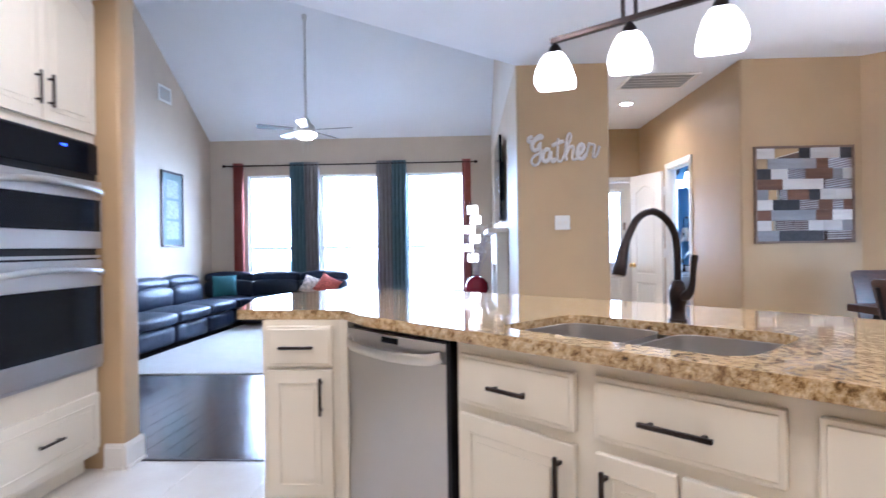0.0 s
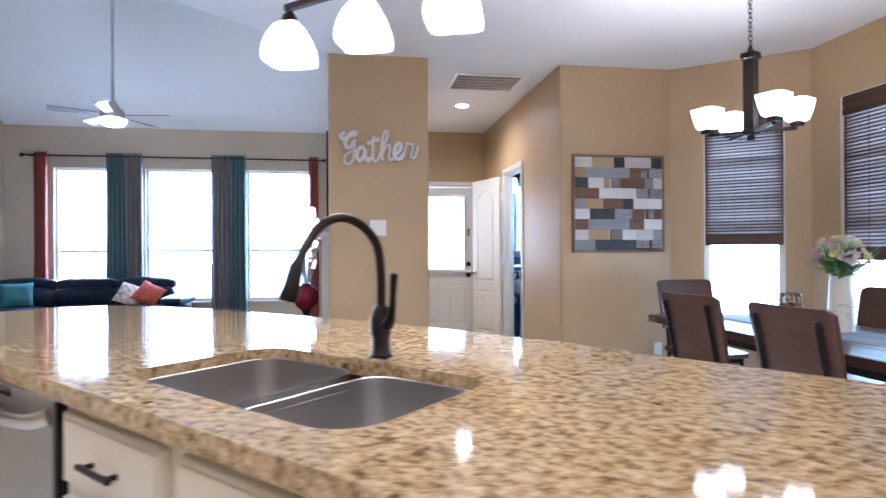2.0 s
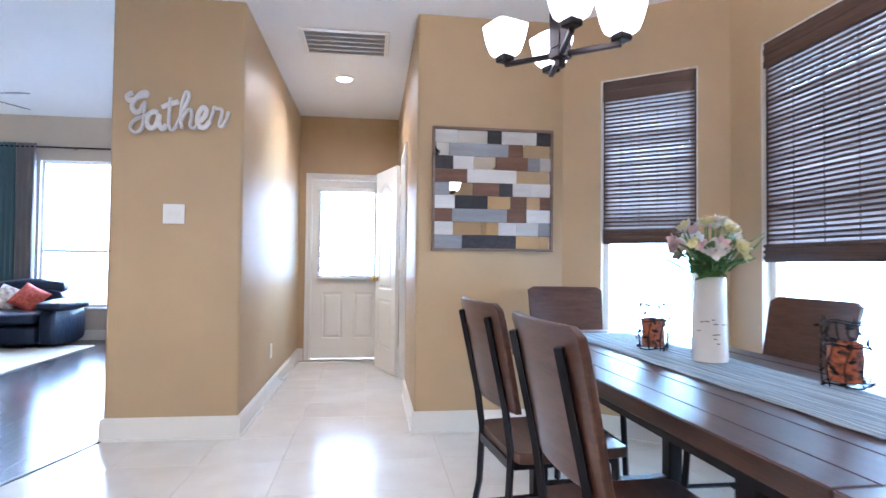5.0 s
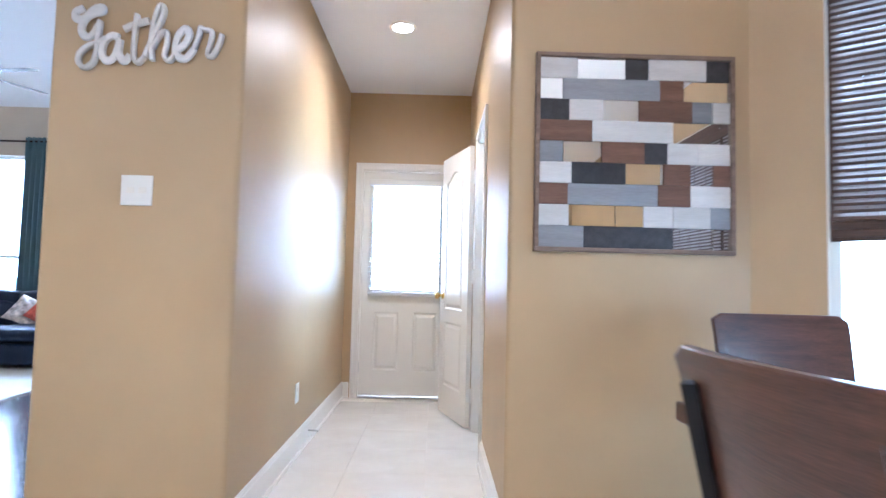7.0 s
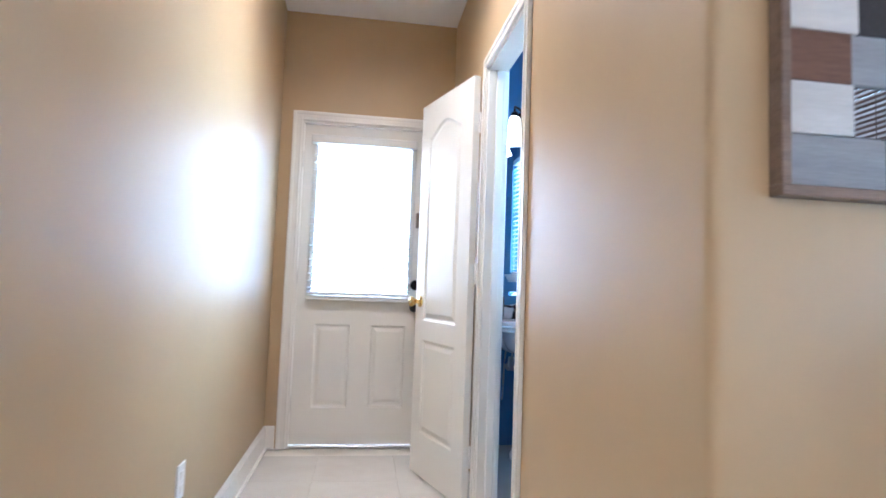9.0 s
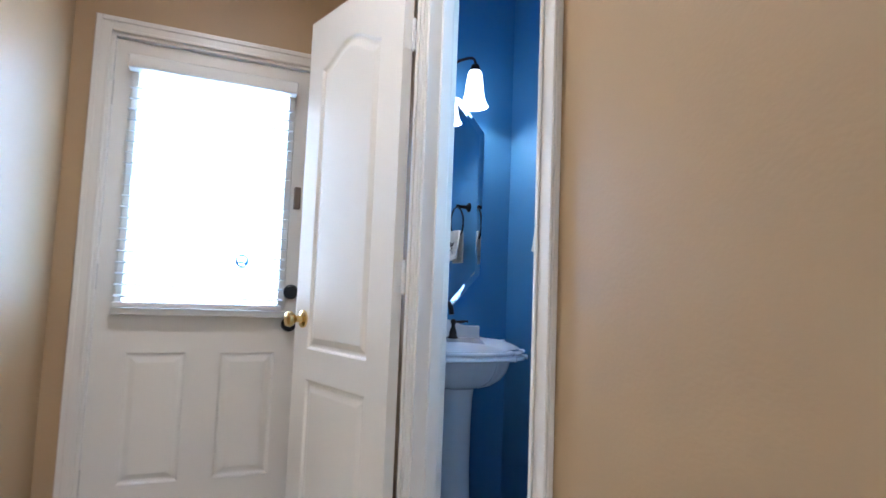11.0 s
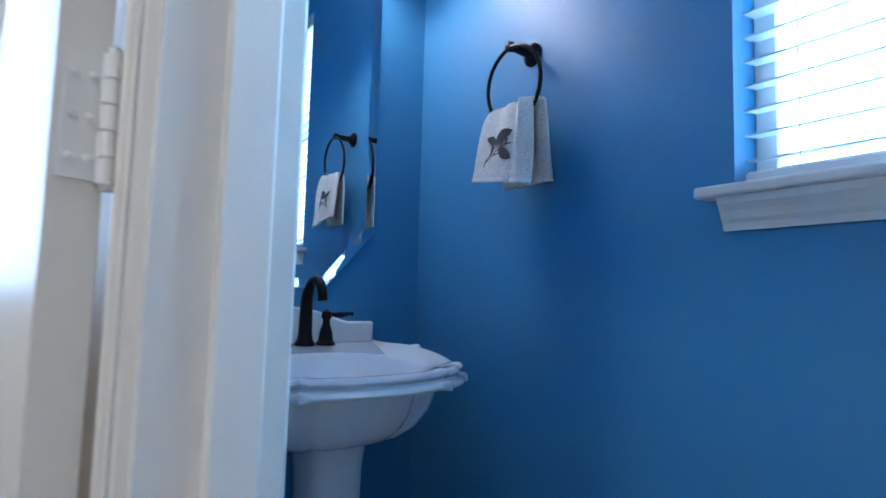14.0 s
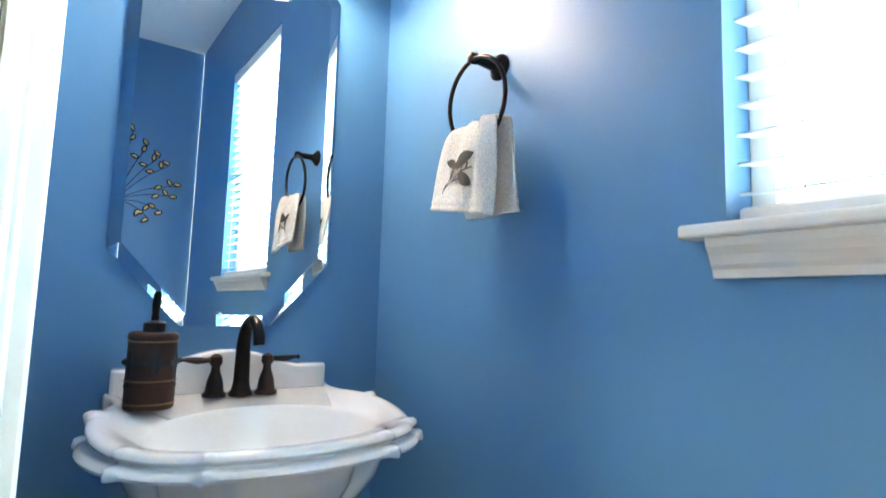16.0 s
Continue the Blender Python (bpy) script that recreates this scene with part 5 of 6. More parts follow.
def rim_outline(n):
    half = arc((0, 6.848), RIBS[0], 0.008) + arc(RIBS[0], RIBS[1], 0.016) + arc(RIBS[1], RIBS[2], 0.024) + arc(RIBS[2], (0.262, 7.400), -0.022) + arc((0.262, 7.400), (0, 7.402), 0.0)
    ring = half + [(-x, y) for x, y in half[:0:-1]]
    ring.sort(key=lambda p: math.atan2(p[1] - 7.12, p[0]))
    ang = [math.atan2(y - 7.12, x) for x, y in ring]
    out = []
    for k in range(n):
        th = -math.pi + 2 * math.pi * (k + 0.5) / n
        j = next((i for i, v in enumerate(ang) if v > th), 0)
        (x0, y0), (x1, y1) = ring[j - 1], ring[j]
        a0, a1 = ang[j - 1], ang[j]
        if j == 0:
            a0 -= 2 * math.pi
            a1, th = (a1, th - 2 * math.pi) if th > 0 and a1 < 0 else (a1, th)
        u = max(0.0, min(1.0, (th - a0) / max(1e-6, a1 - a0)))
        out.append((x0 + (x1 - x0) * u, y0 + (y1 - y0) * u))
    return out


def basin_mesh(bm):
    n = 300
    line = rim_outline(n)
    bump = [sum(math.exp(-(((abs(x) - rx) ** 2 + (y - ry) ** 2) / 0.0105 ** 2)) for rx, ry in RIBS) for x, y in line]
    normal = []
    for k in range(n):
        (x0, y0), (x1, y1) = line[k - 4], line[(k + 4) % n]
        ln = math.hypot(x1 - x0, y1 - y0)
        normal.append((-(y1 - y0) / ln, (x1 - x0) / ln))
    crease = [sum(math.exp(-(((abs(x) - rx) ** 2 + (y - ry) ** 2) / 0.026 ** 2)) for rx, ry in RIBS) for x, y in line]
    rings = []
    for sc, z in ((0.26, 0.640), (0.42, 0.643), (0.57, 0.660), (0.68, 0.686), (0.755, 0.722), (0.79, 0.755), (0.80, 0.776)):
        rings.append([bm.verts.new((x * sc * (1 - 0.055 * q * sc), 7.15 + (y - 7.15) * (sc * (1 - 0.055 * q * sc) if y < 7.15 else min(1.0, sc + 0.22)), z + 0.006 * q * (1 - sc))) for (x, y), q in zip(line, crease)])
    for d, z, w in ((0.045, 0.771, 0), (0.010, 0.772, 0.7), (0.002, 0.776, 1), (0.0, 0.784, 1), (0.003, 0.793, 1), (0.010, 0.799, 1), (0.017, 0.801, 0.8), (0.020, 0.803, 0.6), (0.021, 0.808, 0.6), (0.016, 0.813, 0.8), (0.0135, 0.821, 0.9), (0.016, 0.830, 1), (0.024, 0.8365, 1), (0.034, 0.838, 0.8), (0.044, 0.834, 0.4), (0.052, 0.829, 0)):
        ring = []
        for (x, y), (nx, ny), h in zip(line, normal, bump):
            back = max(0.0, min(1.0, (7.400 - y) / 0.12))
            e = (d - 0.0115 * h * w) * (0.15 + 0.85 * back)
            ring.append(bm.verts.new((x + nx * e, min(7.404, y + ny * e), 0.779 + (z - 0.771) * 0.62 + 0.026 * max(0.0, min(1.0, (y - 7.00) / 0.24)) * max(0.0, min(1.0, (z - 0.80) / 0.02)) + 0.0055 * h * w * (1 if z > 0.79 else -0.5))))
        rings.append(ring)
    for a, b, z in ((0.232, 0.132, 0.809), (0.222, 0.125, 0.801), (0.200, 0.108, 0.765), (0.14, 0.075, 0.715), (0.03, 0.02, 0.700)):
        rings.append([bm.verts.new((a * math.cos(-math.pi + 2 * math.pi * (k + 0.5) / n), 7.065 + b * math.sin(-math.pi + 2 * math.pi * (k + 0.5) / n), z + 0.024 * max(0.0, math.sin(-math.pi + 2 * math.pi * (k + 0.5) / n)) * (z > 0.78))) for k in range(n)])
    for p, q in zip(rings, rings[1:]):
        for k in range(n):
            bm.faces.new((p[k], p[(k + 1) % n], q[(k + 1) % n], q[k]))
    bm.faces.new(rings[0][::-1])
    bm.faces.new(rings[-1])
    bmesh.ops.recalc_face_normals(bm, faces=bm.faces)


part("basin", PORCELAIN, basin, basin_mesh, True)
hump = [(-0.249, 0.836), (0.243, 0.836), (0.243, 0.900)] + [(0.243 - 0.492 * k / 24, 0.900 + 0.040 * math.sin(math.pi * max(0, min(1, (k - 4) / 16))) ** 1.3) for k in range(1, 24)] + [(-0.249, 0.900)]
part("backsplash", PORCELAIN, basin, lambda bm: prism(bm, hump, -7.406, -7.366, pose(0, 0, 0, 90)), True, 0.007)
part("pedestal", PORCELAIN, basin, lambda bm: lathe(bm, [(0.12, 0.0), (0.12, 0.03), (0.100, 0.06), (0.084, 0.12), (0.077, 0.30), (0.077, 0.50), (0.080, 0.59), (0.088, 0.645), (0.094, 0.66)], 16, pose(0.005, 7.12, 0)), True)

taps = thing("basin_faucet", "oil-rubbed bronze widespread faucet with two levers", "faucet", pose(2.859, 7.300, 0.8415))
part("spout", BRONZE, taps, lambda bm: (lathe(bm, [(0.027, 0), (0.027, 0.006), (0.021, 0.014), (0.018, 0.03)], 20), tube(bm, smooth_path([(0, 0, 0.01), (0, 0, 0.08), (0, -0.004, 0.128), (0.002, -0.026, 0.164), (0.004, -0.060, 0.170), (0.006, -0.084, 0.148), (0.007, -0.090, 0.118)]), [0.0185 - 0.006 * min(1, k / 22) for k in range(37)], 12)), True)
for s in (-1, 1):
    part("handle", BRONZE, taps, lambda bm: (lathe(bm, [(0.026, 0), (0.026, 0.006), (0.020, 0.012), (0.017, 0.035), (0.010, 0.055), (0.009, 0.066), (0.014, 0.074), (0.013, 0.088), (0.006, 0.094)], 18, pose(s * 0.058, 0.0, 0)), tube(bm, [(s * 0.058, 0, 0.082), (s * 0.080, 0.0, 0.080), (s * 0.100, 0.0, 0.080), (s * 0.122, 0.0, 0.083), (s * 0.126, 0, 0.083), (s * 0.134, 0.0, 0.083), (s * 0.138, 0.0, 0.083)], [0.006, 0.0065, 0.0085, 0.0055, 0.004, 0.007, 0.003], 10)), True)

soap = thing("soap_dispenser", "dark brown leather-wrapped soap dispenser with pump", "soap dispenser", pose(2.658, 7.215, 0.842) @ Matrix.Diagonal((0.96, 0.96, 0.80, 1)))
HIDE = paint("brown_leather_wrap", (0.045, 0.018, 0.013), 0.6, 0.4, 0.3, Specular_IOR_Level=0.25)
part("bottle", HIDE, soap, lambda bm: lathe(bm, [(0.045, 0), (0.047, 0.004), (0.047, 0.050), (0.049, 0.054), (0.047, 0.060), (0.046, 0.165), (0.048, 0.172), (0.046, 0.180), (0.042, 0.184)], 32), True)
part("band", mat("tan_stitching", (0.16, 0.08, 0.035), 0.5), soap, lambda bm: [lathe(bm, [(0.0482, z), (0.0492, z + 0.002), (0.0482, z + 0.004)], 32) for z in (0.012, 0.066, 0.160)], True)
part("cut_out", mat("dark_cut", (0.006, 0.005, 0.006), 0.6), soap, lambda bm: [petal(bm, pose(0.0475 * math.sin(radians(q)), -0.0475 * math.cos(radians(q)), 0.112, 90, 0, q) @ pose(0, 0, 0, 0, 0, e), 0.028, 0.008, 0.0) for q in range(0, 360, 60) for e in (0, 90, 180, 270)])
part("pump", BRONZE, soap, lambda bm: (lathe(bm, [(0.022, 0.184), (0.022, 0.206), (0.016, 0.21), (0.008, 0.212), (0.008, 0.225)], 18), tube(bm, [(0, 0, 0.222), (0.0, 0.0, 0.25), (0.001, -0.002, 0.275), (0.001, -0.003, 0.285)], [0.0065, 0.0085, 0.008, 0.005], 10)), True)

# mirror with a bevelled edge
mir = thing("wall_mirror", "frameless octagonal wall mirror on the blue wall", "mirror", pose(0, YW, 0))
MC = [(2.738, 0.993), (2.951, 0.993), (3.103, 1.161), (3.103, 1.916), (2.951, 2.084), (2.738, 2.084), (2.577, 1.916), (2.577, 1.161)]
mcx, mcz = 2.840, 1.5385


def mirror_mesh(bm):
    k = 0.026
    ins = [(mcx + (x - mcx) * (1 - k / 0.25), mcz + (z - mcz) * (1 - k / 0.52)) for x, z in MC]
    a = [bm.verts.new((x, -0.0060, z)) for x, z in MC]
    b = [bm.verts.new((x, -0.0026, z)) for x, z in ins]
    d = [bm.verts.new((x, 0.0, z)) for x, z in MC]
    n = len(MC)
    bm.faces.new(b)
    bm.faces.new(d[::-1])
    for i in range(n):
        bm.faces.new((a[i], a[(i + 1) % n], b[(i + 1) % n], b[i]))
        bm.faces.new((d[i], d[(i + 1) % n], a[(i + 1) % n], a[i]))
    bmesh.ops.recalc_face_normals(bm, faces=bm.faces)


part("glass", MIRROR, mir, mirror_mesh)

# vanity light with two bell shades on forward arms
van = thing("vanity_light", "bronze wall light with two lit bell shades above the mirror", "wall light", pose(2.855, YW, 2.205))
part("mount", BRONZE, van, lambda bm: (lathe(bm, [(0.060, 0), (0.058, 0.010), (0.045, 0.016), (0.030, 0.030), (0.016, 0.036)], 24, pose(0, 0, 0, 90)), tube(bm, [(0, 0, 0), (0, -0.07, 0.0)], 0.011, 10), lathe(bm, [(0.004, -0.10), (0.016, -0.092), (0.022, -0.075), (0.014, -0.060)], 16, pose(0, 0, 0, 90) @ Matrix.Diagonal((1, 1, -1, 1)))), True)
for x in (-0.108, 0.108):
    part("arm", BRONZE, van, lambda bm: (tube(bm, smooth_path([(0, -0.065, 0), (x * 0.45, -0.10, 0.035), (x * 0.9, -0.135, 0.045), (x, -0.157, 0.020), (x, -0.16, -0.01)]), 0.0075, 8), lathe(bm, [(0.008, 0.006), (0.020, 0.0), (0.026, -0.018), (0.028, -0.040)], 18, pose(x, -0.16, 0))), True)
    part("shade", SHADE, van, lambda bm: [bm.faces.remove(f) for f in [g for g in bm.faces if len(g.verts) > 4]] if lathe(bm, [(0.026, -0.030), (0.034, -0.042), (0.040, -0.085), (0.046, -0.140), (0.056, -0.185), (0.070, -0.212), (0.066, -0.212), (0.052, -0.184), (0.042, -0.140), (0.036, -0.085), (0.030, -0.045)], 28, pose(x, -0.16, 0)) else None, True)
    lamp("vanity_bulb", "POINT", 6.0, (1.0, 0.79, 0.56), pose(2.855 + x, YW - 0.16, 2.017), radius=0.014)

# towel ring and towel
ring = thing("towel_ring", "oil-rubbed bronze towel ring on the blue wall", "towel ring", pose(BX, 6.893, 1.598))
part("rosette", BRONZE, ring, lambda bm: lathe(bm, [(0.030, 0), (0.030, 0.006), (0.022, 0.012), (0.012, 0.022), (0.010, 0.065), (0.014, 0.075), (0.012, 0.086), (0.004, 0.090)], 22, pose(0, 0, 0, 0, -90)), True)
part("ring", BRONZE, ring, lambda bm: tube(bm, [(-0.076 - 0.006 * math.sin(a), -0.010 + 0.094 * math.cos(a), -0.100 + 0.094 * math.sin(a)) for a in [2 * math.pi * k / 40 for k in range(40)]], 0.0052, 8, closed=True), True)
TERRY = cloth("white_terry", (0.78, 0.71, 0.62), 0.95, 300, 0.22)
bumped(TERRY, noise_tex(TERRY, coords(TERRY), 220, 3), 0.6, 0.004)
towel = thing("hand_towel", "white terry hand towel with dark leaf motif on the ring", "towel", pose(BX - 0.072, 6.880, 1.449))


def fall(s, f, side):
    """A place on the towel: s across from -1 to 1, f down the fall from 0 to 1, side -1 for the front and 1 for the back."""
    drop = (0.212 if side < 0 else 0.214) * f
    top = 0.5 * 0.026 * (1 - (f * 6 - 1) ** 2 if f < 1 / 6 else 1)
    z = top - drop - (0.016 * s * f if side < 0 else 0.0) - 0.010 * max(0.0, -s - 0.45) * (1 - f) ** 2
    half = 0.086 + 0.013 * f ** 0.7 - 0.014 * (1 - f) ** 6 if side < 0 else 0.072 + 0.007 * f
    y = -s * half + (0.002 if side < 0 else -0.012 - 0.013 * f)
    x = side * (0.010 + 0.028 * f ** 0.5) - 0.012 * f
    x += side * (0.0045 * math.sin(s * 7.5 + 0.8) * (1 - 0.7 * f) + 0.004 * math.sin(s * 4.0 + 0.4 + 2 * f) * f)
    if side < 0:
        roll = math.exp(-((s - 0.66) / 0.15) ** 2)
        x -= 0.015 * roll * (0.5 + 0.5 * math.sin(3.6 * f + 0.6)) + 0.004 * roll
        x += 0.018 * max(0.0, (s - 0.84) / 0.16) * min(1.0, 0.3 + f)
        x += 0.004 * math.exp(-((s - 0.36) / 0.07) ** 2)
    x += side * (0.003 * math.exp(-((f - 0.985) / 0.02) ** 2) + 0.0022 * math.exp(-((f - 0.90) / 0.014) ** 2) + 0.0016 * math.exp(-((f - 0.72) / 0.010) ** 2) * (side < 0))
    return x, y, z


def towel_mesh(bm):
    """Cloth over the ring's foot: front fall with a rolled edge, narrower back fall behind."""
    nu, nv = 56, 88
    grid = []
    for j in range(nv + 1):
        t = j / nv
        f, side = (1 - t / 0.5, -1) if t < 0.5 else ((t - 0.5) / 0.5, 1)
        grid.append([bm.verts.new(fall(-1 + 2 * i / nu, f, side)) for i in range(nu + 1)])
    for j in range(nv):
        for i in range(nu):
            bm.faces.new((grid[j][i], grid[j][i + 1], grid[j + 1][i + 1], grid[j + 1][i]))


tw = part("cloth", TERRY, towel, towel_mesh, True)
tw.modifiers.new("thick", "SOLIDIFY").thickness = 0.008
MOTIF = mat("dark_leaf_print", (0.075, 0.065, 0.060), 0.9)


def motif_mesh(bm):
    """Leaves and stems of the print, laid on the front fall; s runs across the towel, f down it."""
    def on(s, f):
        x, y, z = fall(s, f, -1)
        return bm.verts.new((x - 0.0052, y, z))
    def leaf(s0, f0, s1, f1, w):
        n = 7
        ds, df = s1 - s0, f1 - f0
        rows = []
        for k in range(n + 1):
            t = k / n
            h = w * math.sin(math.pi * (0.06 + 0.94 * t)) ** 0.8
            rows.append([on(s0 + ds * t - q * h * df * 1.6, f0 + df * t + q * h * ds / 1.6) for q in (-1, 0, 1)])
        for p, q in zip(rows, rows[1:]):
            for i in (0, 1):
                bm.faces.new((p[i], p[i + 1], q[i + 1], q[i]))
    leaf(-0.18, 0.52, -0.56, 0.46, 0.20)
    leaf(-0.22, 0.54, 0.38, 0.41, 0.20)
    leaf(-0.24, 0.53, -0.32, 0.68, 0.26)
    leaf(0.02, 0.62, 0.40, 0.73, 0.24)
    for line in ([(-0.52, 0.82), (-0.46, 0.74), (-0.36, 0.68), (-0.24, 0.55)], [(-0.48, 0.76), (-0.2, 0.67), (0.1, 0.60), (0.36, 0.55)], [(-0.34, 0.70), (-0.15, 0.68), (0.05, 0.67)], [(0.10, 0.60), (0.14, 0.53)], [(0.24, 0.575), (0.27, 0.50)]):
        pts = smooth_path([(a, b, 0) for a, b in line], 5)
        for (a0, b0, _), (a1, b1, _) in zip(pts, pts[1:]):
            ln = math.hypot(a1 - a0, (b1 - b0) * 2.5) or 1
            e, g = 0.018 * (b1 - b0) * 2.5 / ln, 0.0072 * (a1 - a0) / ln
            bm.faces.new((on(a0 - e, b0 + g), on(a1 - e, b1 + g), on(a1 + e, b1 - g), on(a0 + e, b0 - g)))


part("motif", MOTIF, towel, motif_mesh)

# window, sill and blind
bwin = thing("window_3", "white wash-room window", "window", pose(BX, BW[1], 0, 0, 0, -90), "", "structure")
bw_w = BW[1] - BW[0]
boxes("frame", WHITE, bwin, (0, 0.075, BW[2], 0.04, 0.12, BW[3]), (bw_w - 0.04, 0.075, BW[2], bw_w, 0.12, BW[3]), (0.04, 0.075, BW[2], bw_w - 0.04, 0.12, BW[2] + 0.04), (0.04, 0.075, BW[3] - 0.04, bw_w - 0.04, 0.12, BW[3]), (0.04, 0.08, 1.75, bw_w - 0.04, 0.115, 1.79), bevel=0.003)
boxes("pane", GLASS, bwin, (0.03, 0.096, BW[2] + 0.03, bw_w - 0.03, 0.100, BW[3] - 0.03)).visible_shadow = False
part("stool", WHITE, bwin, lambda bm: (box(bm, -0.055, -0.040, BW[2] - 0.022, bw_w + 0.072, 0.075, BW[2] - 0.001, 0.006, 3), prism(bm, [(-0.0, 1.108), (-0.010, 1.108), (-0.012, 1.120), (-0.017, 1.127), (-0.022, 1.140), (-0.030, 1.152), (-0.033, 1.1645), (0, 1.1645)], -0.016, bw_w + 0.028, Matrix(((0, 0, 1, 0), (1, 0, 0, 0), (0, 1, 0, 0), (0, 0, 0, 1))))))
blind("window_blind", "white slatted blind inside the wash-room window", pose(BX, BW[1] - 0.012, 0, 0, 0, -90) @ pose(0, 0.036, 0), bw_w - 0.024, BW[2] + 0.002, BW[3] - 0.002, 0.0445, 0.048, 8)

# metal branch on the far wall
branch = thing("metal_branch_art", "bronze metal branch with gilt leaves on blue wall", "wall art", pose(2.80, 4.752, 1.68))
SHOOTS = ((0.07, 0.46), (0.16, 0.38), (0.24, 0.32), (0.30, 0.27), (0.38, 0.14), (0.36, 0.06), (0.28, -0.05), (0.20, -0.10), (-0.06, 0.42), (-0.18, 0.30), (-0.28, 0.16))
LEAFED = [(dx * u, dz * u + 0.10 * u * (1 - u), math.degrees(math.atan2(dx, dz)) + q) for dx, dz in SHOOTS for u, q in ((0.70, 40), (0.84, -42), (1.0, 8))]
part("twig", BRONZE, branch, lambda bm: [tube(bm, smooth_path([(-0.10, 0.012, -0.30), (-0.04, 0.014, -0.12), (0, 0.014, 0)]), 0.005, 6)] + [tube(bm, smooth_path([(0, 0.014, 0), (dx * 0.5, 0.020, dz * 0.5 + 0.025), (dx, 0.015, dz)]), 0.0030, 5) for dx, dz in SHOOTS], True)
part("leaf", mat("gilt_leaf", (0.55, 0.40, 0.19), 0.3, 0.6), branch, lambda bm: [petal(bm, pose(x, 0.024, z, 90, -a, 0) @ pose(0, 0.008, 0), 0.034, 0.0085, 0.006) for x, z, a in LEAFED], True)
part("leaf", BRONZE, branch, lambda bm: [petal(bm, pose(x, 0.018, z, 90, -a, 0), 0.052, 0.0165, 0.008) for x, z, a in LEAFED], True)
# supply valve under the basin
tagged(part("supply_valve", STEEL, None, lambda bm: (tube(bm, [(2.80, YW, 0.52), (2.80, YW - 0.06, 0.52)], 0.010, 10), lathe(bm, [(0.012, -0.03), (0.014, -0.02), (0.014, 0.04), (0.009, 0.05)], 12, pose(2.80, YW - 0.06, 0.54)), tube(bm, smooth_path([(2.80, YW - 0.06, 0.58), (2.805, YW - 0.07, 0.64), (2.83, YW - 0.06, 0.74)]), 0.005, 8), lathe(bm, [(0.03, 0), (0.028, 0.004)], 16, pose(2.80, YW - 0.001, 0.52, 90)), lathe(bm, [(0.016, 0), (0.018, 0.01), (0.014, 0.02)], 8, pose(2.80, YW - 0.075, 0.52, 90))), True), "chrome water supply valve on the wall", "valve")
hose = thing("supply_hose", "braided water hose with a blue and white paper tag", "hose", pose(2.755, YW - 0.035, 0))
part("tube", STEEL, hose, lambda bm: tube(bm, smooth_path([(0, 0.033, 0.30), (-0.004, 0.0, 0.34), (0.0, 0.0, 0.46), (0.006, 0.0, 0.58), (0.03, 0.0, 0.70), (0.06, 0.0, 0.745)]), 0.006, 8), True)
part("tag", PLASTIC, hose, lambda bm: box(bm, -0.014, -0.011, 0.525, 0.024, -0.008, 0.590, m=pose(0, 0, 0, 0, 4, 0)))
boxes("print", mat("blue_print", (0.05, 0.10, 0.30), 0.6), hose, *[(0.024, -0.0122, z, 0.060, -0.0112, z + 0.004) for z in (0.545, 0.556, 0.568)]).location = (-0.038, 0, 0)

# ---- living room ----
for i, (a, b, c, d) in enumerate(LW):
    window("window_%d" % (i + 4), pose(a, YB, 0), b - a, c, d, None, 1.235, "tall white living-room window")

rod = thing("curtain_rod", "dark bronze curtain rod over the living-room windows", "curtain rod", pose(0, YB - 0.09, 2.66))
part("pole", BRONZE, rod, lambda bm: tube(bm, [(-4.15, 0, 0), (0.14, 0, 0)], 0.012, 10), True)
part("finial", BRONZE, rod, lambda bm: [lathe(bm, [(0.012, 0), (0.022, 0.01), (0.03, 0.03), (0.022, 0.05), (0.006, 0.06)], 14, pose(x, 0, 0, 0, a)) for x, a in ((-4.15, -90), (0.14, 90))], True)
part("bracket", BRONZE, rod, lambda bm: [box(bm, x - 0.008, 0.0, -0.012, x + 0.008, 0.09, 0.012) for x in (-4.08, -2.05, 0.09)])
TEAL, GREY, RUST = cloth("teal_curtain", (0.10, 0.165, 0.19), 0.85, 300, 0.12), cloth("grey_curtain", (0.22, 0.20, 0.20), 0.85, 300, 0.12), cloth("rust_curtain", (0.30, 0.075, 0.055), 0.85, 300, 0.12)


def curtain(material, x0, x1, label, folds, seed):
    r = random.Random(seed)
    def draw(bm):
        nx, nz = folds * 10, 16
        grid = []
        for j in range(nz + 1):
            t = j / nz
            row = []
            for i in range(nx + 1):
                s = i / nx
                spread = 1 + 0.10 * (1 - t)
                x = (x0 + x1) / 2 + (s - 0.5) * (x1 - x0) * spread
                row.append(bm.verts.new((x, YB - 0.09 + (0.030 + 0.008 * (1 - t)) * math.sin(2 * math.pi * folds * s + 0.5 * math.sin(3 * t)), 0.04 + 2.67 * t)))
            grid.append(row)
        for j in range(nz):
            for i in range(nx):
                bm.faces.new((grid[j][i], grid[j][i + 1], grid[j + 1][i + 1], grid[j + 1][i]))
    ob = tagged(part("curtain", material, None, draw, True), label, "curtain", "living-room curtains")
    ob.modifiers.new("thick", "SOLIDIFY").thickness = 0.003


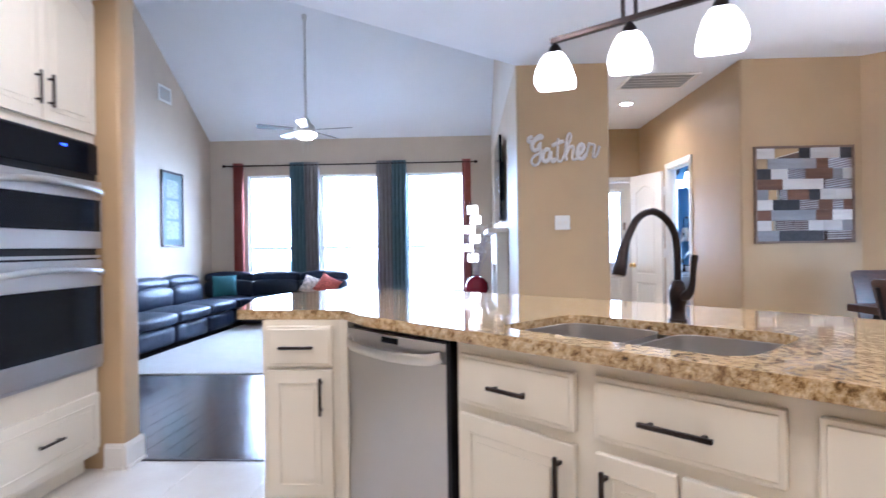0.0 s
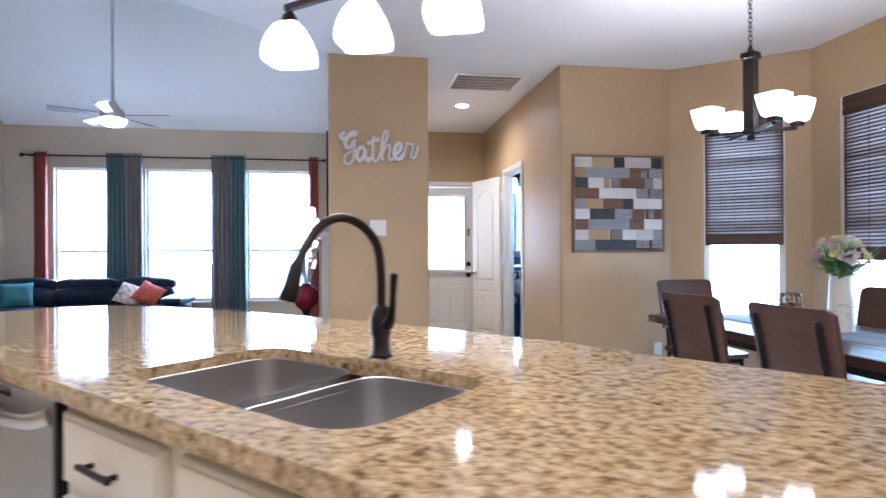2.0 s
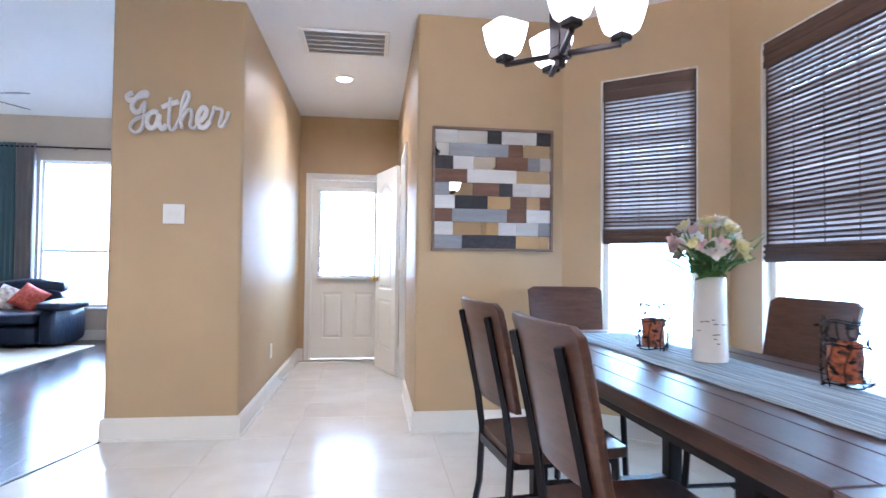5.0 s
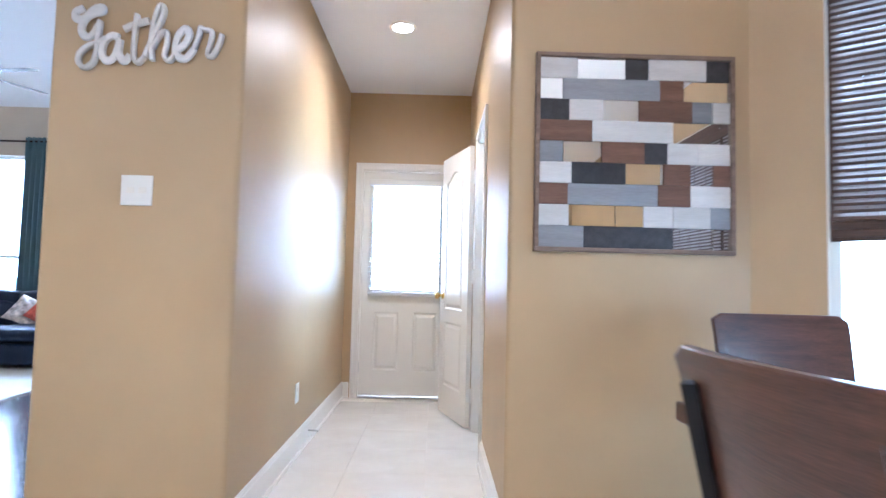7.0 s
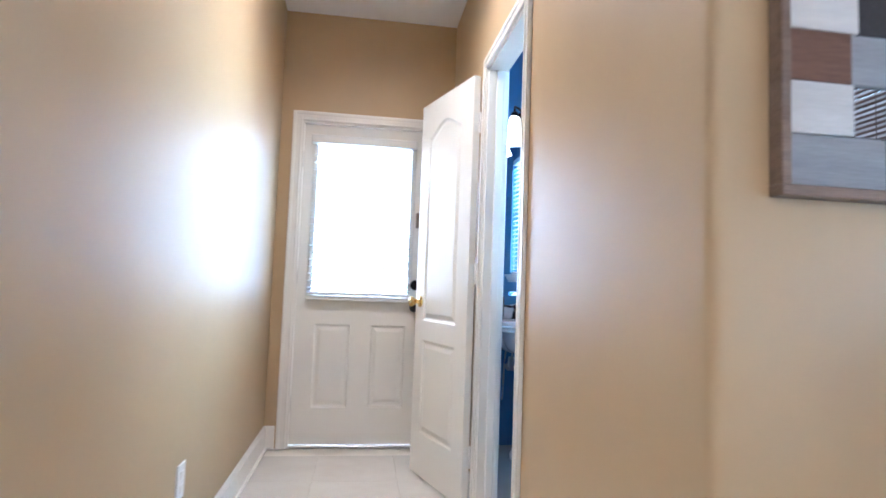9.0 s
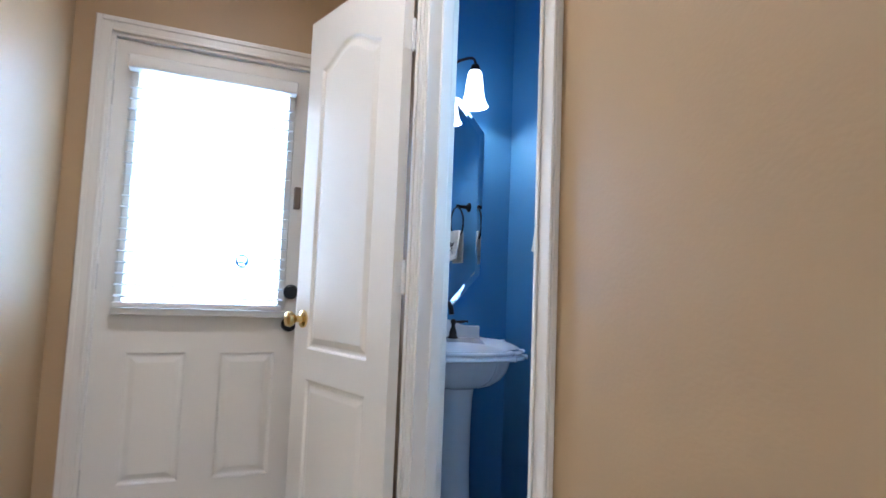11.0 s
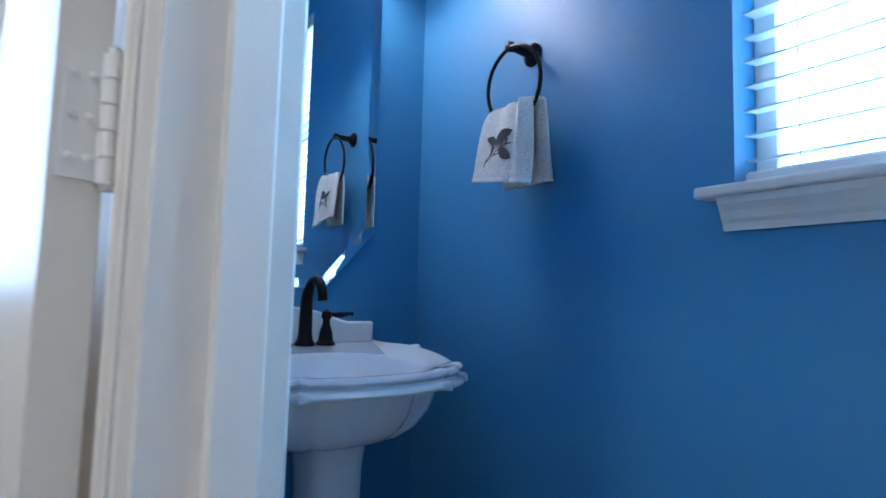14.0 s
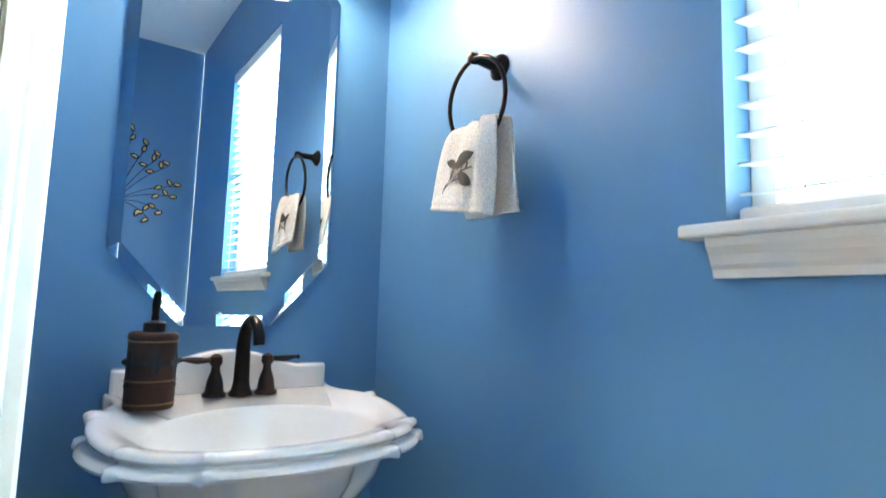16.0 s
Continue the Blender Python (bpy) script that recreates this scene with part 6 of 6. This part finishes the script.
curtain(RUST, -4.02, -3.84, "rust red curtain panel hanging from the rod", 4, 1)
curtain(TEAL, -3.03, -2.78, "teal curtain panel hanging from the rod", 4, 2)
curtain(GREY, -2.77, -2.52, "grey curtain panel hanging from the rod", 4, 3)
curtain(GREY, -1.53, -1.28, "grey curtain panel hanging from the rod", 4, 4)
curtain(TEAL, -1.27, -1.02, "teal curtain panel hanging from the rod", 4, 5)
curtain(RUST, -0.06, 0.08, "rust red curtain panel hanging from the rod", 3, 6)


def soft_box(bm, x0, y0, z0, x1, y1, z1, r=0.05, puff=0.02, m=None):
    """An upholstered block with rounded edges and swollen faces."""
    vs = box(bm, x0, y0, z0, x1, y1, z1)
    es = list({e for w in vs for e in w.link_edges})
    r0 = bmesh.ops.subdivide_edges(bm, edges=es, cuts=3, use_grid_fill=True)
    allv = set(bm.verts)
    cx, cy, cz = (x0 + x1) / 2, (y0 + y1) / 2, (z0 + z1) / 2
    hx, hy, hz = (x1 - x0) / 2, (y1 - y0) / 2, (z1 - z0) / 2
    for w in allv:
        p = w.co - Vector((cx, cy, cz))
        q = Vector((max(-hx + r, min(hx - r, p.x)), max(-hy + r, min(hy - r, p.y)), max(-hz + r, min(hz - r, p.z))))
        d = p - q
        if d.length > 1e-6:
            p = q + d.normalized() * r
        sx, sy, sz = p.x / hx, p.y / hy, p.z / hz
        p += Vector((puff * sx * (1 - sy * sy) * (1 - sz * sz), puff * sy * (1 - sx * sx) * (1 - sz * sz), puff * sz * (1 - sx * sx) * (1 - sy * sy)))
        w.co = p + Vector((cx, cy, cz))
    if m is not None:
        bmesh.ops.transform(bm, matrix=m, verts=list(allv))


def soft(name, material, parent, *args, r=0.05, puff=0.02, m=None):
    ob = part(name, material, parent, lambda bm: soft_box(bm, *args, r=r, puff=puff, m=m), True)
    sub = ob.modifiers.new("soft", "SUBSURF")
    sub.levels = sub.render_levels = 1
    return ob


sofa = thing("sectional_sofa", "black leather corner sofa along two walls", "sofa", pose(0, 0, 0))
SX0, SX1, SY0, SY1 = XLW + 0.03, -3.60, 8.28, YB - 0.14
for i in range(4):                          # run along the side wall
    y0, y1 = 4.75 + i * 0.885, 4.75 + (i + 1) * 0.885 - 0.01
    soft("base", LEATHER, sofa, SX0, y0, 0.04, SX1 - 0.02, y1, 0.30, r=0.03, puff=0.005)
    soft("seat_cushion", LEATHER, sofa, SX0 + 0.22, y0, 0.29, SX1 + 0.02, y1, 0.46, r=0.06, puff=0.025)
    soft("back_cushion", LEATHER, sofa, SX0 + 0.06, y0, 0.40, SX0 + 0.30, y1, 0.72, r=0.08, puff=0.03, m=None)
    soft("head_cushion", LEATHER, sofa, SX0, y0, 0.66, SX0 + 0.24, y1, 0.84, r=0.07, puff=0.02)
soft("arm", LEATHER, sofa, SX0, 4.50, 0.04, SX1, 4.745, 0.60, r=0.08, puff=0.02)
soft("base", LEATHER, sofa, SX0, SY0 + 0.02, 0.04, SX1, SY1, 0.30, r=0.03, puff=0.005)
soft("seat_cushion", LEATHER, sofa, SX0 + 0.22, SY0 + 0.02, 0.29, SX1, SY1 - 0.22, 0.46, r=0.06, puff=0.02)
soft("back_cushion", LEATHER, sofa, SX0 + 0.02, SY1 - 0.30, 0.40, SX1, SY1 - 0.06, 0.72, r=0.08, puff=0.03)
soft("head_cushion", LEATHER, sofa, SX0, SY1 - 0.24, 0.66, SX1, SY1, 0.84, r=0.07, puff=0.02)
for i in range(2):                          # run along the window wall
    x0, x1 = SX1 + i * 0.80, SX1 + (i + 1) * 0.80 - 0.01
    soft("base", LEATHER, sofa, x0, SY0 + 0.02, 0.04, x1, SY1, 0.30, r=0.03, puff=0.005)
    soft("seat_cushion", LEATHER, sofa, x0, SY0 - 0.02, 0.29, x1, SY1 - 0.22, 0.46, r=0.06, puff=0.025)
    soft("back_cushion", LEATHER, sofa, x0, SY1 - 0.30, 0.40, x1, SY1 - 0.06, 0.72, r=0.08, puff=0.03)
    soft("head_cushion", LEATHER, sofa, x0, SY1 - 0.24, 0.66, x1, SY1, 0.84, r=0.07, puff=0.02)
soft("arm", LEATHER, sofa, -2.00, SY0, 0.04, -1.78, SY1, 0.50, r=0.05, puff=0.02)
soft("arm_pad", LEATHER, sofa, -2.03, SY0 - 0.03, 0.47, -1.72, SY1, 0.60, r=0.06, puff=0.02)


def pillow_mesh(bm, size):
    """A square cushion: two swollen faces meeting in a seam, with pointed corners."""
    n = 14
    for side in (-1, 1):
        g = []
        for j in range(n + 1):
            v = -1 + 2 * j / n
            g.append([])
            for i in range(n + 1):
                u = -1 + 2 * i / n
                puff = 0.085 * (max(0, 1 - u * u) * max(0, 1 - v * v)) ** 0.42
                dent = 0.006 * math.sin(5 * u + 2 * v) * (1 - u * u) * (1 - v * v)
                g[-1].append(bm.verts.new((size / 2 * u * (1 - 0.07 * (1 - v * v)), side * puff + dent, size / 2 * v * (1 - 0.07 * (1 - u * u)))))
        for j in range(n):
            for i in range(n):
                bm.faces.new((g[j][i], g[j][i + 1], g[j + 1][i + 1], g[j + 1][i]))
    bmesh.ops.remove_doubles(bm, verts=bm.verts, dist=1e-5)
    bmesh.ops.recalc_face_normals(bm, faces=bm.faces)


def pillow(material, m, size, label):
    ob = part("throw_pillow", material, None, lambda bm: pillow_mesh(bm, size), True)
    ob.matrix_world = m
    return tagged(ob, label, "pillow", "throw pillows on the sofa")


pillow(cloth("teal_pillow", (0.035, 0.15, 0.17), 0.8, 300), pose(-3.96, 8.60, 0.62, -18, 0, 30), 0.38, "teal throw pillow in the sofa corner")
pillow(cloth("patterned_pillow", (0.50, 0.42, 0.36), 0.85, 18, 0.55), pose(-2.53, 8.66, 0.61, -38, 22, 8), 0.35, "pale patterned throw pillow on the sofa")
pillow(cloth("rust_pillow", (0.42, 0.075, 0.045), 0.8, 30, 0.35), pose(-2.27, 8.62, 0.62, -38, 26, -5), 0.35, "rust red throw pillow on the sofa")
pillow(cloth("patterned_pillow_two", (0.46, 0.36, 0.32), 0.85, 18, 0.55), pose(-4.0, 4.98, 0.62, -20, 0, 70), 0.40, "pale patterned throw pillow on the sofa")


def rug_mesh(bm):
    box(bm, -3.62, 4.98, 0.002, -1.47, 8.62, 0.014, 0.004)


rug = tagged(part("area_rug", RUG, None, rug_mesh), "pale beige area rug on the dark wood floor", "rug")

# ceiling fan
FX, FY = -2.2, 7.27
fan = thing("ceiling_fan", "brushed nickel ceiling fan with light and pale blades", "ceiling fan", pose(FX, FY, 2.76))
ctop = 3.115 + 0.67 * (YB - FY) - 2.76
part("rod", CHROME, fan, lambda bm: (tube(bm, [(0, 0, 0.26), (0, 0, ctop + 0.02)], 0.018, 10), lathe(bm, [(0.020, ctop - 0.07), (0.034, ctop - 0.03), (0.036, ctop + 0.03)], 18)), True)
part("motor", CHROME, fan, lambda bm: lathe(bm, [(0.05, 0.05), (0.12, 0.06), (0.135, 0.10), (0.12, 0.15), (0.07, 0.19), (0.04, 0.25), (0.02, 0.28)], 28), True)
part("light_bowl", SHADE, fan, lambda bm: lathe(bm, [(0.02, -0.045), (0.09, -0.03), (0.145, 0.01), (0.15, 0.045), (0.10, 0.05)], 28), True)
BLADE = wood("pale_fan_blade", (0.16, 0.17, 0.18), (0.28, 0.29, 0.30), 0.2)
for k in range(5):
    part("blade", BLADE, fan, lambda bm: prism(bm, rounded([(0.16, -0.045), (0.64, -0.07), (0.66, 0.07), (0.16, 0.045)], 0.03, 3), -0.004, 0.004, pose(0, 0, 0.095, 0, 0, 72 * k - 8) @ pose(0, 0, 0, 12)))
part("pull_chain", CHROME, fan, lambda bm: [tube(bm, [(x, -0.05, -0.02), (x, -0.05, -0.22)], 0.002, 5) for x in (-0.03, 0.04)])
lamp("fan_bulb", "POINT", 12, WARM, pose(FX, FY, 2.68), radius=0.1)

# framed prints on the side wall
PRINT = cloth("botanical_print", (0.30, 0.34, 0.31), 0.6, 24, 0.35)
for y in (7.62, 6.36):
    fr = thing("framed_print", "tall framed botanical print in dark frame", "picture", pose(XLW, y, 1.27, 0, 0, 90), "framed prints on the side wall")
    boxes("frame", BRONZE, fr, (0, -0.025, 0, 0.035, 0, 1.14), (0.585, -0.025, 0, 0.62, 0, 1.14), (0.035, -0.025, 0, 0.585, 0, 0.035), (0.035, -0.025, 1.105, 0.585, 0, 1.14), bevel=0.004)
    boxes("mount", mat("teal_mount", (0.16, 0.22, 0.22), 0.8), fr, (0.035, -0.012, 0.035, 0.585, -0.002, 1.105))
    boxes("print", PRINT, fr, *[(0.14, -0.014, 0.12 + k * 0.31, 0.48, -0.0122, 0.39 + k * 0.31) for k in range(3)])
wv = thing("wall_vent", "white wall vent with slats high on the side wall", "vent", pose(XLW, 7.59, 3.42, 0, 0, 90))
boxes("frame", PLASTIC, wv, (0, -0.012, 0, 0.35, 0, 0.03), (0, -0.012, 0.21, 0.35, 0, 0.24), (0, -0.012, 0.03, 0.03, 0, 0.21), (0.32, -0.012, 0.03, 0.35, 0, 0.21))
boxes("slat", mat("vent_slat_grey", (0.45, 0.46, 0.48), 0.5), wv, *[(0.03, -0.008, 0.04 + k * 0.022, 0.32, -0.002, 0.052 + k * 0.022) for k in range(8)])

# television over a white mantel
tv = thing("television", "flat black television on the wall over the mantel", "television", pose(XP, 6.95, 1.50, 0, 0, -90))
boxes("screen", DARKGLASS, tv, (0, -0.075, 0, 1.10, -0.045, 0.95), bevel=0.006)
boxes("bracket", BLACK, tv, (0.35, -0.045, 0.25, 0.75, 0.0, 0.70))
mant = thing("fireplace_mantel", "white painted fireplace mantel against the wall", "mantel", pose(XP, 7.05, 0, 0, 0, -90))
boxes("shelf", WHITE, mant, (-0.08, -0.22, 1.36, 1.38, 0, 1.41), bevel=0.006)
boxes("surround", WHITE, mant, (0, -0.12, 0, 0.25, 0, 1.36), (1.05, -0.12, 0, 1.30, 0, 1.36), (0.25, -0.12, 1.0, 1.05, 0, 1.36), bevel=0.004)
boxes("firebox", BLACK, mant, (0.25, -0.03, 0, 1.05, 0, 1.0))

# stacked cube lamp, red floor vase with twigs
cl = thing("floor_lamp", "floor lamp of stacked lit white cubes", "floor lamp", pose(0.06, 7.35, 0))
part("stand", BLACK, cl, lambda bm: (box(bm, -0.10, -0.10, 0, 0.10, 0.10, 0.02, 0.004), tube(bm, [(0, 0, 0.02), (0, 0, 1.82)], 0.010, 8)))
for x, y, z in ((0.02, 0.0, 1.72), (0.06, 0.01, 1.58), (-0.02, 0.0, 1.45), (0.05, 0.0, 1.32), (-0.03, 0.0, 1.20), (0.02, 0, 1.06)):
    boxes("shade", SHADE, cl, (x - 0.07, y - 0.07, z - 0.055, x + 0.07, y + 0.07, z + 0.055), bevel=0.008)
RED = mat("glossy_red_glaze", (0.22, 0.012, 0.022), 0.12)
rv = thing("floor_vase", "round glossy red floor vase", "vase", pose(0.11, 6.45, 0))
part("body", RED, rv, lambda bm: lathe(bm, [(0.07, 0.58), (0.11, 0.61), (0.142, 0.69), (0.135, 0.77), (0.09, 0.83), (0.045, 0.85), (0.05, 0.865), (0.04, 0.86)], 32), True)
part("foot", BLACK, rv, lambda bm: lathe(bm, [(0.14, 0.0), (0.14, 0.02), (0.03, 0.05), (0.025, 0.50), (0.07, 0.585)], 20), True)
tw2 = thing("dried_twigs", "dry twigs with small pale buds in the red vase", "twigs", pose(0.11, 6.45, 0.75))
rt = random.Random(12)
def twigs(bm):
    for k in range(18):
        a, l = rt.uniform(0, 2 * math.pi), rt.uniform(0.45, 0.75)
        e = Vector((math.cos(a), math.sin(a), 0)) * rt.uniform(0.08, 0.26)
        if e.x > 0.2:
            e.x = 0.2
        tube(bm, smooth_path([(0, 0, 0.0), tuple(e * 0.25 + Vector((0, 0, l * 0.4))), tuple(e + Vector((0, 0, l)))], 4), 0.005, 5)
part("twig", mat("silvery_twig", (0.42, 0.36, 0.36), 0.6), tw2, twigs)
rt = random.Random(12)
def buds(bm):
    for k in range(130):
        a, h = rt.uniform(0, 2 * math.pi), rt.uniform(0.28, 0.75)
        e = Vector((math.cos(a), math.sin(a), 0)) * 0.24 * (h / 0.75) * rt.uniform(0.3, 1.0)
        lathe(bm, [(0.002, -0.008), (0.009, 0.0), (0.002, 0.010)], 6, Matrix.Translation(e + Vector((0, 0, h))))
part("bud", PETALS[1], tw2, buds)

# ---- floor pieces ----
EDGE = [(-4.46, 2.84), (-1.95, 2.80), (-0.30, 2.80), (0.16, 3.40), (0.44, 4.555)]


def wood_start(x):
    """The y at which the wood floor begins for a strip at x."""
    for (xa, ya), (xb, yb) in zip(EDGE, EDGE[1:]):
        if xa <= x <= xb:
            return ya + (yb - ya) * (x - xa) / (xb - xa)
    return 2.84 if x < 0 else 4.555


wood_floor = thing("floor_wood", "dark hand-scraped wood plank floor", "floor", None, "", "structure")
tile_floor = thing("floor_tile", "polished cream tile floor", "floor", None, "", "structure")
PW = 0.125


def plank_mesh(length, cut):
    bm = bmesh.new()
    pts = [(0.0006, cut), (PW - 0.0006, cut if cut == 0 else 0.0), (PW - 0.0006, length), (0.0006, length)]
    lo = prism(bm, pts, -0.006, 0.0015)
    es = [e for e in bm.edges if all(w.co.z > 0 for w in e.verts)]
    bmesh.ops.bevel(bm, geom=es, offset=0.0010, segments=1, affect="EDGES")
    me = bpy.data.meshes.new("plank")
    bm.to_mesh(me)
    bm.free()
    me.materials.append(PLANK)
    return me


plank_lengths = [plank_mesh(L, 0) for L in (0.9, 1.2, 1.5)]
x = XLW
rp = random.Random(3)
far = bmesh.new()
while x < XP - 0.01:
    w = min(PW, XP - x)
    y0, y1 = wood_start(min(x, XP)), wood_start(min(x + w, XP))
    y = max(y0, y1)
    if abs(y0 - y1) > 0.003:
        prism(far, [(x + 0.0006, y0), (x + w - 0.0006, y1), (x + w - 0.0006, y - 0.0005), (x + 0.0006, y - 0.0002)] if y0 > y1 else [(x + 0.0006, y0), (x + w - 0.0006, y1), (x + 0.0006, y - 0.0002)], -0.006, 0.0015) if y0 <= y1 else None
    y -= rp.uniform(0, 0.4) if abs(y0 - y1) < 0.003 else 0
    y = max(y, y0 if abs(y0 - y1) < 0.003 else y)
    while y < YB:
        k = rp.randrange(3)
        L = (0.9, 1.2, 1.5)[k]
        if x > -3.0 and y < 7.0 and w == PW:
            ob = new("plank", plank_lengths[k])
            ob.parent = wood_floor
            ob.location = (x, y, rp.uniform(-0.0004, 0.0004))
        else:
            box(far, x + 0.0006, y + 0.0006, -0.006, x + w - 0.0006, min(y + L, YB) - 0.0006, 0.0015)
        y += L
    x += PW
tagged(put("plank_field", far, PLANK, wood_floor), "dark wood planks", "", "", "stuff")
structure("floor_strip", mat("dark_transition_strip", (0.03, 0.02, 0.016), 0.35), lambda bm: tube(bm, [(a, b, 0.001) for a, b in EDGE], 0.012, 6, 0.5), "dark wood transition strip")

TS = 0.445
bm = bmesh.new()
box(bm, 0.0008, 0.0008, -0.006, TS - 0.0008, TS - 0.0008, 0.0, 0.0007)
tile_me = bpy.data.meshes.new("tile")
bm.to_mesh(tile_me)
bm.free()
tile_me.materials.append(TILE)
offx = 2.03 - 6 * TS
rest = bmesh.new()
for i in range(-12, 12):
    for j in range(-6, 20):
        x, y = offx + i * TS, -1.70 + j * TS
        cx, cy = x + TS / 2, y + TS / 2
        inside = (-2.7 < cx < 4.3 and -1.75 < cy < 4.8) or (1.0 < cx < 2.6 and cy < 7.6 and cy > 4.5)
        if not inside or (cy > 2.80 and cx < XP and cy > wood_start(cx) + 0.32) or (cy > 3.0 and cx < -1.9):
            continue
        hall = 0.2 < cx < 2.6 and cy > 3.0
        if hall or (-2.1 < cx < -0.9 and cy > 1.5):
            ob = new("tile", tile_me)
            ob.parent = tile_floor
            ob.location = (x, y, -0.0003 * random.random())
        else:
            box(rest, x + 0.0012, y + 0.0012, -0.006, x + TS - 0.0012, y + TS - 0.0012, -0.0004)
tagged(put("tile_field", rest, TILE, tile_floor), "cream tiles", "", "", "stuff")


# ---- pieces that can be told apart become parts of their own ----
def split_pieces(ob):
    bm = bmesh.new()
    bm.from_mesh(ob.data)
    left, groups = set(bm.verts), []
    while left:
        todo, mine = [left.pop()], []
        while todo:
            w = todo.pop()
            mine.append(w)
            for e in w.link_edges:
                o = e.other_vert(w)
                if o in left:
                    left.discard(o)
                    todo.append(o)
        groups.append({w.index for w in mine})
    bm.free()
    if len(groups) < 2:
        return
    src = ob.data
    for k, g in enumerate(groups):
        b2 = bmesh.new()
        b2.from_mesh(src)
        bmesh.ops.delete(b2, geom=[w for w in b2.verts if w.index not in g], context="VERTS")
        me = bpy.data.meshes.new(src.name)
        b2.to_mesh(me)
        b2.free()
        for m in src.materials:
            me.materials.append(m)
        if k == 0:
            ob.data = me
        else:
            o = ob.copy()
            o.data = me
            scene.collection.objects.link(o)


STUFF = {"speck", "cut_out", "bud", "louvre", "twig", "stem", "bloom", "leaf", "wire_frame", "motif", "chain"}
for ob in list(scene.objects):
    if ob.type == "MESH" and ob.parent is not None:
        base = ob.name.split(".")[0]
        if base in STUFF and ob.parent.name.split(".")[0] not in ("front_door", "wash_room_door"):
            tagged(ob, kind="stuff")
        elif base in {"drain", "clip", "band", "cord", "finial", "bracket", "knob", "hinge", "print", "slat", "bar", "pull_chain", "arm", "surround", "trim", "rung"} and len(ob.data.vertices) < 4000 and ob.data.users == 1:
            split_pieces(ob)
